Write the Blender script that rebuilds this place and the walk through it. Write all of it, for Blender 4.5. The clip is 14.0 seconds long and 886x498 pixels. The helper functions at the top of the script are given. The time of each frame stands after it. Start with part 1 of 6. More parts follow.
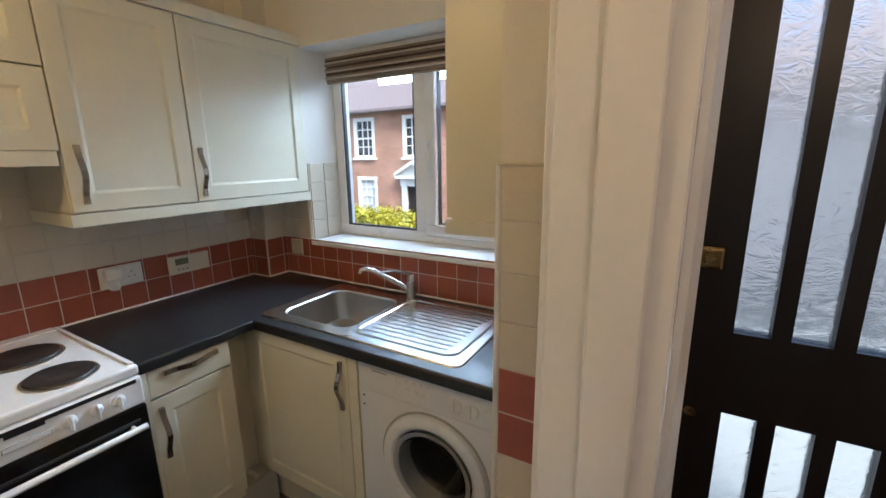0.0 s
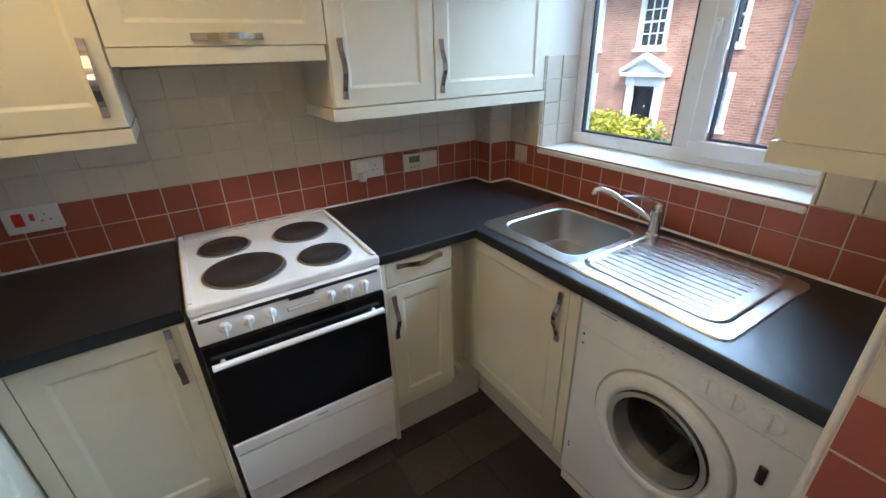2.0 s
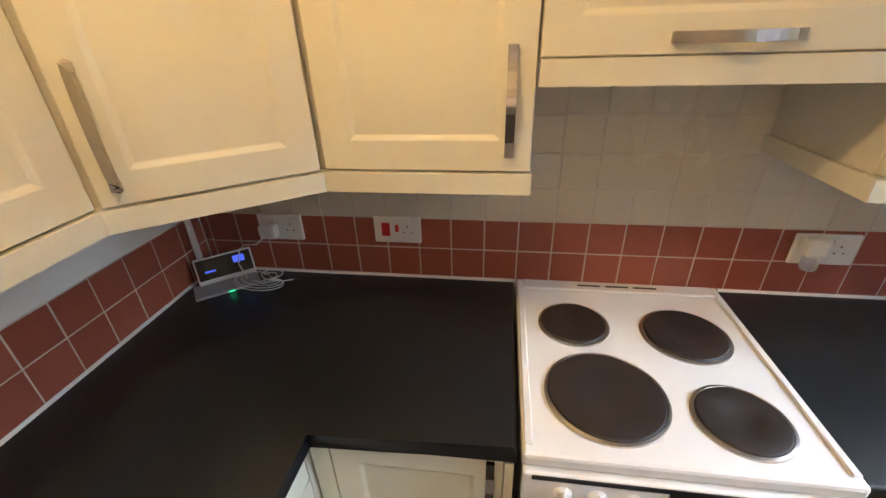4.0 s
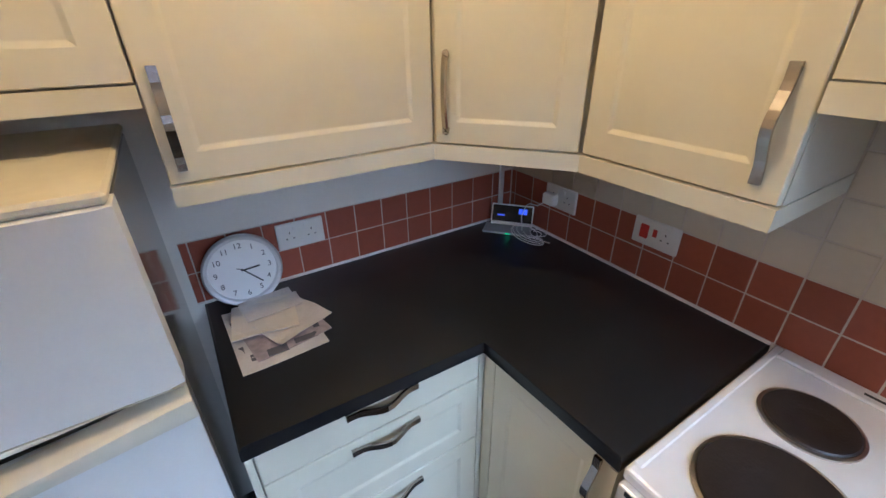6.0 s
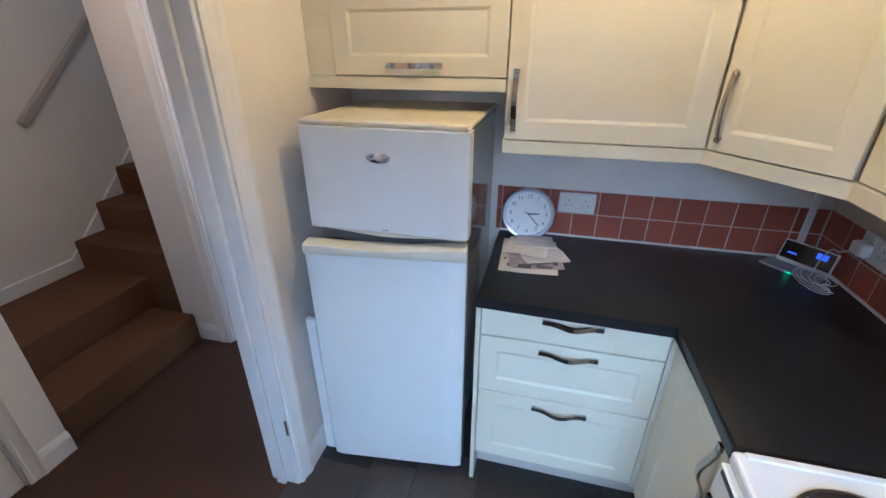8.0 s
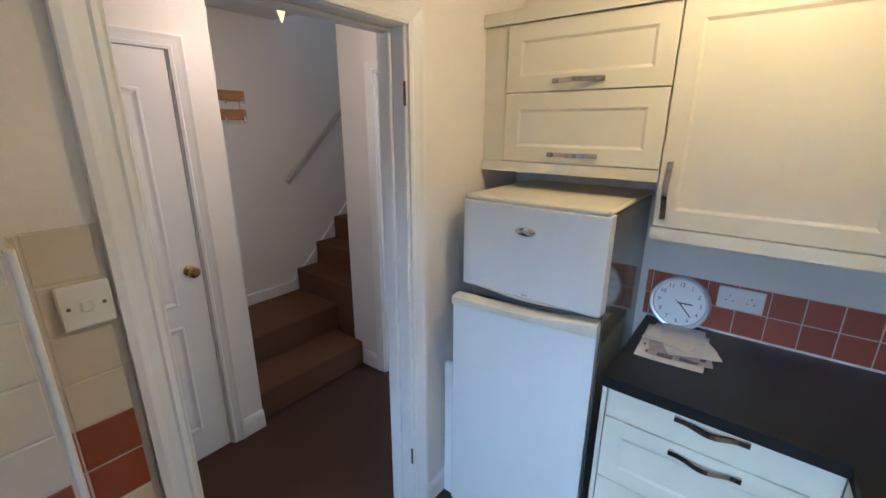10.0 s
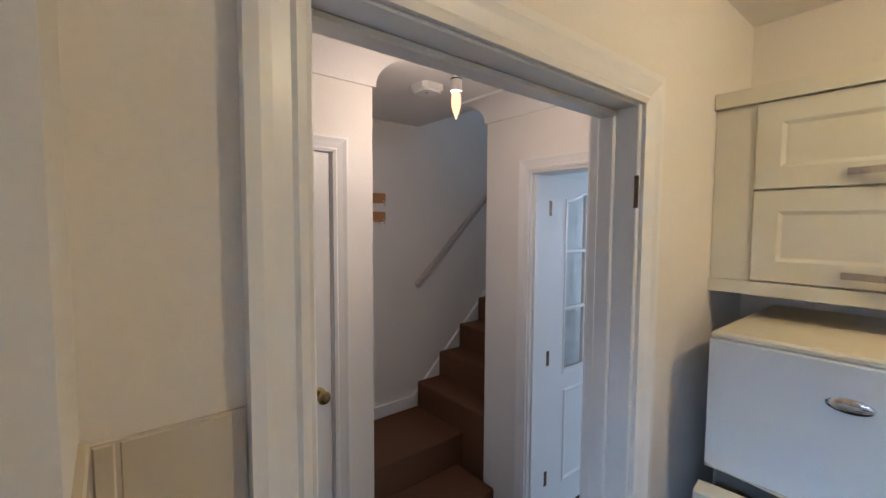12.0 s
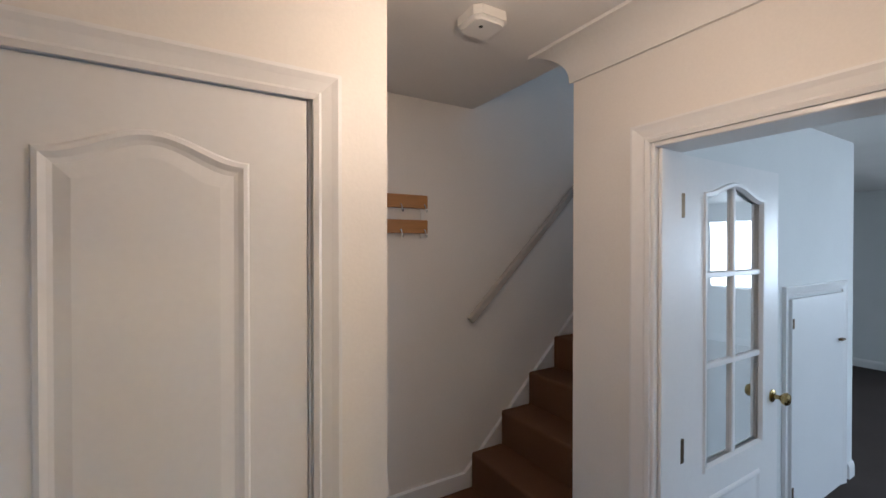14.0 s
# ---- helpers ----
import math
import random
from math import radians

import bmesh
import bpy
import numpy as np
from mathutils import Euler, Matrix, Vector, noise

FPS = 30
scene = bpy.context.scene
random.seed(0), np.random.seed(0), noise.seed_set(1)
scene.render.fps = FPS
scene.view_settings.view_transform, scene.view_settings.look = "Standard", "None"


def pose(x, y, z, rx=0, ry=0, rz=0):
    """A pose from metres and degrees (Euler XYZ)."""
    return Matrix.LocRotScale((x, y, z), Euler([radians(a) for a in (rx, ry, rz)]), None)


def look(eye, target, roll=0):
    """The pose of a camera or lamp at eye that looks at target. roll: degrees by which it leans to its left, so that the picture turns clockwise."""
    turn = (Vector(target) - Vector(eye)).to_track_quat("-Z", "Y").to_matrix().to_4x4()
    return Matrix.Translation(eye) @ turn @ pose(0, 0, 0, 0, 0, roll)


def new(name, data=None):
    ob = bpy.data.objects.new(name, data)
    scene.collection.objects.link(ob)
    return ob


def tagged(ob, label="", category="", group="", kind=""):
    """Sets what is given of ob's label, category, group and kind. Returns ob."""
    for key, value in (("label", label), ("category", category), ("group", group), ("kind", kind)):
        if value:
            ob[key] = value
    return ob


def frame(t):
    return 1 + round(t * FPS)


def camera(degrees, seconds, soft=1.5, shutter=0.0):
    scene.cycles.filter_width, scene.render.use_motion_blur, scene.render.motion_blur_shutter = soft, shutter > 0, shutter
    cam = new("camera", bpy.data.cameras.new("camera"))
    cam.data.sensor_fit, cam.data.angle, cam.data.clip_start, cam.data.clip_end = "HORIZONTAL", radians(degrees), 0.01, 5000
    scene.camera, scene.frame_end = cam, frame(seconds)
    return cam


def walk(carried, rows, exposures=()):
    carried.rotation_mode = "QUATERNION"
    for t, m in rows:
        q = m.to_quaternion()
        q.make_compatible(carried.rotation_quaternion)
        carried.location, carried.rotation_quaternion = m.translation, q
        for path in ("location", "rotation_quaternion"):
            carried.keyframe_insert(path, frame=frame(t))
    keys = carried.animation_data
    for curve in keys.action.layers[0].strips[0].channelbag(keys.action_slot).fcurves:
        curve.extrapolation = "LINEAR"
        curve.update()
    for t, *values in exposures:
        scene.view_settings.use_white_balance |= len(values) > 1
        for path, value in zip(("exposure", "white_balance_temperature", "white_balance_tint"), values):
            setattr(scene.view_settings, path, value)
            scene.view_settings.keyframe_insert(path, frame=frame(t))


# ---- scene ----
cam = camera(93.9, 14.0)
EXPOSURES = [(0.0, 1.47, 5500, 5), (1.5, 1.64, 5150, 4), (2.0, 1.77, 5100, 3), (2.5, 1.78, 5150, 3), (3.0, 1.87, 5400, 8), (3.5, 2.07, 5800, 9), (4.0, 2.0, 6000, 10), (6.5, 1.68, 4700, 11), (7.0, 1.7, 4500, 10), (8.0, 1.93, 4700, 8), (10.5, 1.71, 4680, 5), (11.5, 1.7, 4800, 4), (12.0, 1.55, 4700, 6), (12.5, 1.45, 4400, 5), (13.0, 1.73, 4350, 3), (13.5, 1.82, 4900, 3), (14.0, 1.72, 4900, 4)]
PATH = [
    (0, (-0.004, 0.019, 1.529), (1.682, 1.003, 1.093), -0.7),
    (0.5, (0.03, 0.059, 1.527), (1.539, 1.254, 0.988), -1.1),
    (1, (0.027, 0.097, 1.53), (1.363, 1.431, 0.869), -1.3),
    (1.5, (0.036, 0.143, 1.532), (1.188, 1.584, 0.76), -1.5),
    (2, (0.06, 0.25, 1.519), (1.008, 1.793, 0.671), -1.8),
    (2.5, (0.057, 0.399, 1.528), (0.754, 2.033, 0.61), -1.8),
    (3, (0.068, 0.601, 1.552), (0.478, 2.314, 0.606), -1.9),
    (3.5, (-0.006, 0.765, 1.566), (0.08, 2.528, 0.625), -2.0),
    (4, (-0.1, 0.938, 1.609), (-0.366, 2.683, 0.669), -1.9),
    (4.2, (-0.132, 0.993, 1.628), (-0.534, 2.71, 0.685), -1.9),
    (6.3, (0.28, 0.894, 1.633), (-1.347, 1.628, 0.73), -0.6),
    (6.5, (0.335, 0.889, 1.616), (-1.367, 1.474, 0.745), -0.4),
    (7, (0.431, 0.908, 1.622), (-1.34, 1.133, 0.719), -0.1),
    (7.5, (0.57, 0.959, 1.619), (-1.216, 0.828, 0.728), -0.0),
    (8, (0.666, 1.026, 1.633), (-1.08, 0.583, 0.765), 0.1),
    (8.2, (0.676, 1.041, 1.642), (-1.048, 0.508, 0.779), 0.4),
    (10.3, (0.794, 1.16, 1.692), (-0.684, -0.089, 1.186), 0.3),
    (10.5, (0.791, 1.116, 1.689), (-0.664, -0.178, 1.233), 0.3),
    (11, (0.771, 0.973, 1.69), (-0.624, -0.419, 1.355), 0.4),
    (11.5, (0.72, 0.8, 1.698), (-0.6, -0.685, 1.474), 0.3),
    (12, (0.695, 0.649, 1.714), (-0.56, -0.902, 1.589), 0.3),
    (12.5, (0.68, 0.562, 1.73), (-0.513, -1.043, 1.656), 0.1),
    (13, (0.573, 0.463, 1.683), (-0.56, -1.185, 1.653), 0.3),
    (13.5, (0.379, 0.279, 1.676), (-0.702, -1.404, 1.653), 0.2),
    (14, (0.221, 0.047, 1.661), (-0.796, -1.675, 1.645), 0.0),
]
walk(cam, [(t, look(eye, target, roll)) for t, eye, target, roll in PATH], EXPOSURES)

# ---------- world, sun, lamps ----------
SUN_EL, SUN_AZ = radians(48), radians(215)
world = bpy.data.worlds.new("world")
scene.world = world
world.use_nodes = True
wn = world.node_tree
sky = wn.nodes.new("ShaderNodeTexSky")
sky.sky_type = "NISHITA"
sky.sun_disc = False
sky.sun_elevation, sky.sun_rotation = SUN_EL, SUN_AZ
sky.dust_density = 3.0
wn.nodes["Background"].inputs["Strength"].default_value = 0.15
wn.links.new(sky.outputs[0], wn.nodes["Background"].inputs["Color"])


def lamp(name, kind, energy, colour, m, **more):
    data = bpy.data.lights.new(name, kind)
    data.energy, data.color = energy, colour
    if kind == "SUN":
        data.angle = more["angle"]
    elif kind == "AREA":
        data.shape, data.size, data.size_y = "RECTANGLE", *more["size"]
        data.spread = radians(more.get("spread", 180))
    else:
        data.shadow_soft_size = more["size"]
    ob = new(name, data)
    ob.matrix_world = m
    return ob


sun_dir = Vector((math.sin(SUN_AZ) * math.cos(SUN_EL), math.cos(SUN_AZ) * math.cos(SUN_EL), math.sin(SUN_EL)))
lamp("sun", "SUN", 1.3, (1.0, 0.95, 0.88), look(sun_dir * 30, (0, 0, 0)), angle=radians(12))
KITCHEN_LAMP = (-0.36, 1.13, 2.3)
HALL_BULB = (-0.268, -0.472, 2.11)
lamp("kitchen_ceiling_bulb", "POINT", 5.3, (1.0, 0.62, 0.26), pose(*KITCHEN_LAMP), size=0.05)
lamp("hall_bulb_light", "POINT", 2.9, (1.0, 0.64, 0.38), pose(HALL_BULB[0], HALL_BULB[1], HALL_BULB[2]), size=0.03)

# added area lamps for sky light: over the kitchen window's head, in living-room windows
lamp("window_sky_fill", "AREA", 13, (0.74, 0.87, 1.0), look((2.45, 1.15, 2.32), (-0.6, 0.95, 0.95)), size=(1.7, 0.62), spread=88)
# set in an unseen window, added to brighten the living room
lamp("living_fill", "AREA", 8, (1.0, 0.95, 0.87), look((-3.25, 2.62, 1.4), (-3.1, 0.0, 0.9)), size=(2.5, 1.5))
# added lamp at an unseen opening upstairs, brightens the stairwell
lamp("landing_fill", "AREA", 6, (1.0, 0.97, 0.92), look((-4.95, -1.45, 4.0), (-1.0, -1.6, 2.2)), size=(0.6, 1.3))
# added in the far window to brighten that end and its reflection
lamp("far_window_fill", "AREA", 16, (1.0, 0.96, 0.90), look((-7.58, 1.6, 1.52), (-3.0, 0.6, 1.2)), size=(1.3, 1.1))


# ---------- materials ----------
def mat(name, colour, rough=0.5, metal=0.0, grain=0.04, scale=40.0, stain=0.06, stain_scale=2.5, bump=0.05,
        rand=0.0, rough_var=0.08, stretch=(1, 1, 1), spec=0.5):
    """A surface with fine grain, large soft stains and a little relief."""
    m = bpy.data.materials.new(name)
    m.use_nodes = True
    n, l = m.node_tree.nodes, m.node_tree.links
    b = n["Principled BSDF"]
    b.inputs["Metallic"].default_value = metal
    b.inputs["Specular IOR Level"].default_value = spec
    co = n.new("ShaderNodeNewGeometry")
    mp = n.new("ShaderNodeMapping")
    mp.inputs["Scale"].default_value = stretch
    l.new(co.outputs["Position"], mp.inputs["Vector"])
    fine = n.new("ShaderNodeTexNoise")
    fine.inputs["Scale"].default_value, fine.inputs["Detail"].default_value = scale, 5
    big = n.new("ShaderNodeTexNoise")
    big.inputs["Scale"].default_value, big.inputs["Detail"].default_value = stain_scale, 4
    l.new(mp.outputs[0], fine.inputs["Vector"])
    l.new(mp.outputs[0], big.inputs["Vector"])
    a = n.new("ShaderNodeMath")
    a.operation = "MULTIPLY_ADD"
    l.new(fine.outputs["Fac"], a.inputs[0])
    a.inputs[1].default_value = grain * 4
    a.inputs[2].default_value = 1 - grain * 2 - stain * 2
    c = n.new("ShaderNodeMath")
    c.operation = "MULTIPLY_ADD"
    l.new(big.outputs["Fac"], c.inputs[0])
    c.inputs[1].default_value = stain * 4
    l.new(a.outputs[0], c.inputs[2])
    last = c
    if rand:
        oi = n.new("ShaderNodeObjectInfo")
        r = n.new("ShaderNodeMath")
        r.operation = "MULTIPLY_ADD"
        l.new(oi.outputs["Random"], r.inputs[0])
        r.inputs[1].default_value = rand * 2
        r.inputs[2].default_value = 1 - rand
        q = n.new("ShaderNodeMath")
        q.operation = "MULTIPLY"
        l.new(c.outputs[0], q.inputs[0])
        l.new(r.outputs[0], q.inputs[1])
        last = q
    mix = n.new("ShaderNodeVectorMath")
    mix.operation = "SCALE"
    mix.inputs[0].default_value = colour
    l.new(last.outputs[0], mix.inputs["Scale"])
    l.new(mix.outputs[0], b.inputs["Base Color"])
    rr = n.new("ShaderNodeMath")
    rr.operation = "MULTIPLY_ADD"
    rr.use_clamp = True
    l.new(big.outputs["Fac"], rr.inputs[0])
    rr.inputs[1].default_value = rough_var * 2
    rr.inputs[2].default_value = rough - rough_var
    l.new(rr.outputs[0], b.inputs["Roughness"])
    if bump:
        bp = n.new("ShaderNodeBump")
        bp.inputs["Strength"].default_value = bump
        bp.inputs["Distance"].default_value = 0.004
        l.new(fine.outputs["Fac"], bp.inputs["Height"])
        l.new(bp.outputs[0], b.inputs["Normal"])
    return m


def glass(name, rough=0.0, tint=(1, 1, 1), relief=0.0, scale=60.0, stretch=(1, 1, 1)):
    m = bpy.data.materials.new(name)
    m.use_nodes = True
    n, l = m.node_tree.nodes, m.node_tree.links
    b = n["Principled BSDF"]
    b.inputs["Base Color"].default_value = (*tint, 1)
    b.inputs["Roughness"].default_value = rough
    b.inputs["Transmission Weight"].default_value = 1.0
    b.inputs["IOR"].default_value = 1.45
    if relief:
        co = n.new("ShaderNodeNewGeometry")
        mp = n.new("ShaderNodeMapping")
        mp.inputs["Scale"].default_value = stretch
        l.new(co.outputs["Position"], mp.inputs["Vector"])
        t = n.new("ShaderNodeTexNoise")
        t.inputs["Scale"].default_value, t.inputs["Detail"].default_value, t.inputs["Distortion"].default_value = scale, 3, 1.5
        l.new(mp.outputs[0], t.inputs["Vector"])
        bp = n.new("ShaderNodeBump")
        bp.inputs["Strength"].default_value, bp.inputs["Distance"].default_value = relief, 0.01
        l.new(t.outputs["Fac"], bp.inputs["Height"])
        l.new(bp.outputs[0], b.inputs["Normal"])
    return m


def glow(name, colour, strength):
    m = bpy.data.materials.new(name)
    m.use_nodes = True
    b = m.node_tree.nodes["Principled BSDF"]
    b.inputs["Base Color"].default_value = (*colour, 1)
    b.inputs["Emission Color"].default_value = (*colour, 1)
    b.inputs["Emission Strength"].default_value = strength
    return m


def brick_mat(name, c1, c2, mortar):
    m = bpy.data.materials.new(name)
    m.use_nodes = True
    n, l = m.node_tree.nodes, m.node_tree.links
    b = n["Principled BSDF"]
    co = n.new("ShaderNodeNewGeometry")
    sep = n.new("ShaderNodeSeparateXYZ")
    com = n.new("ShaderNodeCombineXYZ")
    l.new(co.outputs["Position"], sep.inputs[0])
    l.new(sep.outputs["Y"], com.inputs["X"])
    l.new(sep.outputs["Z"], com.inputs["Y"])
    t = n.new("ShaderNodeTexBrick")
    t.inputs["Color1"].default_value, t.inputs["Color2"].default_value = (*c1, 1), (*c2, 1)
    t.inputs["Mortar"].default_value = (*mortar, 1)
    t.inputs["Scale"].default_value = 1.0
    t.inputs["Brick Width"].default_value, t.inputs["Row Height"].default_value = 0.225, 0.075
    t.inputs["Mortar Size"].default_value = 0.006
    l.new(com.outputs[0], t.inputs["Vector"])
    noise_node = n.new("ShaderNodeTexNoise")
    noise_node.inputs["Scale"].default_value, noise_node.inputs["Detail"].default_value = 1.3, 6
    l.new(co.outputs["Position"], noise_node.inputs["Vector"])
    k = n.new("ShaderNodeMath")
    k.operation = "MULTIPLY_ADD"
    l.new(noise_node.outputs["Fac"], k.inputs[0])
    k.inputs[1].default_value, k.inputs[2].default_value = 0.9, 0.55
    s = n.new("ShaderNodeVectorMath")
    s.operation = "SCALE"
    l.new(t.outputs["Color"], s.inputs[0])
    l.new(k.outputs[0], s.inputs["Scale"])
    l.new(s.outputs[0], b.inputs["Base Color"])
    b.inputs["Roughness"].default_value = 0.9
    return m


def carpet_mat(name, colour):
    return mat(name, colour, 0.95, grain=0.12, scale=260, stain=0.08, stain_scale=3, bump=0.6, spec=0.1)


M_WALL = mat("cream_wall_paint", (0.74, 0.70, 0.63), 0.75, grain=0.02, scale=120, stain=0.03, bump=0.08)
M_HALL = mat("hall_wall_paint", (0.78, 0.745, 0.70), 0.55, grain=0.02, scale=120, stain=0.03, bump=0.08)
M_CEIL = mat("white_ceiling_paint", (0.76, 0.74, 0.71), 0.9, grain=0.02, scale=90, stain=0.03, bump=0.1)
M_GLOSS = mat("white_gloss_paint", (0.80, 0.79, 0.78), 0.32, grain=0.015, scale=60, stain=0.02, bump=0.03, rough_var=0.02)
M_CAB = mat("cream_cabinet_foil", (0.70, 0.665, 0.53), 0.38, grain=0.01, scale=70, stain=0.03, bump=0.02)
M_CARC = mat("cream_carcass_board", (0.66, 0.62, 0.50), 0.5, grain=0.02, stain=0.03)
M_SEAM = mat("dark_gap", (0.06, 0.05, 0.04), 0.9)
M_TOP = mat("black_worktop_laminate", (0.012, 0.013, 0.015), 0.36, grain=0.14, scale=220, stain=0.10, stain_scale=5, bump=0.12)
M_RED = mat("terracotta_red_tile", (0.306, 0.082, 0.046), 0.33, grain=0.05, scale=60, stain=0.06, bump=0.04, rand=0.10)
M_BEIGE = mat("cream_tile_glaze", (0.64, 0.58, 0.47), 0.25, grain=0.02, scale=50, stain=0.04, bump=0.03, rand=0.03)
M_GROUT = mat("pale_grout", (0.60, 0.54, 0.48), 0.9, grain=0.06, stain=0.1)
M_STEEL = mat("brushed_steel", (0.56, 0.55, 0.53), 0.27, metal=1.0, grain=0.04, scale=300, stain=0.04, bump=0.03, stretch=(1, 0.05, 1))
M_BOWL = mat("worn_steel_bowl", (0.46, 0.44, 0.41), 0.36, metal=1.0, grain=0.06, scale=200, stain=0.08, bump=0.05)
M_CHROME = mat("chrome", (0.72, 0.72, 0.72), 0.1, metal=1.0, grain=0.01, stain=0.02, bump=0)
M_HANDLE = mat("brushed_nickel", (0.50, 0.46, 0.42), 0.2, metal=1.0, grain=0.04, scale=200, stain=0.06, bump=0.02)
M_ENAMEL = mat("white_enamel", (0.82, 0.81, 0.80), 0.18, grain=0.01, stain=0.02, bump=0)
M_WMACH = mat("white_painted_steel", (0.74, 0.75, 0.78), 0.32, grain=0.01, stain=0.03, bump=0.01)
M_FRIDGE = mat("white_fridge_steel", (0.72, 0.72, 0.70), 0.35, grain=0.015, scale=150, stain=0.03, bump=0.06)
# sides set darker grey and more mirror-like than the white doors
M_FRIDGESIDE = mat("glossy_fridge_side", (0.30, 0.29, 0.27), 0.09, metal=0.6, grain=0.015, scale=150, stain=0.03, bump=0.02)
M_YELLOWED = mat("yellowed_plastic", (0.66, 0.62, 0.50), 0.5, grain=0.03, stain=0.08)
M_DRUM = mat("drum_steel", (0.22, 0.22, 0.23), 0.42, metal=1.0, grain=0.05, stain=0.08, stain_scale=20)
M_PLATE = mat("dark_hotplate_iron", (0.026, 0.020, 0.018), 0.5, grain=0.1, scale=120, stain=0.12, stain_scale=12, bump=0.15)
M_RING = mat("plate_rim_steel", (0.45, 0.42, 0.38), 0.3, metal=1.0, grain=0.05, stain=0.1)
M_BLACKGLASS = mat("black_oven_glass", (0.006, 0.006, 0.007), 0.08, grain=0.02, stain=0.02, bump=0, rough_var=0.02)
M_BLACK = mat("black_plastic", (0.015, 0.015, 0.017), 0.4, grain=0.03)
M_PLASTIC = mat("white_plastic", (0.78, 0.77, 0.74), 0.35, grain=0.01, stain=0.02, bump=0)
M_GREYPL = mat("grey_plastic", (0.38, 0.38, 0.38), 0.4, grain=0.02)
M_REDPL = mat("red_switch", (0.5, 0.02, 0.015), 0.35)
M_UPVC = mat("white_upvc", (0.80, 0.80, 0.79), 0.3, grain=0.01, stain=0.04, bump=0)
M_GASKET = mat("black_gasket", (0.05, 0.05, 0.055), 0.6)
M_GLASS = glass("window_glass")
M_PORTHOLE = glass("porthole_glass", 0.02, (0.86, 0.88, 0.89))
M_OBSC = glass("obscured_glass", 0.22, (0.95, 0.98, 0.95), 0.5, 18, (1, 1.4, 1.8))
M_DOORDARK = mat("dark_brown_door_paint", (0.012, 0.009, 0.009), 0.4, grain=0.1, scale=90, stain=0.1, bump=0.06)
M_BRASS = mat("aged_brass", (0.42, 0.31, 0.13), 0.25, metal=1.0, grain=0.05, stain=0.12, stain_scale=30, bump=0.02)
M_DARKBRASS = mat("tarnished_brass", (0.16, 0.11, 0.06), 0.4, metal=1.0, grain=0.1, stain=0.15, stain_scale=30)
M_SLATE = mat("slate_vinyl_tile", (0.034, 0.029, 0.026), 0.5, grain=0.2, scale=55, stain=0.28, stain_scale=5, bump=0.3, rand=0.42)
M_SLATEGAP = mat("slate_joint", (0.030, 0.027, 0.025), 0.8, grain=0.1)
M_CARPET = carpet_mat("brown_carpet", (0.13, 0.068, 0.036))
M_HALLCARPET = carpet_mat("hall_carpet", (0.075, 0.045, 0.035))
M_GREYCARPET = carpet_mat("grey_brown_carpet", (0.07, 0.058, 0.052))
M_OAK = mat("oak_board", (0.42, 0.21, 0.075), 0.45, grain=0.10, scale=60, stain=0.08, bump=0.1, stretch=(0.15, 1, 1))
M_PAPER = mat("newsprint", (0.55, 0.53, 0.52), 0.9, grain=0.05, scale=140, stain=0.10, stain_scale=14, bump=0.1)
M_ENVELOPE = mat("buff_envelope", (0.60, 0.56, 0.50), 0.8, grain=0.03, stain=0.06)
M_INK = mat("printed_ink", (0.10, 0.10, 0.12), 0.8, grain=0.1)
M_PINKINK = mat("printed_photo", (0.36, 0.31, 0.33), 0.8, grain=0.1, stain=0.2, stain_scale=40)
M_BULBWHITE = mat("bulb_holder", (0.75, 0.72, 0.68), 0.4)
M_BRICK = brick_mat("red_brick", (0.37, 0.15, 0.085), (0.46, 0.23, 0.14), (0.48, 0.40, 0.32))
M_ROOF = mat("grey_roof_tiles", (0.26, 0.21, 0.205), 0.8, grain=0.1, scale=20, stain=0.1, bump=0.4, stretch=(1, 1, 4))
M_WHITEOUT = mat("white_exterior_paint", (0.78, 0.77, 0.73), 0.6, grain=0.03, stain=0.05)
M_DARKPANE = mat("dark_window_pane", (0.03, 0.035, 0.04), 0.08, grain=0.02, bump=0)
M_NET = mat("net_curtain", (0.55, 0.55, 0.56), 0.8, grain=0.1, scale=30, stretch=(1, 12, 1))
M_FRONTDOOR = mat("black_street_door", (0.02, 0.022, 0.025), 0.3)
M_RENDER = mat("grey_render", (0.30, 0.28, 0.29), 0.9, grain=0.1, scale=8, stain=0.1, stain_scale=0.7)
M_GROUND = mat("asphalt", (0.06, 0.06, 0.062), 0.9, grain=0.15, scale=60, stain=0.1, stain_scale=0.6, bump=0.3)
M_LEAF = mat("yellow_green_leaf", (0.42, 0.38, 0.02), 0.5, grain=0.1, scale=6, stain=0.22, stain_scale=3.0, bump=0)
M_LEAFDARK = mat("green_leaf", (0.10, 0.15, 0.03), 0.55, grain=0.1, scale=6, stain=0.2, stain_scale=3.0, bump=0)
M_TWIG = mat("twig_bark", (0.09, 0.06, 0.035), 0.9, grain=0.1)
M_TAUPE = mat("taupe_blind_fabric", (0.24, 0.185, 0.14), 0.9, grain=0.1, scale=400, bump=0.3)
M_DARKSTRIPE = mat("dark_brown_blind_fabric", (0.075, 0.05, 0.038), 0.9, grain=0.1, scale=400, bump=0.3)
M_PALESTRIPE = mat("oatmeal_blind_fabric", (0.52, 0.46, 0.38), 0.9, grain=0.1, scale=400, bump=0.3)
M_CLOCKFACE = mat("white_dial", (0.80, 0.80, 0.80), 0.6, grain=0.01, bump=0)
M_SILVER = mat("silver_plastic", (0.62, 0.63, 0.65), 0.3, metal=0.6, grain=0.02)
M_SCREEN = mat("dark_screen", (0.008, 0.009, 0.012), 0.1, grain=0.02, bump=0)
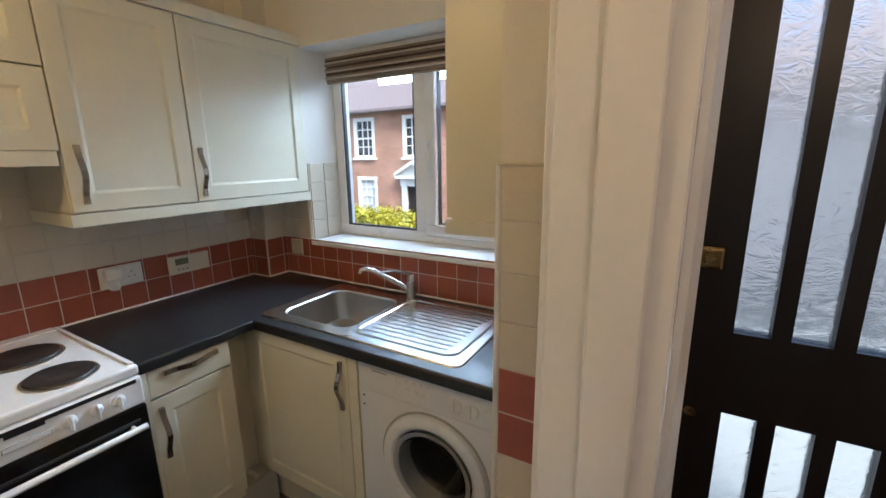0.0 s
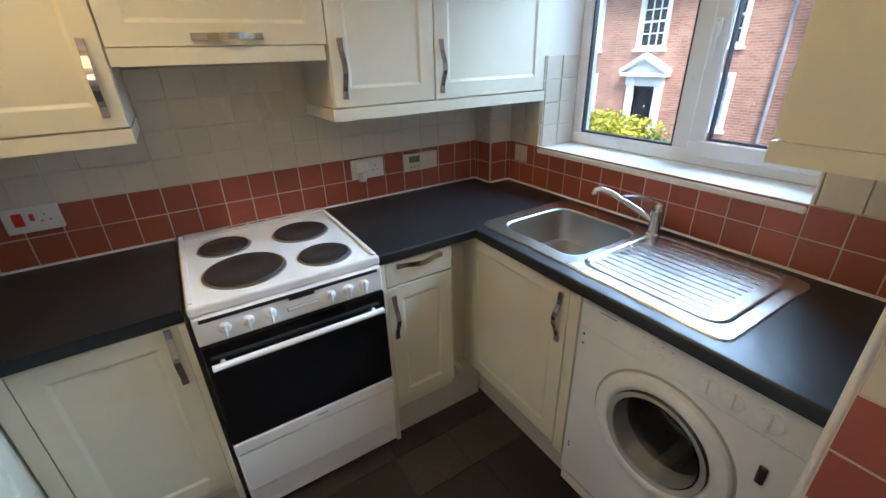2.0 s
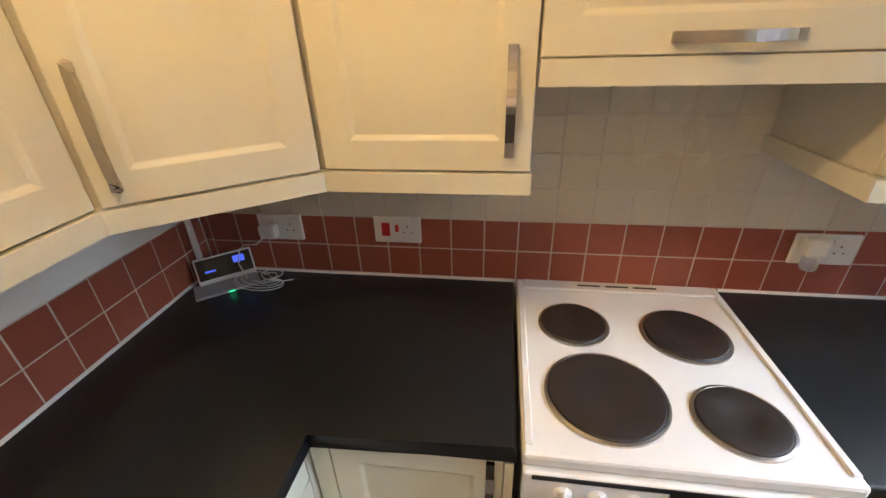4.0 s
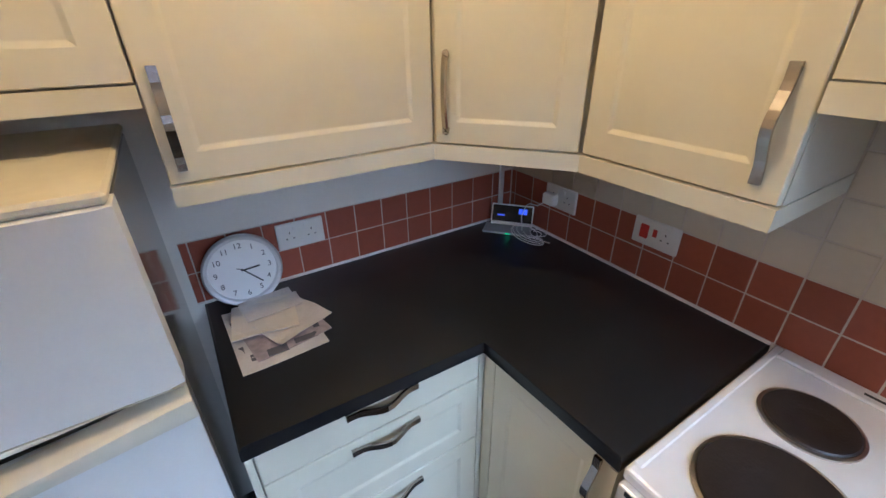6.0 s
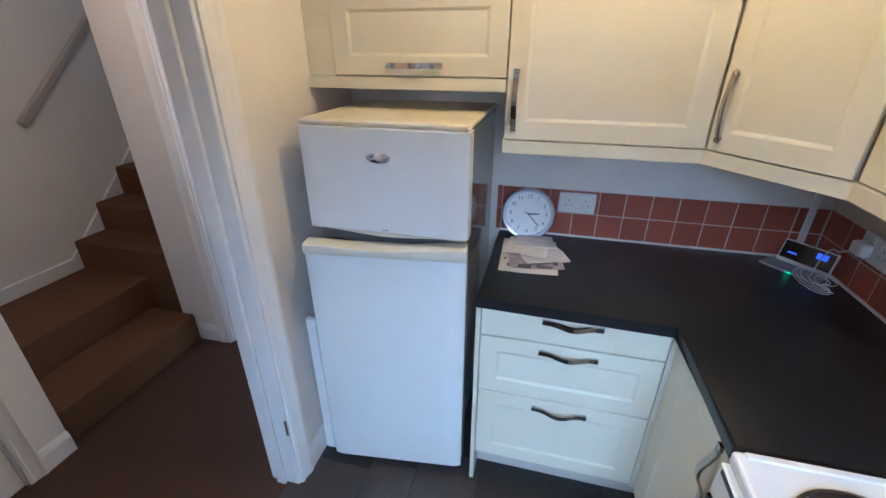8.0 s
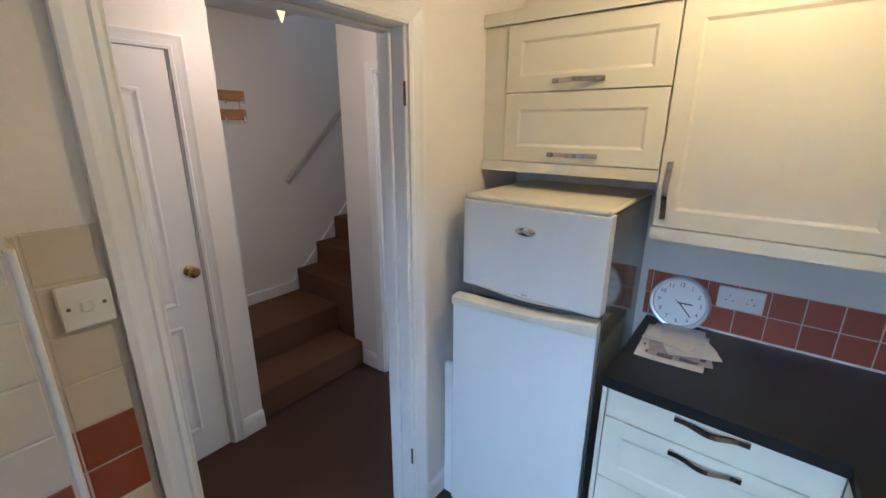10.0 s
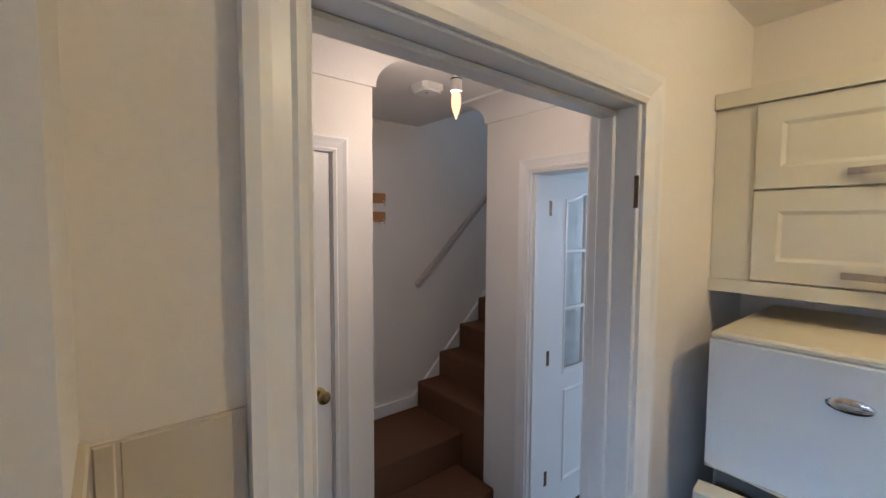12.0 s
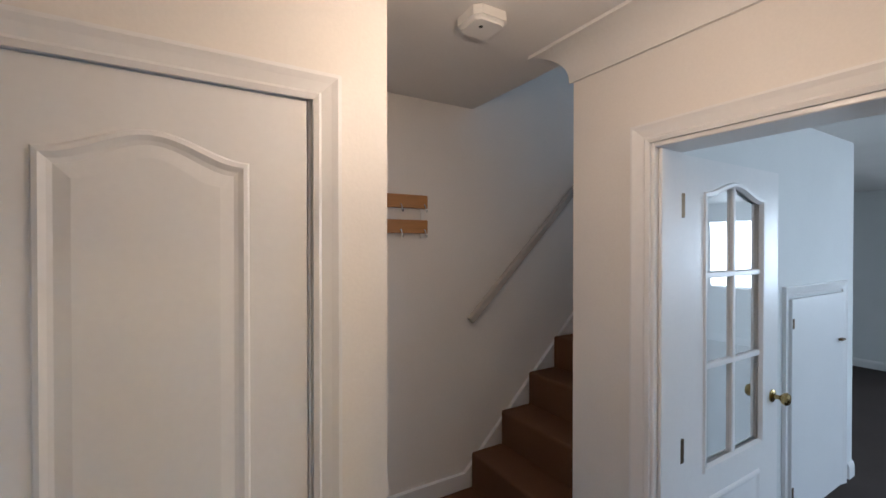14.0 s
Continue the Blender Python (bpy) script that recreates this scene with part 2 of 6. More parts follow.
M_SCREENBLUE = glow("screen_blue", (0.06, 0.10, 0.6), 0.3)
M_LED = glow("green_led", (0.05, 0.9, 0.35), 0.4)
M_BULB = glow("lit_bulb", (1.0, 0.58, 0.27), 0.42)
# grey-beige rail paint, darkened to include the rail's own shadow
M_RAIL = mat("handrail_paint_shaded", (0.44, 0.40, 0.36), 0.4, grain=0.04, stain=0.08, stain_scale=6)
M_LCD = mat("lcd", (0.16, 0.18, 0.12), 0.3)
M_KNOBWHITE = mat("white_knob_plastic", (0.75, 0.76, 0.78), 0.3, bump=0)
M_PAVING = mat("pale_bounce_paving", (0.42, 0.41, 0.38), 0.85, grain=0.08, scale=30, stain=0.1, stain_scale=1.2, bump=0.2)
M_LIVWALL = mat("living_wall_paint", (0.74, 0.75, 0.74), 0.7, grain=0.02, scale=120, stain=0.03, bump=0.08)
M_SEALANT = mat("white_sealant", (0.72, 0.70, 0.66), 0.4, grain=0.03, stain=0.06)
M_DUST = mat("grey_plinth_board", (0.50, 0.47, 0.41), 0.6, grain=0.05, stain=0.1)

# ---------- mesh helpers ----------
ROOT = {}


def thing(name, base, label="", category="", group="", kind="", rz=0.0):
    """An empty at the thing's base. rz in degrees turns the thing; its parts are given in its own frame if it is turned."""
    e = new(name)
    e.empty_display_size = 0.05
    e.matrix_world = pose(*base, 0, 0, rz)
    ROOT[e] = e
    e["local"] = 1 if rz else 0
    tagged(e, label, category, group, kind)
    return e


def finish(bm, name, material, smooth=False):
    bmesh.ops.recalc_face_normals(bm, faces=bm.faces)
    me = bpy.data.meshes.new(name)
    bm.to_mesh(me)
    bm.free()
    me.materials.append(material)
    if smooth:
        for p in me.polygons:
            p.use_smooth = True
        me.set_sharp_from_angle(angle=radians(38))
    return me


def part(name, bm, material, parent, label="", smooth=False):
    """Links a bmesh as one mesh object under a thing or under a part."""
    root = ROOT[parent]
    if not root["local"]:
        bmesh.ops.translate(bm, vec=-root.matrix_world.translation, verts=bm.verts)
    ob = new(name, finish(bm, name, material, smooth))
    ob.parent = parent
    ROOT[ob] = root
    if label:
        ob["label"] = label
    return ob


def solid(name, bm, material, label="", category="", group="", kind="", smooth=False):
    """A thing that is one mesh, with its origin at its base."""
    xs = [v.co.copy() for v in bm.verts]
    base = Vector(((min(v.x for v in xs) + max(v.x for v in xs)) / 2, (min(v.y for v in xs) + max(v.y for v in xs)) / 2, min(v.z for v in xs)))
    bmesh.ops.translate(bm, vec=-base, verts=bm.verts)
    ob = new(name, finish(bm, name, material, smooth))
    ob.location = base
    ob["local"] = 0
    ROOT[ob] = ob
    return tagged(ob, label, category, group, kind)


def box(x0, y0, z0, x1, y1, z1, bev=0.0, bm=None, seg=1):
    bm = bm or bmesh.new()
    got = bmesh.ops.create_cube(bm, size=1.0)["verts"]
    for v in got:
        v.co = Vector((x0 + (v.co.x + 0.5) * (x1 - x0), y0 + (v.co.y + 0.5) * (y1 - y0), z0 + (v.co.z + 0.5) * (z1 - z0)))
    if bev:
        es = list({e for v in got for e in v.link_edges})
        bmesh.ops.bevel(bm, geom=es, offset=bev, segments=seg, profile=0.5, affect="EDGES")
    return bm


def cyl(p, q, r, r2=None, n=20, bm=None):
    """A round bar from p to q."""
    bm = bm or bmesh.new()
    p, q = Vector(p), Vector(q)
    d = q - p
    m = Matrix.Translation((p + q) / 2) @ d.to_track_quat("Z", "Y").to_matrix().to_4x4()
    bmesh.ops.create_cone(bm, cap_ends=True, segments=n, radius1=r, radius2=r if r2 is None else r2, depth=d.length, matrix=m)
    return bm


def lathe(origin, axis, profile, n=28, bm=None, caps=True):
    """Turns (distance along the axis, radius) rows round an axis."""
    bm = bm or bmesh.new()
    m = Matrix.Translation(origin) @ Vector(axis).to_track_quat("Z", "Y").to_matrix().to_4x4()
    rings = []
    for h, r in profile:
        rings.append([bm.verts.new(m @ Vector((max(r, 1e-5) * math.cos(2 * math.pi * i / n), max(r, 1e-5) * math.sin(2 * math.pi * i / n), h))) for i in range(n)])
    for a, b in zip(rings, rings[1:]):
        for i in range(n):
            bm.faces.new((a[i], a[(i + 1) % n], b[(i + 1) % n], b[i]))
    if caps:
        bm.faces.new(rings[0][::-1])
        bm.faces.new(rings[-1])
    return bm


def prism(poly, z0, z1, bm=None):
    """An upright prism on a plan of (x, y) corners."""
    bm = bm or bmesh.new()
    lo = [bm.verts.new((x, y, z0)) for x, y in poly]
    hi = [bm.verts.new((x, y, z1)) for x, y in poly]
    n = len(poly)
    bm.faces.new(lo[::-1])
    bm.faces.new(hi)
    for i in range(n):
        bm.faces.new((lo[i], lo[(i + 1) % n], hi[(i + 1) % n], hi[i]))
    return bm


def sweep(points, r, n=10, bm=None, flat=None):
    """A bar of round section, or flat = (width, height), along points."""
    bm = bm or bmesh.new()
    pts = [Vector(p) for p in points]
    rings = []
    for i, p in enumerate(pts):
        d = (pts[min(i + 1, len(pts) - 1)] - pts[max(i - 1, 0)]).normalized()
        up = Vector((0, 0, 1)) if abs(d.z) < 0.95 else Vector((0, 1, 0))
        s = d.cross(up).normalized()
        u = s.cross(d).normalized()
        if flat:
            w, h = flat
            ring = [p + s * w * a / 2 + u * h * b / 2 for a, b in ((-1, -1), (1, -1), (1, 1), (-1, 1))]
        else:
            ring = [p + (s * math.cos(2 * math.pi * k / n) + u * math.sin(2 * math.pi * k / n)) * r for k in range(n)]
        rings.append([bm.verts.new(v) for v in ring])
    k = len(rings[0])
    for a, b in zip(rings, rings[1:]):
        for i in range(k):
            bm.faces.new((a[i], a[(i + 1) % k], b[(i + 1) % k], b[i]))
    bm.faces.new(rings[0][::-1])
    bm.faces.new(rings[-1])
    return bm


def offset(poly, d):
    """Moves a closed outline, given anticlockwise, inwards by d."""
    out, n = [], len(poly)
    for i in range(n):
        p0, p1, p2 = Vector(poly[i - 1]), Vector(poly[i]), Vector(poly[(i + 1) % n])
        a, b = (p1 - p0).normalized(), (p2 - p1).normalized()
        na, nb = Vector((-a.y, a.x)), Vector((-b.y, b.x))
        k = (na + nb)
        k = k / max(k.dot(na), 0.3)
        out.append(p1 + k * d)
    return out


def face_frame(bm, m):
    bmesh.ops.transform(bm, matrix=m, verts=bm.verts)
    return bm


def front(kind, plane):
    """The pose that puts a front drawn in (x = along, y = out towards the room, z = up) on a wall: 'S' faces south, 'E' east, 'W' west, 'N' north."""
    return {"S": Matrix(((1, 0, 0, 0), (0, -1, 0, plane), (0, 0, 1, 0), (0, 0, 0, 1))),
            "N": Matrix(((1, 0, 0, 0), (0, 1, 0, plane), (0, 0, 1, 0), (0, 0, 0, 1))),
            "E": Matrix(((0, 1, 0, plane), (1, 0, 0, 0), (0, 0, 1, 0), (0, 0, 0, 1))),
            "W": Matrix(((0, -1, 0, plane), (1, 0, 0, 0), (0, 0, 1, 0), (0, 0, 0, 1)))}[kind]


def panel_mesh(x0, z0, x1, z1, rise, rows, m, close=True):
    """Mouldings that step in from a panel's outline, which may have an arched top."""
    bm = bmesh.new()
    rings = []
    for d, h in rows:
        rings.append([bm.verts.new(m @ Vector((p[0], h, p[1]))) for p in arch_outline(x0 + d, z0 + d, x1 - d, z1 - d, rise)])
    n = len(rings[0])
    for a, b in zip(rings, rings[1:]):
        for i in range(n):
            bm.faces.new((a[i], a[(i + 1) % n], b[(i + 1) % n], b[i]))
    if close:
        bm.faces.new(rings[-1])
    return bm


def ring_mesh(poly, rows, m, close=True, bm=None):
    """Rings round an outline: rows of (inset, height out of the plane), closed by a field at the last row."""
    bm = bm or bmesh.new()
    rings = []
    for ins, h in rows:
        rings.append([bm.verts.new(m @ Vector((p[0], h, p[1]))) for p in offset(poly, ins)])
    n = len(poly)
    for a, b in zip(rings, rings[1:]):
        for i in range(n):
            bm.faces.new((a[i], a[(i + 1) % n], b[(i + 1) % n], b[i]))
    if close:
        bm.faces.new(rings[-1])
    return bm


def arch_outline(x0, z0, x1, z1, rise):
    """A panel with a shouldered arch for its top, anticlockwise from below."""
    pts = [(x0, z0), (x1, z0), (x1, z1)]
    if rise:
        for i in range(1, 16):
            u = i / 16
            pts.append((x1 + (x0 - x1) * u, z1 + rise * (0.5 - 0.5 * math.cos(2 * math.pi * u))))
    pts.append((x0, z1))
    return pts

# ---------- plan ----------
XW, XE, YN, YS, CEIL = -1.08, 1.53, 2.066, 0.172, 2.4
YH, YC = 0.045, -0.915            # hall: face of the kitchen wall, face of the cupboard wall
XL, XFD = -1.01, 1.25           # face of the living-room wall, front door
YB = -1.807                     # back wall of the stairs
YSE, YHE = 0.163, 0.015         # the same wall on the front-door side of the doorway
KX0, KX1 = -0.279, 0.50         # kitchen doorway
WIN = (0.645, 1.727, 1.10, 2.055)
UP0, UP1 = 1.36, 2.058          # doors of the wall cabinets
WT = 0.90


def structure(name, boxes, material, label, category="wall"):
    bm = bmesh.new()
    for b in boxes:
        box(*b, bm=bm)
    ob = new(name, finish(bm, name, material))
    ob["local"] = 0
    ROOT[ob] = ob
    return tagged(ob, label, category, "", "structure")


wall_north = structure("wall_north", [(XW - 0.14, YN, -0.1, 1.85, YN + 0.13, CEIL)], M_WALL, "cream painted kitchen wall above tiled splashback")
wall_east = structure("wall_east", [(XE, YSE, -0.1, 1.85, WIN[0], CEIL), (XE, WIN[1], -0.1, 1.85, YN, CEIL), (XE, WIN[0], -0.1, 1.85, WIN[1], WIN[2] - 0.025),
                                    (XE, WIN[0], WIN[3], 1.85, WIN[1], CEIL)], M_WALL, "cream painted kitchen wall with a deep window reveal")
wall_west = structure("wall_west", [(XW - 0.14, YS, -0.1, XW, YN, CEIL), (XW - 0.14, YN + 0.13, -0.1, XW, 2.7, CEIL)], M_WALL, "painted kitchen wall behind the fridge and worktop")
wall_south = structure("wall_south", [(XW - 0.14, YH, -0.1, KX0 - 0.03, YS, CEIL), (KX1 + 0.03, YHE, -0.1, 1.85, YSE, CEIL),
                                      (KX0 - 0.03, YH, 2.02, KX1 + 0.03, YS, CEIL)], M_HALL, "cream painted wall with the kitchen doorway")
wall_nib = structure("wall_nib", [(0.722, YSE, 0, XE, 0.317, CEIL)], M_WALL, "short cream nib wall at the end of the worktop")
boxing = structure("boxing", [(1.400, 1.935, WT, XE, YN, CEIL)], M_WALL, "boxed-in pipe column in the corner of the worktop", "boxing")
structure("floor_kitchen", [(XW, YH + 0.1, -0.1, XE, YN, -0.006)], M_SLATEGAP, "dark joints of the slate-effect kitchen floor", "floor")
structure("ceiling_kitchen", [(XW - 0.14, YH + 0.021, CEIL, 1.85, YN + 0.13, CEIL + 0.12)], M_CEIL, "plain white painted kitchen ceiling", "ceiling")

# hall, stairs and living room
structure("wall_cupboard", [(-0.185, YC - 0.1, -0.1, 0.0, YC, CEIL), (0.592, YC - 0.1, -0.1, 1.45, YC, CEIL), (0.0, YC - 0.1, 2.0, 0.592, YC, CEIL)], M_HALL, "warm white hall wall round the cupboard door")
structure("wall_cupboard_side", [(-0.185, YB, -0.1, -0.1, YC - 0.1, CEIL)], M_HALL, "warm white side wall of the hall cupboard")
structure("wall_cupboard_back", [(-0.1, YC - 0.5, -0.1, 1.45, YC - 0.4, CEIL)], M_HALL, "plain back wall of the hall cupboard")
structure("wall_front", [(XFD, -0.79, 2.06, 1.45, YHE, CEIL), (XFD, YC, -0.1, 1.45, -0.79, CEIL)], M_HALL, "white hall wall round the front door")
structure("wall_living", [(-1.165, -1.06, -0.1, XL, -0.755, CEIL), (-1.165, -0.755, 1.99, XL, YH, CEIL), (-1.165, -0.04, -0.1, XL, YH, CEIL)],
          M_HALL, "warm white hall wall with the living-room doorway")
structure("wall_stairs_back", [(-5.2, YB - 0.14, -0.1, -0.1, YB, 5.1)], M_HALL, "white stairwell wall behind the handrail")
structure("wall_stairs_side", [(-3.85, -1.06, -0.1, -1.165, -1.02, 2.4), (-3.85, -1.06, 2.4, XL, -1.02, 5.1), (-5.2, -1.06, 2.5, -3.85, -1.02, 5.1)], M_LIVWALL, "white partition between stairs and living room")
# end wall left open from 3.3 to 4.7, an unseen gap for daylight
structure("wall_stairs_upper", [(-1.06, YB, 2.53, -0.85, -1.10, 5.1), (-5.2, YB, 2.5, -5.06, -1.1, 3.3), (-5.2, YB, 4.7, -5.06, -1.1, 5.1)], M_HALL, "white upper walls of the stairwell")
structure("ceiling_upper", [(-5.2, YB - 0.14, 5.1, -0.85, -1.02, 5.2)], M_CEIL, "white ceiling above the stairwell", "ceiling")
structure("ceiling_hall", [(XL, YC, CEIL, 1.45, YH + 0.02, CEIL + 0.12), (-1.06, YB, CEIL, -0.1, -1.10, CEIL + 0.12), (XL, -1.10, CEIL, -0.1, YC, CEIL + 0.12)], M_CEIL, "white painted hall ceiling with coving", "ceiling")
structure("floor_hall", [(-1.12, YC - 0.1, -0.1, XFD, YH + 0.1, 0.0)], M_HALLCARPET, "dark brown hall carpet", "floor")
structure("floor_living", [(-7.6, -4.1, -0.1, -1.12, 2.7, 0.0)], M_GREYCARPET, "grey brown living-room carpet", "floor")
structure("ceiling_living", [(-7.6, -4.1, CEIL, -3.85, -1.10, CEIL + 0.1), (-7.6, -1.10, CEIL, -3.85, -1.02, CEIL + 0.1), (-7.6, -1.02, CEIL, -1.12, 2.7, CEIL + 0.1)], M_CEIL, "white living-room ceiling", "ceiling")
structure("wall_living_far", [(-7.6, 2.6, -0.1, -4.6, 2.75, CEIL), (-1.9, 2.6, -0.1, XW - 0.14, 2.75, CEIL), (-4.6, 2.6, -0.1, -1.9, 2.75, 0.5), (-4.6, 2.6, 2.15, -1.9, 2.75, CEIL), (-7.6, -4.1, -0.1, -3.85, -3.95, CEIL), (-3.99, -3.95, -0.1, -3.85, -1.10, CEIL),
                              (-7.75, -4.1, -0.1, -7.6, 0.9, CEIL), (-7.75, 2.3, -0.1, -7.6, 2.75, CEIL), (-7.75, 0.9, -0.1, -7.6, 2.3, 0.95), (-7.75, 0.9, 2.1, -7.6, 2.3, CEIL)],
          M_LIVWALL, "pale living-room walls with a far window")


# ---------- coving, skirting, architraves ----------
def coving(name, p, q, side, size=0.12, label="white curved plaster coving", mitre=(0, 0)):
    """A concave cornice under the ceiling from p to q; side is the way out of the wall."""
    p, q, s = Vector((*p, 0)), Vector((*q, 0)), Vector((*side, 0))
    prof = [(0, -size), (0.012, -size)]
    for i in range(9):
        a = i / 8 * math.pi / 2
        prof.append((0.012 + (size - 0.024) * (1 - math.cos(a)), -size + 0.012 + (size - 0.024) * math.sin(a)))
    prof += [(size, -0.012), (size, 0), (0, 0)]
    bm = bmesh.new()
    ends = []
    run_way = (q - p).normalized()
    for e, k in ((p, -mitre[0]), (q, mitre[1])):
        ends.append([bm.verts.new(e + s * a + run_way * k * a + Vector((0, 0, CEIL - 0.001 + b))) for a, b in prof])
    n = len(prof)
    for i in range(n):
        bm.faces.new((ends[0][i], ends[0][(i + 1) % n], ends[1][(i + 1) % n], ends[1][i]))
    bm.faces.new(ends[0])
    bm.faces.new(ends[1][::-1])
    ob = new(name, finish(bm, name, M_CEIL, True))
    return tagged(ob, label, "coving", "", "structure")


coving("coving", (-0.185, YC), (1.25, YC), (0, 1), mitre=(1, 0))
coving("coving", (-0.185, -1.16), (-0.185, YC), (-1, 0), mitre=(0, 1))
coving("coving", (XL, -1.06), (XL, YH), (1, 0), mitre=(1, 0))
coving("coving", (XL + 0.12, YH), (KX1, YH), (0, -1))
coving("coving", (XFD, YC + 0.12), (XFD, YHE), (-1, 0))


def skirting(p, q, side, h=0.11, label="white gloss skirting board"):
    p, q, s = Vector((*p, 0)), Vector((*q, 0)), Vector((*side, 0))
    prof = [(0, 0), (0.016, 0), (0.016, h - 0.03), (0.011, h - 0.012), (0.005, h), (0, h)]
    bm = bmesh.new()
    ends = [[bm.verts.new(e + s * (a + 0.001) + Vector((0, 0, b))) for a, b in prof] for e in (p, q)]
    n = len(prof)
    for i in range(n):
        bm.faces.new((ends[0][i], ends[0][(i + 1) % n], ends[1][(i + 1) % n], ends[1][i]))
    bm.faces.new(ends[0])
    bm.faces.new(ends[1][::-1])
    ob = new("baseboard", finish(bm, "baseboard", M_GLOSS))
    return tagged(ob, label, "skirting", "", "structure")


skirting((-1.07, YS), (-0.36, YS), (0, 1))
skirting((-0.185, YC), (-0.065, YC), (0, 1))
skirting((0.66, YC), (1.25, YC), (0, 1))
skirting((XL, -1.06), (XL, -0.82), (1, 0))
skirting((-3.85, -1.02), (-3.75, -1.02), (0, 1))
skirting((-2.68, -1.02), (-1.17, -1.02), (0, 1))
skirting((-7.6, -3.9), (-7.6, 2.6), (1, 0))
skirting((-3.99, -3.9), (-3.99, -1.1), (-1, 0))
skirting((-7.6, 2.6), (-1.2, 2.6), (0, -1))


def architrave(name, kind, plane, a0, a1, z1, w=0.07, label="white gloss moulded door architrave", legs=(0, 1, 2)):
    """A moulded casing round a door opening: two legs and a head, on a wall face."""
    m = front(kind, plane)
    bm = bmesh.new()
    prof = [(0, 0.001), (0, 0.010), (0.012, 0.014), (0.018, 0.011), (0.04, 0.016), (0.054, 0.021), (w, 0.021), (w, 0.001)]
    rows = []
    for d, h in prof:
        rows.append([bm.verts.new(m @ Vector(c)) for c in ((a0 - d, h, 0), (a0 - d, h, z1 + d), (a1 + d, h, z1 + d), (a1 + d, h, 0))])
    for r, s in zip(rows, rows[1:]):
        for i in legs:
            bm.faces.new((r[i], r[i + 1], s[i + 1], s[i]))
    for i in legs:
        bm.faces.new((rows[-1][i], rows[-1][i + 1], rows[0][i + 1], rows[0][i]))
    for i in (legs[0], legs[-1] + 1):
        bm.faces.new([r[i] for r in rows])
    bmesh.ops.delete(bm, geom=[v for v in bm.verts if not v.link_faces], context="VERTS")
    ob = new(name, finish(bm, name, M_GLOSS))
    return tagged(ob, label, "architrave", "", "structure")


architrave("trim", "N", YS, KX0 - 0.012, KX1 + 0.012, 1.995, legs=(0, 1))
architrave("trim", "S", YH, KX0 - 0.012, KX1 + 0.012, 1.995, legs=(0, 1))
architrave("trim", "N", YSE, KX0 - 0.012, KX1 + 0.012, 1.995, legs=(2,))
architrave("trim", "S", YHE, KX0 - 0.012, KX1 + 0.012, 1.995, legs=(2,))
architrave("trim", "N", YC, -0.002, 0.594, 1.99, 0.062)
architrave("trim", "E", XL, -0.745, -0.07, 1.985, 0.06)
architrave("trim", "N", -1.02, -3.62, -2.76, 1.36, 0.06, "white casing of the low cupboard door")


def lining(name, boxes, label):
    bm = bmesh.new()
    for b in boxes:
        box(*b, bevel_of(b), bm)
    ob = new(name, finish(bm, name, M_GLOSS))
    return tagged(ob, label, "door lining", "", "structure")


def bevel_of(b):
    return 0.003


lining("trim_lining", [(KX1, YHE, 0, KX1 + 0.029, YSE, 2.018), (KX0 - 0.029, YH, 0, KX0, YS, 2.018), (KX0, YH, 1.99, KX1, YS, 2.018),
                       (KX1 - 0.014, YHE + 0.03, 0, KX1 - 0.0005, YSE - 0.055, 1.976), (KX0 + 0.0005, YH + 0.03, 0, KX0 + 0.014, YS - 0.055, 1.976),
                       (KX0, YH + 0.03, 1.976, KX1, YS - 0.055, 1.9895)], "white gloss kitchen door lining with stops")
lining("trim_lining", [(-1.165, -0.7545, 0, XL, -0.735, 1.9895), (-1.165, -0.735, 1.97, XL, -0.06, 1.9895), (-1.165, -0.06, 0, XL, -0.0405, 1.9895),
                       (-1.075, -0.7345, 0, XL - 0.02, -0.722, 1.97)], "white gloss living-room door lining")
lining("trim_lining", [(0.0005, YC - 0.1, 0, 0.006, YC - 0.001, 1.9995), (0.586, YC - 0.1, 0, 0.5915, YC - 0.001, 1.9995)], "white gloss cupboard door lining")


# ---------- doors ----------
def knob(parent, x, y, z, out, material=M_BRASS, name="door_knob"):
    """A round knob on its rose; out is +1 or -1 along y."""
    bm = lathe((x, y, z), (0, out, 0), [(0, 0.027), (0.004, 0.027), (0.008, 0.020), (0.010, 0.010), (0.028, 0.009), (0.034, 0.016), (0.042, 0.025), (0.052, 0.027), (0.060, 0.022), (0.064, 0.010)])
    return part(name, bm, material, parent, "turned brass door knob", True)


def hinge(parent, x, y, z, h=0.075):
    bm = box(x - 0.003, y - 0.004, z - h / 2, x + 0.022, y + 0.003, z + h / 2)
    cyl((x - 0.004, y + 0.004, z - h / 2), (x - 0.004, y + 0.004, z + h / 2), 0.005, n=10, bm=bm)
    return part("hinge", bm, M_DARKBRASS, parent, "tarnished brass butt hinge")


MOULD = [(0, 0.0), (0.004, 0.006), (0.012, 0.008), (0.022, 0.003), (0.030, 0.0012), (0.055, 0.005), (0.060, 0.005)]


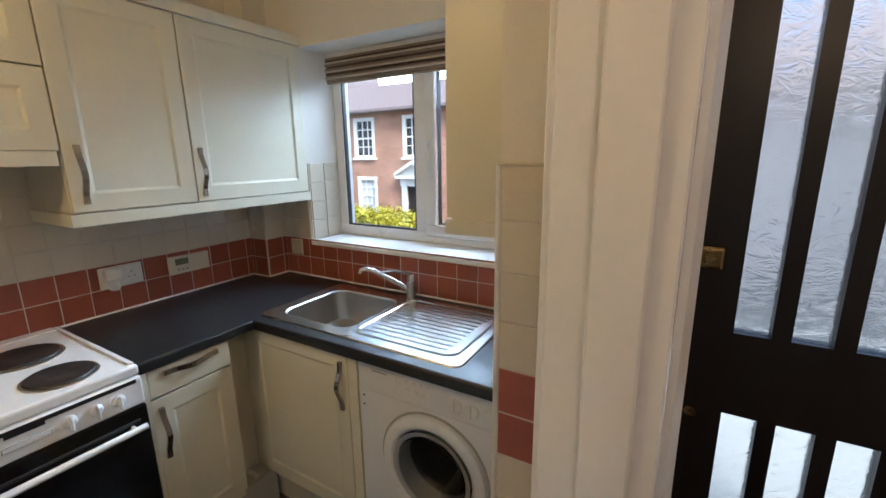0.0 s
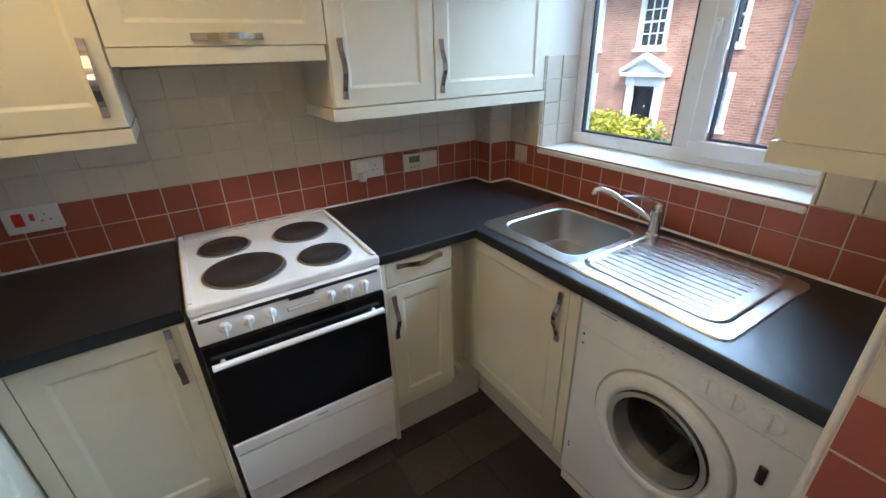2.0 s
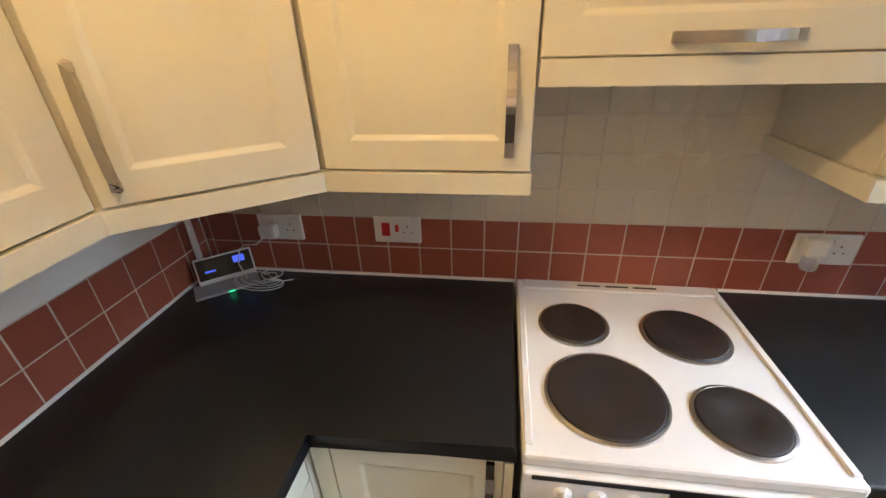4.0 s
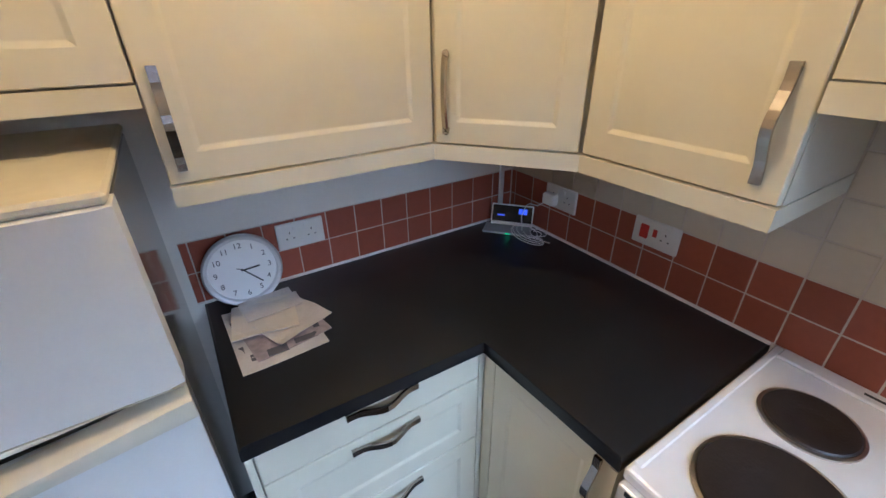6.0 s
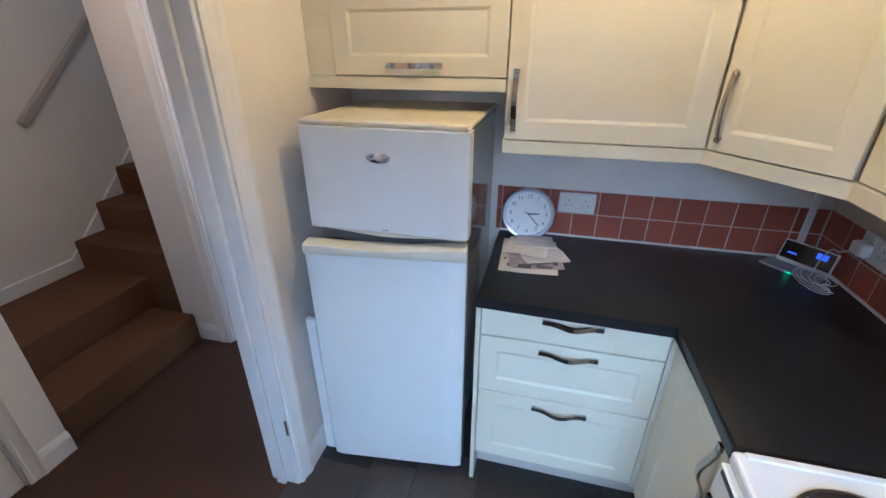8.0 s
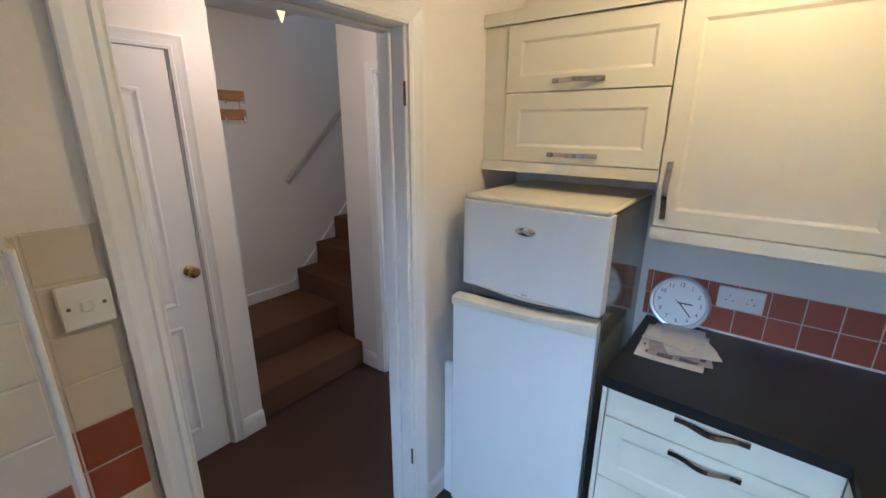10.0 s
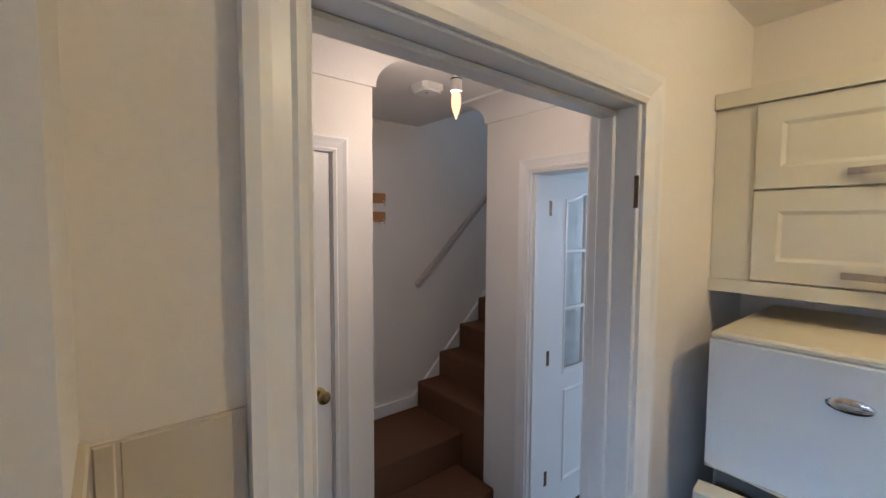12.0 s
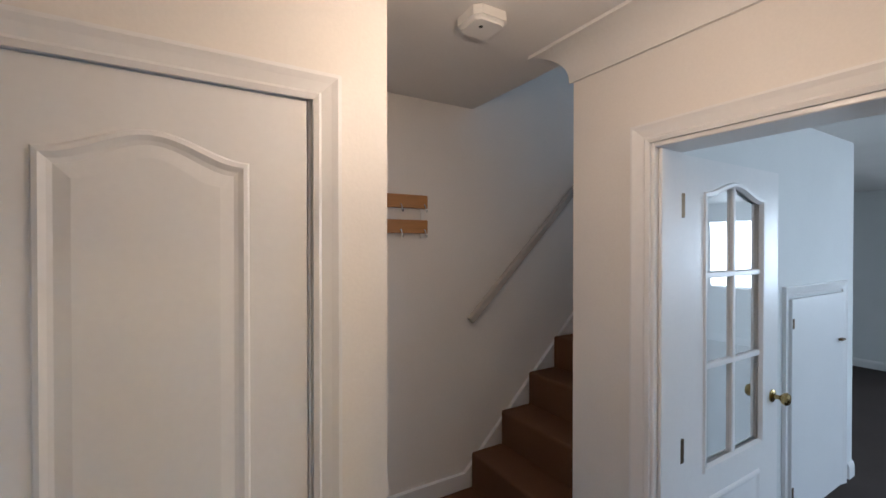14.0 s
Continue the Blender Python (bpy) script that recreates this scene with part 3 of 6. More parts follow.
def panel_door(name, base, rz, w, h, panels, label, thick=0.036, knob_at=None, hinges=(), both=True):
    """A moulded panel door; in its own frame x runs from the hinge, y is the thickness, z up."""
    d = thing(name, base, label, "door", "", "", rz if rz else 1e-6)
    part("leaf", box(0, -thick / 2, 0, w, thick / 2, h, 0.002), M_GLOSS, d)
    for x0, z0, x1, z1, rise in panels:
        for kind in (("N", "S") if both else ("N",)):
            pm = panel_mesh(x0, z0, x1, z1, rise, MOULD, front(kind, thick / 2 if kind == "N" else -thick / 2))
            part("panel", pm, M_GLOSS, d, "moulded arched panel" if rise else "moulded panel")
    if knob_at:
        knob(d, knob_at[0], thick / 2, knob_at[1], 1)
        if both:
            knob(d, knob_at[0], -thick / 2, knob_at[1], -1)
    for z in hinges:
        hinge(d, 0.0, thick / 2, z)
    return d


cupboard_door = panel_door("cupboard_door", (0.5825, YC - 0.022, 0.008), 180, 0.574, 1.982, [(0.113, 0.86, 0.455, 1.827, 0.048), (0.113, 0.17, 0.455, 0.76, 0)],
                           "closed white gloss moulded panel cupboard door in the hall", knob_at=None, hinges=(), both=False)
for z in (1.79, 0.3):
    part("hinge", box(-0.005, -0.024, z - 0.04, 0.004, -0.0185, z + 0.04), M_DARKBRASS, cupboard_door, "tarnished brass butt hinge")
for x0, z0, x1, z1, rise in [(0.113, 0.86, 0.455, 1.827, 0.048), (0.113, 0.17, 0.455, 0.76, 0)]:
    part("panel", panel_mesh(x0, z0, x1, z1, rise, MOULD, front("S", -0.018)), M_GLOSS, cupboard_door, "moulded panel")
knob(cupboard_door, 0.521, -0.018, 1.020, -1)


def glazed_door():
    """The half-glazed living-room door, open at a right angle; x from the hinge, the hall side at +y."""
    w, h, t = 0.765, 1.965, 0.036
    d = thing("living_room_door", (-1.172, -0.775, 0.008), "white half-glazed panel door with six arched-top panes, standing open", "door", "", "", 180)
    gx0, gx1, gz0, gz1, rise = 0.180, 0.622, 0.84, 1.835, 0.05
    # slab with a window through it, in four members and an arched head
    bm = box(0, -t / 2, 0, w, t / 2, gz0)
    box(0, -t / 2, gz0, gx0, t / 2, h, bm=bm)
    box(gx1, -t / 2, gz0, w, t / 2, h, bm=bm)
    n = 24
    tops = [(gx0 + (gx1 - gx0) * i / n, gz1 + rise * (0.5 - 0.5 * math.cos(2 * math.pi * i / n))) for i in range(n + 1)]
    for (xa, za), (xb, zb) in zip(tops, tops[1:]):
        vs = [bm.verts.new((x, y, z)) for y in (-t / 2, t / 2) for x, z in ((xa, za), (xb, zb), (xb, h), (xa, h))]
        for f in ((0, 1, 2, 3), (7, 6, 5, 4), (0, 4, 5, 1), (2, 6, 7, 3)):
            bm.faces.new([vs[i] for i in f])
    part("leaf", bm, M_GLOSS, d)
    for kind, pl in (("N", t / 2), ("S", -t / 2)):
        part("glazing_bead", panel_mesh(gx0, gz0, gx1, gz1, rise, [(-0.012, 0), (-0.008, 0.007), (0.004, 0.006), (0.012, -0.008)], front(kind, pl), False), M_GLOSS, d)
        for x0, x1 in ((0.186, 0.600),):
            part("panel", panel_mesh(x0, 0.17, x1, 0.732, 0, MOULD[:5], front(kind, pl)), M_GLOSS, d, "moulded panel")
    xm = (gx0 + gx1) / 2
    bars = box(xm - 0.011, -0.014, gz0, xm + 0.011, 0.014, gz1 + rise, 0.004)
    for z in (1.209, 1.545):
        box(gx0, -0.0135, z - 0.011, gx1, 0.0135, z + 0.011, 0.004, bars)
    part("glazing_bars", bars, M_GLOSS, d)
    for za, zb in ((gz0, 1.198), (1.220, 1.534), (1.556, gz1 + rise)):
        for xa, xb in ((gx0, xm - 0.011), (xm + 0.011, gx1)):
            g = part("pane", box(xa, -0.002, za, xb, 0.002, zb if zb < gz1 else gz1 + 0.028), M_GLASS, d, "clear glass pane")
            g.visible_shadow = False
    knob(d, 0.715, -t / 2, 1.012, -1)
    knob(d, 0.715, t / 2, 1.012, 1)
    for z in (1.79, 0.95, 0.25):
        part("hinge", box(-0.006, -0.027, z - 0.042, 0.036, -0.0185, z + 0.042, 0.002), M_DARKBRASS, d, "tarnished brass butt hinge")
    return d


glazed_door()
kh = thing("door_hinges", (KX0, YS - 0.03, 0.33), "tarnished brass butt hinges on the kitchen door lining", "hinge")
for z in (1.79, 0.33):
    part("hinge", box(KX0 + 0.0005, YS - 0.006, z - 0.038, KX0 + 0.0025, YS + 0.004, z + 0.038), M_DARKBRASS, kh)

low = thing("understairs_door", (-3.19, -1.015, 0.0), "low white flush cupboard door under the stairs", "door")
part("leaf", box(-3.60, -1.018, 0.02, -2.78, -0.999, 1.345, 0.003), M_GLOSS, low)
part("handle", box(-3.56, -0.999, 1.02, -3.50, -0.975, 1.035, 0.003), M_DARKBRASS, low, "small dark catch")
for z in (1.2, 0.2):
    part("hinge", box(-2.80, -0.999, z - 0.03, -2.785, -0.994, z + 0.03), M_DARKBRASS, low)


def front_door():
    """The dark front door with vertical slits of obscured glass."""
    x0, x1 = XFD + 0.03, XFD + 0.075
    ya, yb = -0.745, -0.012
    d = thing("front_door", (XFD + 0.05, -0.38, 0.0), "dark brown front door with vertical slits of obscured glass", "door")
    fr = thing("front_door_frame", (XFD + 0.05, -0.38, 0.0), "dark brown front door frame", "door frame", "", "structure")
    bm = box(XFD - 0.005, -0.789, 0, XFD + 0.12, -0.748, 2.06, 0.004)
    box(XFD - 0.005, -0.0105, 0, XFD + 0.12, -0.0005, 2.06, 0.002, bm)
    box(XFD - 0.004, -0.748, 2.015, XFD + 0.12, -0.0105, 2.06, 0.004, bm)
    part("frame", bm, M_DOORDARK, fr)
    slots = [(-0.131 - 0.122 * i - 0.081, -0.131 - 0.122 * i) for i in range(4)]
    rows = ((0.22, 0.818), (1.057, 1.905))
    bm = box(x0, ya, 0.01, x1, yb, rows[0][0])
    box(x0, ya, rows[0][1], x1, yb, rows[1][0], bm=bm)
    box(x0, ya, rows[1][1], x1, yb, 2.01, bm=bm)
    edges = [yb] + [e for s in slots for e in (s[1], s[0])] + [ya]
    for z0, z1 in rows:
        for i in range(0, len(edges), 2):
            box(x0, edges[i + 1], z0, x1, edges[i], z1, bm=bm)
    part("leaf", bm, M_DOORDARK, d)
    for z0, z1 in rows:
        for s in slots:
            g = part("pane", box(x0 + 0.018, s[0], z0, x0 + 0.024, s[1], z1), M_OBSC, d, "obscured textured glass slit")
            g.visible_shadow = False
    bm = box(x0 - 0.022, -0.090, 1.228, x0, -0.014, 1.292, 0.010, seg=3)
    cyl((x0 - 0.022, -0.055, 1.26), (x0 - 0.036, -0.055, 1.26), 0.016, bm=bm)
    box(x0 - 0.045, -0.070, 1.253, x0 - 0.034, -0.040, 1.267, 0.003, bm)
    part("night_latch", bm, M_BRASS, d, "worn brass night latch")
    part("keyhole", lathe((x0, -0.055, 0.80), (-1, 0, 0), [(0, 0.017), (0.004, 0.016), (0.005, 0.006)]), M_BRASS, d, "brass keyhole escutcheon")
    part("keeper", box(XFD - 0.02, -0.0115, 1.22, XFD - 0.0055, -0.003, 1.30, 0.002), M_BRASS, fr)


front_door()


# ---------- window ----------
def kitchen_window():
    y0, y1, z0, z1 = WIN
    xf, xb = 1.755, 1.82
    w = thing("window_1", (xf, (y0 + y1) / 2, z0), "white plastic casement window with two lights", "window", "", "structure")
    ym = 1.153
    bm = box(xf, y0, z0, xb, y1, z0 + 0.055, 0.004)
    box(xf, y0, z1 - 0.055, xb, y1, z1, 0.004, bm)
    for a, b in ((y0, y0 + 0.05), (y1 - 0.055, y1), (ym - 0.032, ym + 0.05)):
        box(xf + 0.0005, a, z0 + 0.055, xb, b, z1 - 0.055, 0.004, bm)
    part("window_frame", bm, M_UPVC, w)
    # opening casement, standing proud of the frame
    a, b, c, e = y0 + 0.02, ym - 0.02, z0 + 0.035, z1 - 0.035
    bm = box(xf - 0.018, a, c, xf - 0.0005, b, c + 0.06, 0.005)
    box(xf - 0.018, a, e - 0.06, xf - 0.0005, b, e, 0.005, bm)
    box(xf - 0.018, a, c + 0.06, xf - 0.0005, a + 0.06, e - 0.06, 0.005, bm)
    box(xf - 0.018, b - 0.06, c + 0.06, xf - 0.0005, b, e - 0.06, 0.005, bm)
    sash = part("casement", bm, M_UPVC, w)
    h = box(xf - 0.034, b - 0.036, 1.55, xf - 0.018, b - 0.014, 1.61, 0.004)
    box(xf - 0.044, b - 0.034, 1.44, xf - 0.032, b - 0.018, 1.595, 0.005, h)
    part("window_handle", h, M_UPVC, sash, "white lever handle")
    for ga, gb, gc, gd in ((ym + 0.05, y1 - 0.055, z0 + 0.055, z1 - 0.055), (a + 0.06, b - 0.06, c + 0.06, e - 0.06)):
        gk = bmesh.new()
        for bb in ((ga, gc, gb, gc + 0.008), (ga, gd - 0.008, gb, gd), (ga, gc + 0.008, ga + 0.008, gd - 0.008), (gb - 0.008, gc + 0.008, gb, gd - 0.008)):
            box(xf + 0.006, bb[0], bb[1], xf + 0.03, bb[2], bb[3], bm=gk)
        part("gasket", gk, M_GASKET, w, "black rubber gasket")
        g = part("pane", box(xf + 0.016, ga, gc, xf + 0.020, gb, gd), M_GLASS, w, "clear glass pane")
        g.visible_shadow = False
    part("window_sill", box(XE - 0.012, y0 - 0.0, z0 - 0.025, xf + 0.01, y1, z0 - 0.001, 0.005), M_GLOSS, w, "white painted inner sill")


kitchen_window()

bl = thing("roman_blind", (1.70, 1.18, 1.90), "raised striped blind in taupe, brown and oatmeal", "blind")
part("head_rail", box(1.69, WIN[0] + 0.02, 2.03, 1.73, WIN[1] - 0.02, 2.054, 0.003), M_PLASTIC, bl)
z = 2.03
stripes = [M_TAUPE, M_DARKSTRIPE, M_PALESTRIPE, M_TAUPE, M_DARKSTRIPE, M_TAUPE, M_PALESTRIPE, M_DARKSTRIPE, M_TAUPE, M_PALESTRIPE, M_TAUPE]
for i, sm in enumerate(stripes):
    h = 0.0105
    bow = 0.004 * math.sin(i * 1.9)
    part("fold", box(1.678 + bow - 0.004 * (i % 2), WIN[0] + 0.03, z - h, 1.722 + bow, WIN[1] - 0.03, z - 0.0005, 0.004), sm, bl)
    z -= h
part("bottom_bar", box(1.684, WIN[0] + 0.03, z - 0.010, 1.716, WIN[1] - 0.03, z - 0.0005, 0.003), M_TAUPE, bl)

# unseen window, added so daylight reaches the understairs door and glazed leaf
lw = thing("window_added", (-3.25, 2.68, 0.5), "wide unseen white framed window added to light the living room", "window", "", "structure")
bm = box(-4.6, 2.64, 0.5, -1.9, 2.70, 0.56)
box(-4.6, 2.64, 2.09, -1.9, 2.70, 2.15, bm=bm)
for a in (-4.6, -3.28, -1.96):
    box(a, 2.64, 0.56, a + 0.06, 2.70, 2.09, bm=bm)
part("window_frame", bm, M_UPVC, lw)
g = part("pane", box(-4.54, 2.668, 0.56, -1.96, 2.672, 2.09), M_GLASS, lw)
g.visible_shadow = False

# living-room window, seen in the glazed door
lw = thing("window_2", (-7.65, 1.6, 0.95), "white framed living-room window", "window", "", "structure")
bm = box(-7.7, 0.9, 0.95, -7.64, 2.3, 1.01)
box(-7.7, 0.9, 2.04, -7.64, 2.3, 2.1, bm=bm)
for a, b in ((0.9, 0.96), (1.57, 1.63), (2.24, 2.3)):
    box(-7.7, a, 1.01, -7.64, b, 2.04, bm=bm)
part("window_frame", bm, M_UPVC, lw)
part("window_sill", box(-7.64, 0.85, 0.92, -7.5, 2.35, 0.948, 0.004), M_GLOSS, lw)
g = part("pane", box(-7.675, 0.96, 1.01, -7.67, 2.24, 2.04), M_GLASS, lw)
g.visible_shadow = False


# ---------- kitchen units ----------
def handle(parent, kind, plane, a, z, way, length=0.19):
    """A bowed strap handle; way 'v' upright or 'h' level, centred at (a, z) on a front."""
    m = front(kind, plane)
    pts = []
    for i in range(15):
        u = i / 14
        s = (u - 0.5) * length
        out = 0.006 + 0.023 * (0.5 - 0.5 * math.cos(2 * math.pi * min(max((u - 0.1) / 0.8, 0), 1)))
        pts.append((a, out, z + s) if way == "v" else (a + s, out, z))
    bm = bmesh.new()
    w, t = 0.0085, 0.0035
    rings = []
    for p in pts:
        p = Vector(p)
        if way == "v":
            ring = [p + Vector((sx * w, sy * t, 0)) for sx, sy in ((-1, -1), (1, -1), (1, 1), (-1, 1))]
        else:
            ring = [p + Vector((0, sy * t, sx * w)) for sx, sy in ((-1, -1), (1, -1), (1, 1), (-1, 1))]
        rings.append([bm.verts.new(v) for v in ring])
    for r, s in zip(rings, rings[1:]):
        for i in range(4):
            bm.faces.new((r[i], r[(i + 1) % 4], s[(i + 1) % 4], s[i]))
    bm.faces.new(rings[0])
    bm.faces.new(rings[-1])
    for end in (-1, 1):
        s = end * (length / 2 - 0.008)
        c = (a, z + s) if way == "v" else (a + s, z)
        if way == "v":
            box(c[0] - w, 0.0, c[1] - 0.008, c[0] + w, 0.004, c[1] + 0.008, bm=bm)
        else:
            box(c[0] - 0.008, 0.0, c[1] - w, c[0] + 0.008, 0.004, c[1] + w, bm=bm)
    return part("handle", face_frame(bm, m), M_HANDLE, parent, "bowed brushed nickel handle")


def front_mesh(a0, a1, z0, z1, s, t):
    """One moulded front with a recessed panel, as (along, out, up)."""
    return ring_mesh([(a0, z0), (a1, z0), (a1, z1), (a0, z1)], [(0, 0), (0, t - 0.002), (0.002, t), (s, t), (s + 0.003, t - 0.0012), (s + 0.010, t - 0.0046), (s + 0.012, t - 0.005)], Matrix.Identity(4))


def shaker(parent, kind, plane, a0, a1, z0, z1, grip=None, name="door", stile=0.058, gap=0.0015):
    """A cream shaker front: stiles and rails round a recessed panel, with a fine bead. plane is the back of the front."""
    a0, a1, z0, z1 = a0 + gap, a1 - gap, z0 + gap, z1 - gap
    s = min(stile, (z1 - z0) * 0.3)
    t = 0.020
    bm = front_mesh(a0, a1, z0, z1, s, t)
    d = part(name, face_frame(bm, front(kind, plane)), M_CAB, parent)
    if grip:
        handle(d, kind, plane - t if kind in "SW" else plane + t, *grip)
    return d


def slab(parent, kind, plane, a0, a1, z0, z1, grip=None, name="drawer_front", gap=0.0015):
    bm = box(a0 + gap, 0, z0 + gap, a1 - gap, 0.020, z1 - gap, 0.003)
    d = part(name, face_frame(bm, front(kind, plane)), M_CAB, parent)
    if grip:
        handle(d, kind, plane - 0.020 if kind in "SW" else plane + 0.020, *grip)
    return d


WALLCAB = "cream shaker wall cabinet with a bowed nickel handle"
YF = 1.736        # back of the doors on the cooker wall
XF = -0.776      # back of the doors on the fridge wall

# over the worktop beside the window
c = thing("wall_cabinet", (0.75, 1.88, UP0), WALLCAB, "cabinet", "wall cabinets")
part("body", box(0.546, YF, UP0, 0.949, YN - 0.001, UP1), M_CARC, c)
shaker(c, "S", YF, 0.546, 0.949, UP0 + 0.002, UP1, (0.585, UP0 + 0.125, "v"))
c = thing("wall_cabinet", (1.23, 1.88, UP0), "cream shaker wall cabinet beside the window", "cabinet", "wall cabinets")
part("body", box(0.9505, YF, UP0, 1.525, YN - 0.001, UP1), M_CARC, c)
shaker(c, "S", YF, 0.9505, 1.525, UP0 + 0.002, UP1, (0.979, UP0 + 0.12, "v"))
# over the cooker
c = thing("extractor_cabinet", (0.25, 1.88, 1.555), "cream cooker-hood cabinet with two flip-up fronts", "cabinet", "wall cabinets")
part("body", box(-0.044, YF, 1.56, 0.545, YN - 0.001, UP1), M_CARC, c)
shaker(c, "S", YF, -0.044, 0.545, 1.560, 1.804, (0.254, 1.586, "h"))
shaker(c, "S", YF, -0.044, 0.545, 1.806, UP1, (0.254, 1.846, "h"))
# between cooker and corner
c = thing("wall_cabinet", (-0.27, 1.88, UP0), "cream shaker wall cabinet next to the cooker hood", "cabinet", "wall cabinets")
part("body", box(-0.461, YF, UP0, -0.0455, YN - 0.001, UP1), M_CARC, c)
shaker(c, "S", YF, -0.456, -0.0455, UP0 + 0.002, UP1, (-0.088, UP0 + 0.128, "v"))
# corner unit with a diagonal door
c = thing("corner_wall_cabinet", (-0.85, 1.9, UP0), "cream corner wall cabinet with a diagonal shaker door", "cabinet", "wall cabinets")
part("body", prism([(XW + 0.001, YN - 0.001), (XW + 0.001, 1.497), (-0.778, 1.497), (-0.462, 1.742), (-0.462, YN - 0.001)], UP0, UP1), M_CARC, c)
dx, dy = -0.472 + 0.762, 1.726 - 1.500
ang, dl = math.atan2(dy, dx), math.hypot(dx, dy)
turn = Matrix.Translation((-0.762, 1.500, 0)) @ Matrix.Rotation(ang, 4, "Z")


def diagonal(bm):
    return face_frame(bm, turn)


a0, a1, z0, z1, s, t = 0.003, dl - 0.003, UP0 + 0.0035, UP1 - 0.0015, 0.055, 0.02
bm = front_mesh(a0, a1, z0, z1, s, t)
face_frame(bm, Matrix(((1, 0, 0, 0), (0, -1, 0, 0), (0, 0, 1, 0), (0, 0, 0, 1))))
dd = part("door", diagonal(bm), M_CAB, c)
pts = [turn @ Vector((0.035, -0.032 - 0.015 * math.sin(math.pi * i / 14) ** 0.8, UP0 + 0.127 + (i / 14 - 0.5) * 0.19)) for i in range(15)]
bm = sweep(pts, 0, flat=(0.017, 0.007))
for e in (0, 14):
    p = pts[e]
    q = turn @ Vector((0.035, -0.019, UP0 + 0.127 + (e / 14 - 0.5) * 0.17))
    cyl(p, q, 0.007, n=8, bm=bm)
part("handle", bm, M_HANDLE, dd, "bowed brushed nickel handle")
# fridge wall
c = thing("wall_cabinet", (-0.93, 1.2, UP0), "cream shaker wall cabinet over the worktop by the fridge", "cabinet", "wall cabinets")
part("body", box(XW + 0.001, 0.8735, UP0, XF, 1.4955, UP1), M_CARC, c)
shaker(c, "E", XF, 0.874, 1.484, UP0 + 0.002, UP1, (0.903, UP0 + 0.125, "v"))
c = thing("fridge_cabinet", (-0.93, 0.57, 1.55), "cream cabinet over the fridge with two flip-up fronts", "cabinet", "wall cabinets")
part("body", box(XW + 0.001, 0.276, 1.55, XF, 0.872, UP1), M_CARC, c)
shaker(c, "E", XF, 0.276, 0.872, 1.552, 1.811, (0.567, 1.585, "h"))
shaker(c, "E", XF, 0.276, 0.872, 1.813, UP1, (0.567, 1.849, "h"))
part("filler", box(XW + 0.001, YS + 0.001, 1.55, XF + 0.012, 0.2755, UP1), M_CAB, c)
# wall cabinet on the nib, its plain side towards the doorway
c = thing("wall_cabinet", (1.26, 0.45, UP0), "cream wall cabinet with a plain side beside the window", "cabinet", "wall cabinets")
part("body", box(1.003, 0.3185, UP0, XE - 0.001, 0.564, UP1), M_CARC, c)
part("side_panel", box(0.988, 0.3185, UP0 - 0.001, 1.0025, 0.566, UP1), M_CAB, c, "plain cream side panel")
shaker(c, "N", 0.566, 0.988, 1.255, UP0 + 0.002, UP1)
shaker(c, "N", 0.566, 1.257, XE - 0.003, UP0 + 0.002, UP1)

# pelmets and cornices
def rail(name, plan, z0, z1, label):
    ob = solid(name, prism(plan, z0, z1), M_CAB, label, "trim", "", "structure")
    return ob


PEL = "cream light pelmet under the wall cabinets"
rail("trim_pelmet", [(0.534, 1.708), (1.527, 1.708), (1.527, 1.732), (0.556, 1.732), (0.556, YN - 0.002), (0.534, YN - 0.002)], UP0 - 0.042, UP0 - 0.001, PEL)
rail("trim_pelmet", [(-0.042, 1.710), (0.533, 1.710), (0.533, 1.732), (-0.042, 1.732)], 1.515, 1.559, PEL)
rail("trim_pelmet", [(-0.043, YN - 0.002), (-0.063, YN - 0.002), (-0.063, 1.732), (-0.470, 1.732), (-0.778, 1.498), (-0.778, 0.873), (-0.750, 0.873), (-0.750, 1.482), (-0.456, 1.710), (-0.043, 1.710)][::-1], UP0 - 0.042, UP0 - 0.001, PEL)
rail("trim_pelmet", [(-0.778, YS + 0.002), (-0.750, YS + 0.002), (-0.750, 0.872), (-0.778, 0.872)], 1.511, 1.549, PEL)
rail("trim_pelmet", [(0.986, 0.3185), (1.008, 0.3185), (1.008, 0.565), (XE - 0.003, 0.565), (XE - 0.003, 0.588), (0.986, 0.588)], UP0 - 0.042, UP0 - 0.002, PEL)
COR = "cream cornice along the top of the wall cabinets"
rail("trim_cornice", [(-0.468, 1.705), (1.528, 1.705), (1.528, 1.766), (-0.468, 1.766)], UP1 + 0.001, UP1 + 0.046, COR)
rail("trim_cornice", [(-0.804, YS + 0.002), (-0.745, YS + 0.002), (-0.745, 1.479), (-0.804, 1.479)], UP1 + 0.001, UP1 + 0.046, COR)
rail("trim_cornice", [(-0.804, 1.4795), (-0.7445, 1.4795), (-0.4685, 1.7045), (-0.4685, 1.766), (-0.50, 1.766)], UP1 + 0.001, UP1 + 0.046, COR)
p = solid("pipe", cyl((0.72, 2.04, UP1), (0.72, 2.04, CEIL), 0.011), M_GLOSS, "white painted pipe rising from the wall cabinets", "pipe", smooth=True)
p = solid("pipe", cyl((0.76, 2.04, UP1), (0.76, 2.04, CEIL), 0.008), M_GLOSS, "white painted pipe rising from the wall cabinets", "pipe", smooth=True)

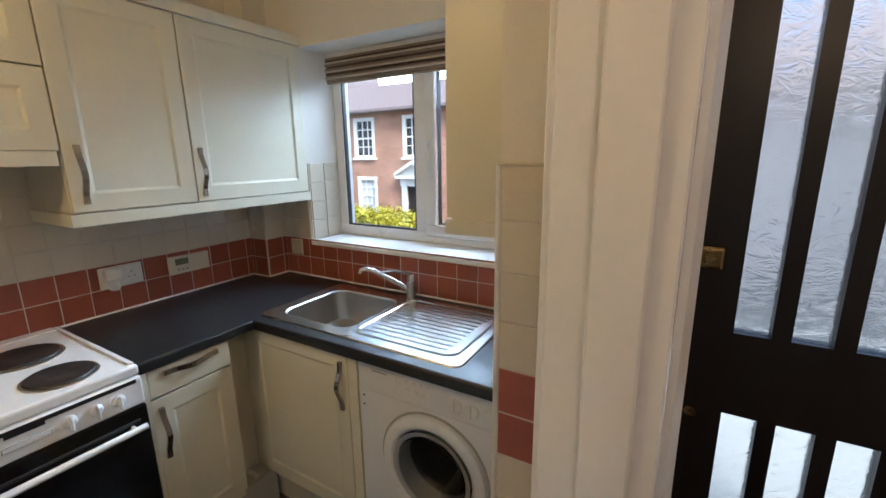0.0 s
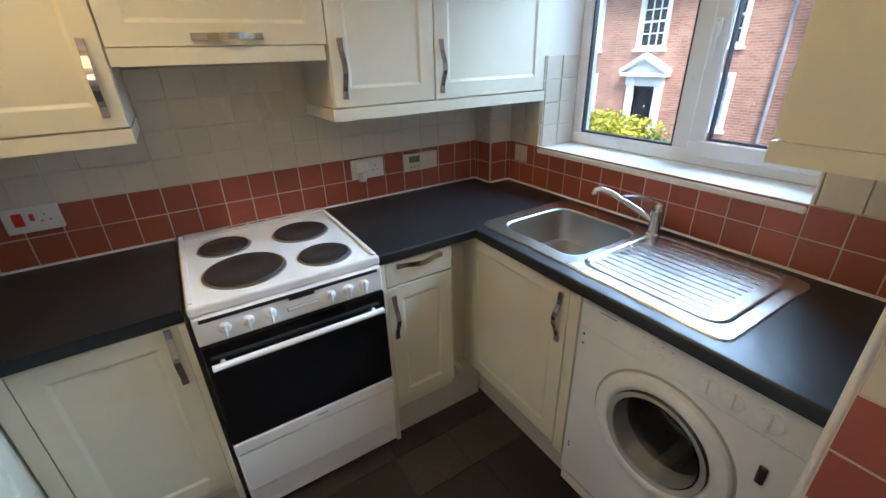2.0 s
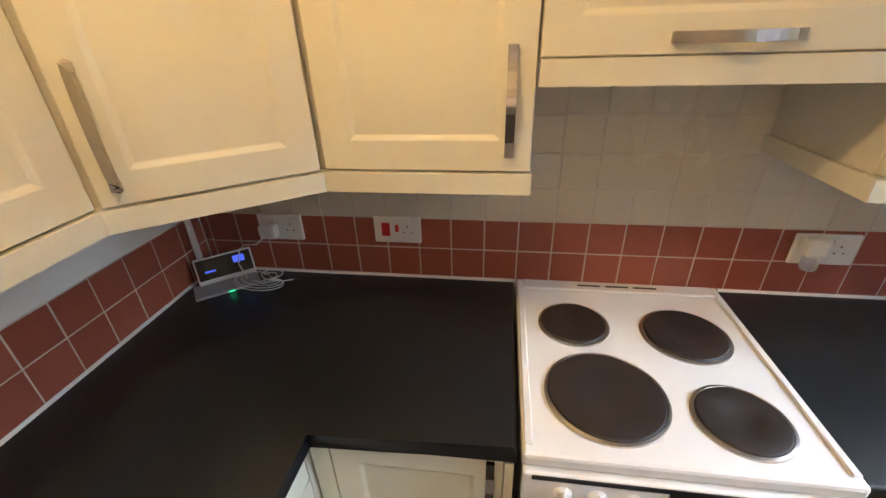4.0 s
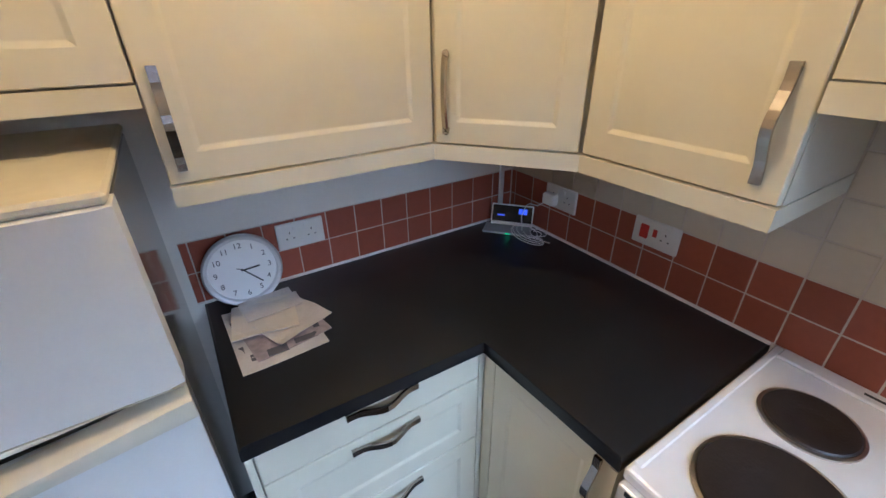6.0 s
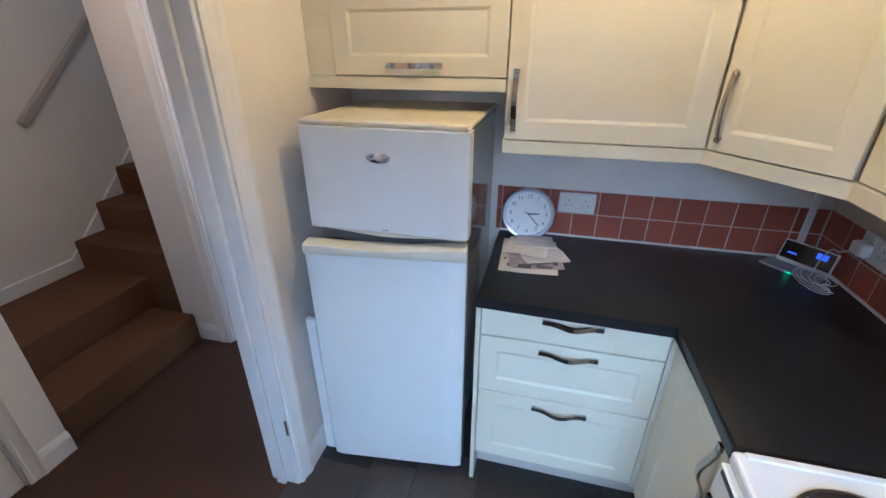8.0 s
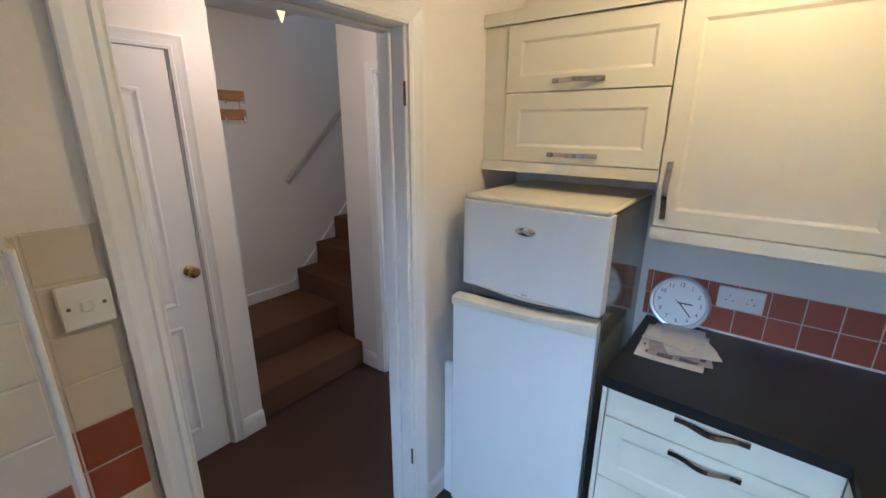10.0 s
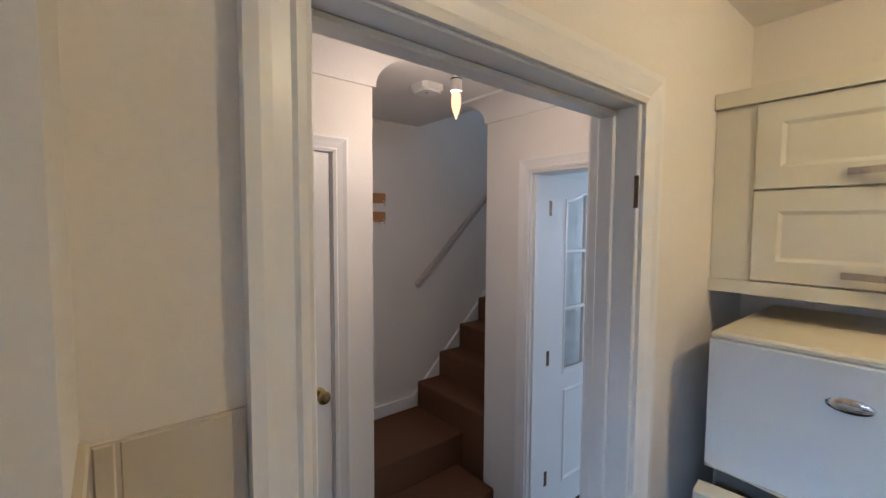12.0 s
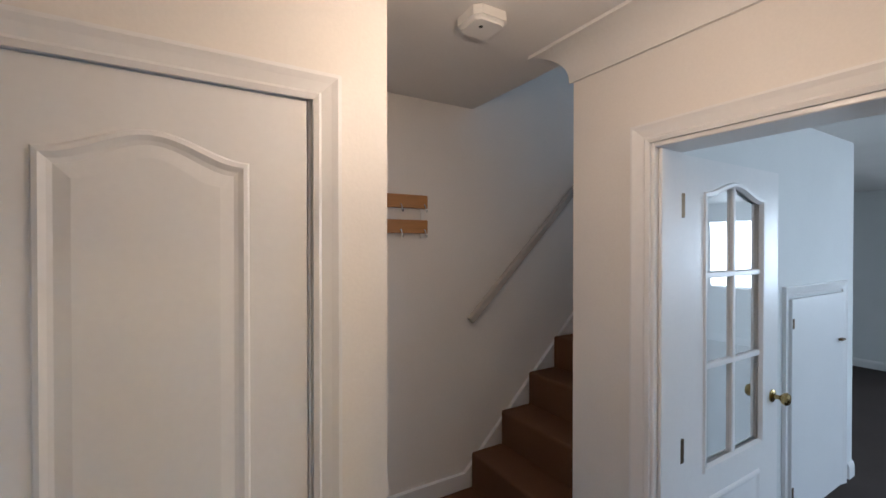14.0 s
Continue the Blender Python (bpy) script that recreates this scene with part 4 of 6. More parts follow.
# base units
BASE = "cream shaker base cabinet under the black worktop"
c = thing("base_cabinet", (-0.27, 1.78, 0), BASE + " beside the cooker", "cabinet", "base cabinets")
part("body", box(-1.05, 1.49, 0.15, -0.062, YN - 0.002, 0.858), M_CARC, c)
shaker(c, "S", 1.49, -0.440, -0.072, 0.195, 0.857, (-0.100, 0.755, "v"))
part("filler", box(-0.484, 1.4715, 0.15, -0.441, 1.4895, 0.857), M_CAB, c)
part("end_panel", box(-0.072, 1.462, 0.0, -0.054, YN - 0.002, 0.858), M_CAB, c)
part("plinth", box(-0.53, 1.53, 0.0, -0.075, 1.545, 0.148), M_DUST, c)
c = thing("drawer_cabinet", (-0.75, 1.17, 0), "cream base cabinet with three drawers beside the fridge", "cabinet", "base cabinets")
part("body", box(-1.05, 0.866, 0.15, -0.51, 1.488, 0.858), M_CARC, c)
slab(c, "E", -0.51, 0.866, 1.456, 0.749, 0.858, (1.162, 0.838, "h"))
shaker(c, "E", -0.51, 0.866, 1.456, 0.501, 0.747, (1.162, 0.714, "h"), "drawer_front")
shaker(c, "E", -0.51, 0.866, 1.456, 0.165, 0.499, (1.162, 0.458, "h"), "drawer_front")
part("filler", box(-0.509, 1.4575, 0.15, -0.492, 1.4875, 0.857), M_CAB, c)
part("end_panel", box(-1.05, 0.849, 0.0, -0.489, 0.8645, 0.857), M_CAB, c)
part("plinth", box(-0.60, 0.866, 0.0, -0.585, 1.53, 0.148), M_DUST, c)
c = thing("base_cabinet", (0.72, 1.78, 0), BASE + " with a drawer above", "cabinet", "base cabinets")
part("body", box(0.562, 1.49, 0.15, 0.848, YN - 0.002, 0.858), M_CAB, c)
slab(c, "S", 1.49, 0.563, 0.850, 0.755, 0.857, (0.705, 0.833, "h"))
shaker(c, "S", 1.49, 0.563, 0.850, 0.190, 0.753, (0.589, 0.622, "v"))
part("end_panel", box(0.5445, 1.465, 0.0, 0.5615, YN - 0.002, 0.858), M_CAB, c)
part("plinth", box(0.562, 1.50, 0.0, 1.008, 1.515, 0.160), M_DUST, c)
part("filler", box(0.8505, 1.605, 0.15, 0.997, 1.62, 0.857), M_CAB, c)
part("plinth_top", box(0.8505, 1.5155, 0.07, 1.008, 1.604, 0.150), M_DUST, c, "dusty ledge in the corner recess")
part("batten", box(0.92, 1.53, 0.1505, 0.94, 1.60, 0.164), M_CAB, c, "loose batten on the ledge")
c = thing("sink_cabinet", (1.28, 1.24, 0), "cream shaker cabinet under the sink", "cabinet", "base cabinets")
part("body", box(0.998, 0.949, 0.15, XE - 0.002, 1.543, 0.70), M_CARC, c)
part("side_panel", box(0.998, 0.949, 0.7005, XE - 0.002, 0.964, 0.858), M_CARC, c)
part("side_panel", box(0.998, 1.528, 0.7005, XE - 0.002, 1.543, 0.858), M_CARC, c)
part("corner_panel", box(0.9975, 1.5435, 0.15, 1.012, 1.6045, 0.857), M_CAB, c)
shaker(c, "W", 0.998, 0.992, 1.54, 0.168, 0.857, (1.022, 0.725, "v"))
part("filler", box(0.979, 0.949, 0.15, 0.9975, 0.990, 0.857), M_CAB, c)
part("plinth", box(1.028, 0.949, 0.0, 1.043, 1.56, 0.160), M_DUST, c)


def worktop(name, plan, label):
    """A black post-formed worktop with a rounded front edge."""
    bm = prism(plan, WT - 0.038, WT)
    es = [e for e in bm.edges if all(abs(v.co.z - WT) < 1e-6 for v in e.verts) or all(abs(v.co.z - WT + 0.038) < 1e-6 for v in e.verts)]
    bmesh.ops.bevel(bm, geom=es, offset=0.009, segments=3, profile=0.5, affect="EDGES")
    return solid(name, bm, M_TOP, label, "worktop", smooth=True)


worktop("worktop", [(XW + 0.001, 0.847), (-0.474, 0.847), (-0.474, 1.458), (-0.050, 1.458), (-0.050, YN - 0.001), (XW + 0.001, YN - 0.001)], "black speckled laminate worktop beside the fridge and cooker")
SINKHOLE = (1.045, 1.04, 1.42, 1.445)


def sink_worktop():
    """The worktop under the window, cut out for the sink."""
    poly = [(0.5435, 1.458), (0.952, 1.458), (0.952, 0.325), (XE - 0.001, 0.325), (XE - 0.001, 1.934), (1.399, 1.934), (1.399, YN - 0.001), (0.5435, YN - 0.001)]
    bm = bmesh.new()
    x0, y0, x1, y1 = SINKHOLE
    hole = [(x0, y0), (x0, y1), (x1, y1), (x1, y0)]
    outer = [bm.verts.new((x, y, WT)) for x, y in poly]
    inner = [bm.verts.new((x, y, WT)) for x, y in hole]
    es = [bm.edges.new((r[i], r[(i + 1) % len(r)])) for r in (outer, inner) for i in range(len(r))]
    bmesh.ops.triangle_fill(bm, edges=es, use_beauty=True)
    top = list(bm.faces)
    got = bmesh.ops.extrude_face_region(bm, geom=top)
    bmesh.ops.translate(bm, vec=(0, 0, -0.038), verts=[g for g in got["geom"] if isinstance(g, bmesh.types.BMVert)])
    rim = []
    for e in bm.edges:
        a, b = e.verts
        if abs(a.co.z - WT) < 1e-6 and abs(b.co.z - WT) < 1e-6 and len(e.link_faces) == 2 and abs(e.link_faces[0].normal.dot(e.link_faces[1].normal)) < 0.5:
            if abs(a.co.x - 0.952) < 1e-5 and abs(b.co.x - 0.952) < 1e-5 or (abs(a.co.y - 1.458) < 1e-5 and abs(b.co.y - 1.458) < 1e-5):
                rim.append(e)
    bmesh.ops.recalc_face_normals(bm, faces=bm.faces)
    bmesh.ops.bevel(bm, geom=rim, offset=0.009, segments=3, profile=0.5, affect="EDGES")
    return solid("worktop", bm, M_TOP, "black speckled laminate worktop under the window", "worktop", smooth=True)


sink_worktop()


# ---------- sink ----------
def sink():
    s = thing("sink", (1.29, 1.02, WT), "stainless steel inset sink with a ribbed drainer", "sink")
    x0, y0, x1, y1 = 1.005, 0.558, 1.472, 1.49

    def rounded(xa, ya, xb, yb, r, n=5):
        out = []
        for cx, cy, a in ((xb - r, yb - r, 0), (xa + r, yb - r, 90), (xa + r, ya + r, 180), (xb - r, ya + r, 270)):
            for i in range(n + 1):
                t = radians(a + 90 * i / n)
                out.append((cx + r * math.cos(t), cy + r * math.sin(t)))
        return out
    # rim sheet with a hole for the bowl
    bm = bmesh.new()
    zt = WT + 0.006
    outer = [bm.verts.new((x, y, zt)) for x, y in rounded(x0, y0, x1, y1, 0.03)]
    hole = [bm.verts.new((x, y, zt)) for x, y in rounded(1.055, 1.055, 1.408, 1.432, 0.06)]
    es = [bm.edges.new((r[i], r[(i + 1) % len(r)])) for r in (outer, hole) for i in range(len(r))]
    bmesh.ops.triangle_fill(bm, edges=es, use_beauty=True)
    n = len(outer)
    low = [bm.verts.new((x, y, WT + 0.0005)) for x, y in rounded(x0 - 0.004, y0 - 0.004, x1 + 0.004, y1 + 0.004, 0.034)]
    for i in range(n):
        bm.faces.new((outer[i], outer[(i + 1) % n], low[(i + 1) % n], low[i]))
    part("rim", bm, M_STEEL, s, "brushed steel rim", True)
    # bowl
    bm = bmesh.new()
    rings = []
    for ins, zz, r in ((0, zt, 0.06), (0.006, zt - 0.006, 0.06), (0.012, WT - 0.05, 0.06), (0.020, WT - 0.13, 0.06), (0.045, WT - 0.155, 0.05), (0.10, WT - 0.163, 0.04), (0.14, WT - 0.165, 0.02)):
        rings.append([bm.verts.new((x, y, zz)) for x, y in rounded(1.055 + ins, 1.055 + ins, 1.408 - ins, 1.432 - ins, r)])
    for a, b in zip(rings, rings[1:]):
        for i in range(len(a)):
            bm.faces.new((a[i], a[(i + 1) % len(a)], b[(i + 1) % len(b)], b[i]))
    bm.faces.new(rings[-1])
    part("bowl", bm, M_BOWL, s, "worn steel bowl", True)
    part("waste", lathe((1.235, 1.245, WT - 0.1645), (0, 0, 1), [(0, 0.035), (0.004, 0.034), (0.003, 0.02), (0.001, 0.018)]), M_CHROME, s)
    # drainer ribs and its raised border
    for i in range(11):
        x = 1.09 + i * 0.0315
        ribs = box(x - 0.0042, 0.64 - 0.012 * (i > 8), zt - 0.001, x + 0.0042, 1.0 - (0.06 if i > 8 else 0), zt + 0.0026, 0.0018)
        part("drainer_rib", ribs, M_STEEL, s)
    bm = bmesh.new()
    prev = None
    for ins, h in ((0, 0), (0.006, 0.004), (0.012, 0.0)):
        ring = [bm.verts.new((x, y, zt + h)) for x, y in rounded(1.045 + ins, 0.592 + ins, 1.445 - ins, 1.03 - ins, 0.05)]
        if prev:
            for i in range(len(ring)):
                bm.faces.new((prev[i], prev[(i + 1) % len(ring)], ring[(i + 1) % len(ring)], ring[i]))
        prev = ring
    part("drainer_border", bm, M_STEEL, s, "", True)
    part("overflow_cover", lathe((1.03, 1.03, zt), (0, 0, 1), [(0, 0.022), (0.002, 0.021), (0.003, 0.010)]), M_STEEL, s)
    t = thing("mixer_tap", (1.433, 1.022, zt), "chrome single-lever kitchen mixer tap", "tap")
    part("body", lathe((1.433, 1.022, zt), (0, 0, 1), [(0, 0.028), (0.006, 0.027), (0.010, 0.022), (0.07, 0.021), (0.085, 0.022), (0.110, 0.021), (0.122, 0.014)]), M_CHROME, t, "", True)
    part("spout", sweep([(1.428, 1.030, zt + 0.05), (1.412, 1.062, zt + 0.074), (1.382, 1.112, zt + 0.108), (1.352, 1.160, zt + 0.138), (1.332, 1.190, zt + 0.148), (1.321, 1.206, zt + 0.143), (1.318, 1.211, zt + 0.128)], 0.011, 12), M_CHROME, t, "swivel spout", True)
    part("lever", sweep([(1.433, 1.020, zt + 0.118), (1.413, 1.042, zt + 0.132), (1.378, 1.074, zt + 0.140), (1.343, 1.104, zt + 0.139)], 0.0, flat=(0.022, 0.010)), M_CHROME, t, "flat lever")


sink()


# ---------- cooker ----------
def cooker():
    k = thing("cooker", (0.255, 1.76, 0), "white freestanding electric cooker with four solid hotplates", "cooker")
    x0, x1, yf, yb = -0.042, 0.5425, 1.452, YN - 0.004
    part("body", box(x0 + 0.004, yf + 0.03, 0.03, x1 - 0.004, yb, 0.868), M_ENAMEL, k)
    top = box(x0, yf, 0.870, x1, yb, 0.903, 0.008, seg=2)
    part("hob", top, M_ENAMEL, k, "white enamel hob")
    # raised lip round the hob
    lip = bmesh.new()
    for b in ((x0 + 0.004, yf + 0.02, x0 + 0.022, yb - 0.004), (x1 - 0.022, yf + 0.02, x1 - 0.004, yb - 0.004)):
        box(b[0], b[1], 0.9025, b[2], b[3], 0.909, 0.003, lip)
    box(x0 + 0.0225, yb - 0.05, 0.9025, x1 - 0.0225, yb - 0.004, 0.912, 0.003, lip)
    part("hob_lip", lip, M_ENAMEL, k)
    vents = bmesh.new()
    for i in range(3):
        box(0.14 + i * 0.08, yb - 0.033, 0.9121, 0.205 + i * 0.08, yb - 0.025, 0.9128, bm=vents)
    part("vent", vents, M_BLACK, k, "dark vent slots")
    for x, y, r in ((0.105, 1.855, 0.080), (0.376, 1.834, 0.094), (0.139, 1.614, 0.117), (0.391, 1.576, 0.080)):
        h = part("hotplate", lathe((x, y, 0.9032), (0, 0, 1), [(0.004, r + 0.004), (0.009, r), (0.0098, r - 0.006), (0.0098, r * 0.45), (0.0085, r * 0.42), (0.0085, 0.002)], 48), M_PLATE, k, "dark iron hotplate", True)
        part("rim", lathe((x, y, 0.903), (0, 0, 1), [(0, r + 0.012), (0.004, r + 0.011), (0.006, r + 0.005), (0.003, r + 0.002)], 48), M_RING, h, "thin steel rim", True)
    # control panel
    part("control_panel", box(x0 + 0.003, yf - 0.012, 0.777, x1 - 0.003, yf + 0.03, 0.868, 0.006, seg=2), M_ENAMEL, k)
    sl = box(x0 + 0.02, yf - 0.0135, 0.853, x1 - 0.02, yf - 0.0115, 0.864)
    box(0.225, yf - 0.0136, 0.843, 0.305, yf - 0.0116, 0.854, bm=sl)
    part("air_slot", sl, M_BLACK, k, "black cooling slot")
    part("badge", box(0.215, yf - 0.0145, 0.806, 0.315, yf - 0.0118, 0.822, 0.0012), M_GREYPL, k, "oval maker's plate")
    part("badge", box(0.2175, yf - 0.0155, 0.8085, 0.3125, yf - 0.0146, 0.8195, 0.0004), M_ENAMEL, k, "oval maker's plate")
    for x in (0.038, 0.102, 0.166, 0.353, 0.414, 0.470):
        kb = lathe((x, yf - 0.0118, 0.820), (0, -1, 0), [(0, 0.018), (0.004, 0.0175), (0.010, 0.014), (0.012, 0.009)], 20)
        box(x - 0.004, yf - 0.036, 0.795, x + 0.004, yf - 0.020, 0.838, 0.003, kb)
        part("control_knob", kb, M_KNOBWHITE, k, "white rotary knob")
    # oven door
    d = part("oven_door", box(x0 + 0.003, yf - 0.014, 0.380, x1 - 0.003, yf + 0.029, 0.773, 0.004), M_BLACKGLASS, k, "black glass oven door")
    part("oven_window", box(x0 + 0.09, yf - 0.0155, 0.42, x1 - 0.09, yf - 0.0142, 0.69, 0.0005), M_SCREEN, d, "dark oven window")
    part("trim_strip", box(x0 + 0.003, yf - 0.0165, 0.332, x1 - 0.003, yf + 0.028, 0.3795, 0.003), M_ENAMEL, d, "white lower trim with small mark")
    part("badge", box(0.235, yf - 0.0175, 0.353, 0.275, yf - 0.0164, 0.359), M_GREYPL, d)
    hb = cyl((x0 + 0.02, yf - 0.036, 0.710), (x1 - 0.02, yf - 0.036, 0.710), 0.0105, n=14)
    for x in (x0 + 0.05, x1 - 0.05):
        cyl((x, yf - 0.036, 0.710), (x, yf - 0.012, 0.710), 0.008, n=10, bm=hb)
    part("door_handle", hb, M_ENAMEL, d, "white bar handle", True)
    part("drawer", box(x0 + 0.003, yf - 0.013, 0.140, x1 - 0.003, yf + 0.028, 0.324, 0.010, seg=3), M_ENAMEL, k, "white storage drawer")
    part("lower_panel", box(x0 + 0.004, yf - 0.001, 0.058, x1 - 0.004, yf + 0.028, 0.138, 0.003), M_ENAMEL, k)
    part("plinth", box(x0 + 0.004, yf + 0.003, 0.03, x1 - 0.004, yf + 0.028, 0.055), M_ENAMEL, k)
    for x in (x0 + 0.04, x1 - 0.04):
        for y in (yf + 0.06, yb - 0.05):
            part("foot", cyl((x, y, 0), (x, y, 0.032), 0.018, n=12), M_BLACK, k)


cooker()


# ---------- washing machine ----------
def washing_machine():
    w = thing("washing_machine", (1.28, 0.63, 0), "white front-loading washing machine under the worktop", "washing machine")
    y0, y1, xf = 0.352, 0.946, 0.99
    shell = box(xf + 0.004, y0, 0.02, XE - 0.02, y0 + 0.006, 0.857)
    box(xf + 0.004, y1 - 0.006, 0.02, XE - 0.02, y1, 0.857, bm=shell)
    box(xf + 0.004, y0 + 0.006, 0.851, XE - 0.02, y1 - 0.006, 0.857, bm=shell)
    box(xf + 0.004, y0 + 0.006, 0.02, XE - 0.02, y1 - 0.006, 0.026, bm=shell)
    box(XE - 0.026, y0 + 0.006, 0.026, XE - 0.02, y1 - 0.006, 0.851, bm=shell)
    part("body", shell, M_WMACH, w)
    fp = bmesh.new()
    n = 48
    outer = [fp.verts.new((xf - 0.004, a, b)) for a, b in ((y0, 0.09), (y1, 0.09), (y1, 0.7392), (y0, 0.7392))]
    hole = [fp.verts.new((xf - 0.004, 0.645 + 0.165 * math.cos(2 * math.pi * i / n), 0.522 + 0.165 * math.sin(2 * math.pi * i / n))) for i in range(n)]
    es = [fp.edges.new((r[i], r[(i + 1) % len(r)])) for r in (outer, hole) for i in range(len(r))]
    bmesh.ops.triangle_fill(fp, edges=es, use_beauty=True)
    got = bmesh.ops.extrude_face_region(fp, geom=list(fp.faces))
    bmesh.ops.translate(fp, vec=(0.0075, 0, 0), verts=[g for g in got["geom"] if isinstance(g, bmesh.types.BMVert)])
    part("front_panel", fp, M_WMACH, w)
    cp = part("control_panel", box(xf - 0.0045, y0, 0.740, xf + 0.0035, y1, 0.857, 0.0015), M_WMACH, w, "white control fascia")
    part("plinth", box(xf + 0.03, y0, 0.0, xf + 0.045, y1, 0.088), M_DUST, w)
    part("detergent_drawer", box(xf - 0.0062, 0.780, 0.762, xf - 0.0046, 0.915, 0.832, 0.0007), M_WMACH, cp)
    part("drawer_grip", box(xf - 0.0070, 0.82, 0.818, xf - 0.0061, 0.88, 0.823), M_GREYPL, cp, "dark line of the drawer grip")
    for y, z in ((0.738, 0.806), (0.711, 0.806), (0.684, 0.806), (0.657, 0.806)):
        part("push_button", lathe((xf - 0.0045, y, z - 0.02), (-1, 0, 0), [(0, 0.010), (0.004, 0.009), (0.005, 0.006)], 16), M_KNOBWHITE, cp)
        part("label_mark", box(xf - 0.0052, y - 0.003, z + 0.010, xf - 0.0044, y + 0.003, z + 0.013), M_GREYPL, cp)
    for y, r in ((0.562, 0.024), (0.505, 0.024), (0.433, 0.030)):
        kb = lathe((xf - 0.0045, y, 0.787), (-1, 0, 0), [(0, r + 0.003), (0.002, r + 0.003), (0.003, r), (0.007, r * 0.92), (0.008, r * 0.6)], 28)
        box(xf - 0.020, y - 0.004, 0.787 - r * 0.85, xf - 0.011, y + 0.004, 0.787 + r * 0.85, 0.002, kb)
        part("dial", kb, M_KNOBWHITE, cp, "white programme dial", True)
    c = Vector((xf - 0.004, 0.645, 0.522))
    d = part("door", lathe(c, (-1, 0, 0), [(0, 0.198), (0.007, 0.198), (0.015, 0.193), (0.019, 0.182), (0.020, 0.165), (0.017, 0.154), (0.010, 0.148), (0.0, 0.150), (0.0, 0.198)], 56, caps=False), M_KNOBWHITE, w, "round white porthole door", True)
    part("door_seam", lathe(c, (-1, 0, 0), [(-0.001, 0.206), (0.0022, 0.206), (0.0022, 0.193), (-0.001, 0.193), (-0.001, 0.206)], 56, caps=False), M_GREYPL, d, "grey ring round the porthole")
    part("gasket", lathe(c + Vector((-0.006, 0, 0)), (-1, 0, 0), [(0.016, 0.1465), (0.010, 0.128), (-0.01, 0.124), (-0.06, 0.13)], 48, caps=False), M_GREYPL, d, "grey rubber gasket", True)
    part("drum", lathe(c, (1, 0, 0), [(0.05, 0.135), (0.055, 0.20), (0.28, 0.20), (0.30, 0.17), (0.305, 0.03)], 40, caps=False), M_DRUM, w, "perforated steel drum", True)
    part("drum_back", lathe(c + Vector((0.306, 0, 0)), (1, 0, 0), [(0, 0.19), (0.004, 0.19)], 32), M_DRUM, w)
    for k in range(3):
        a = 0.5 + k * 2.094
        part("drum_paddle", cyl(c + Vector((0.07, 0.185 * math.cos(a), 0.185 * math.sin(a))), c + Vector((0.29, 0.185 * math.cos(a), 0.185 * math.sin(a))), 0.03, n=10), M_GREYPL, w)
    part("porthole_glass", lathe(c + Vector((-0.006, 0, 0)), (-1, 0, 0), [(0.012, 0.132), (-0.02, 0.112), (-0.05, 0.09), (-0.06, 0.05), (-0.063, 0.004), (-0.057, 0.004), (-0.054, 0.048), (-0.045, 0.084), (-0.016, 0.106), (0.016, 0.126), (0.012, 0.132)], 48, caps=False), M_PORTHOLE, d, "dark bowl of glass", True)
    part("door_latch", box(xf - 0.0125, 0.402, 0.612, xf - 0.0035, 0.420, 0.667, 0.004), M_BLACK, w, "dark door catch")
    for z in (0.70, 0.735, 0.24, 0.255):
        part("screw_cap", cyl((xf - 0.0035, 0.925, z - 0.02), (xf - 0.0055, 0.925, z - 0.02), 0.004, n=8), M_BLACK, w)


washing_machine()


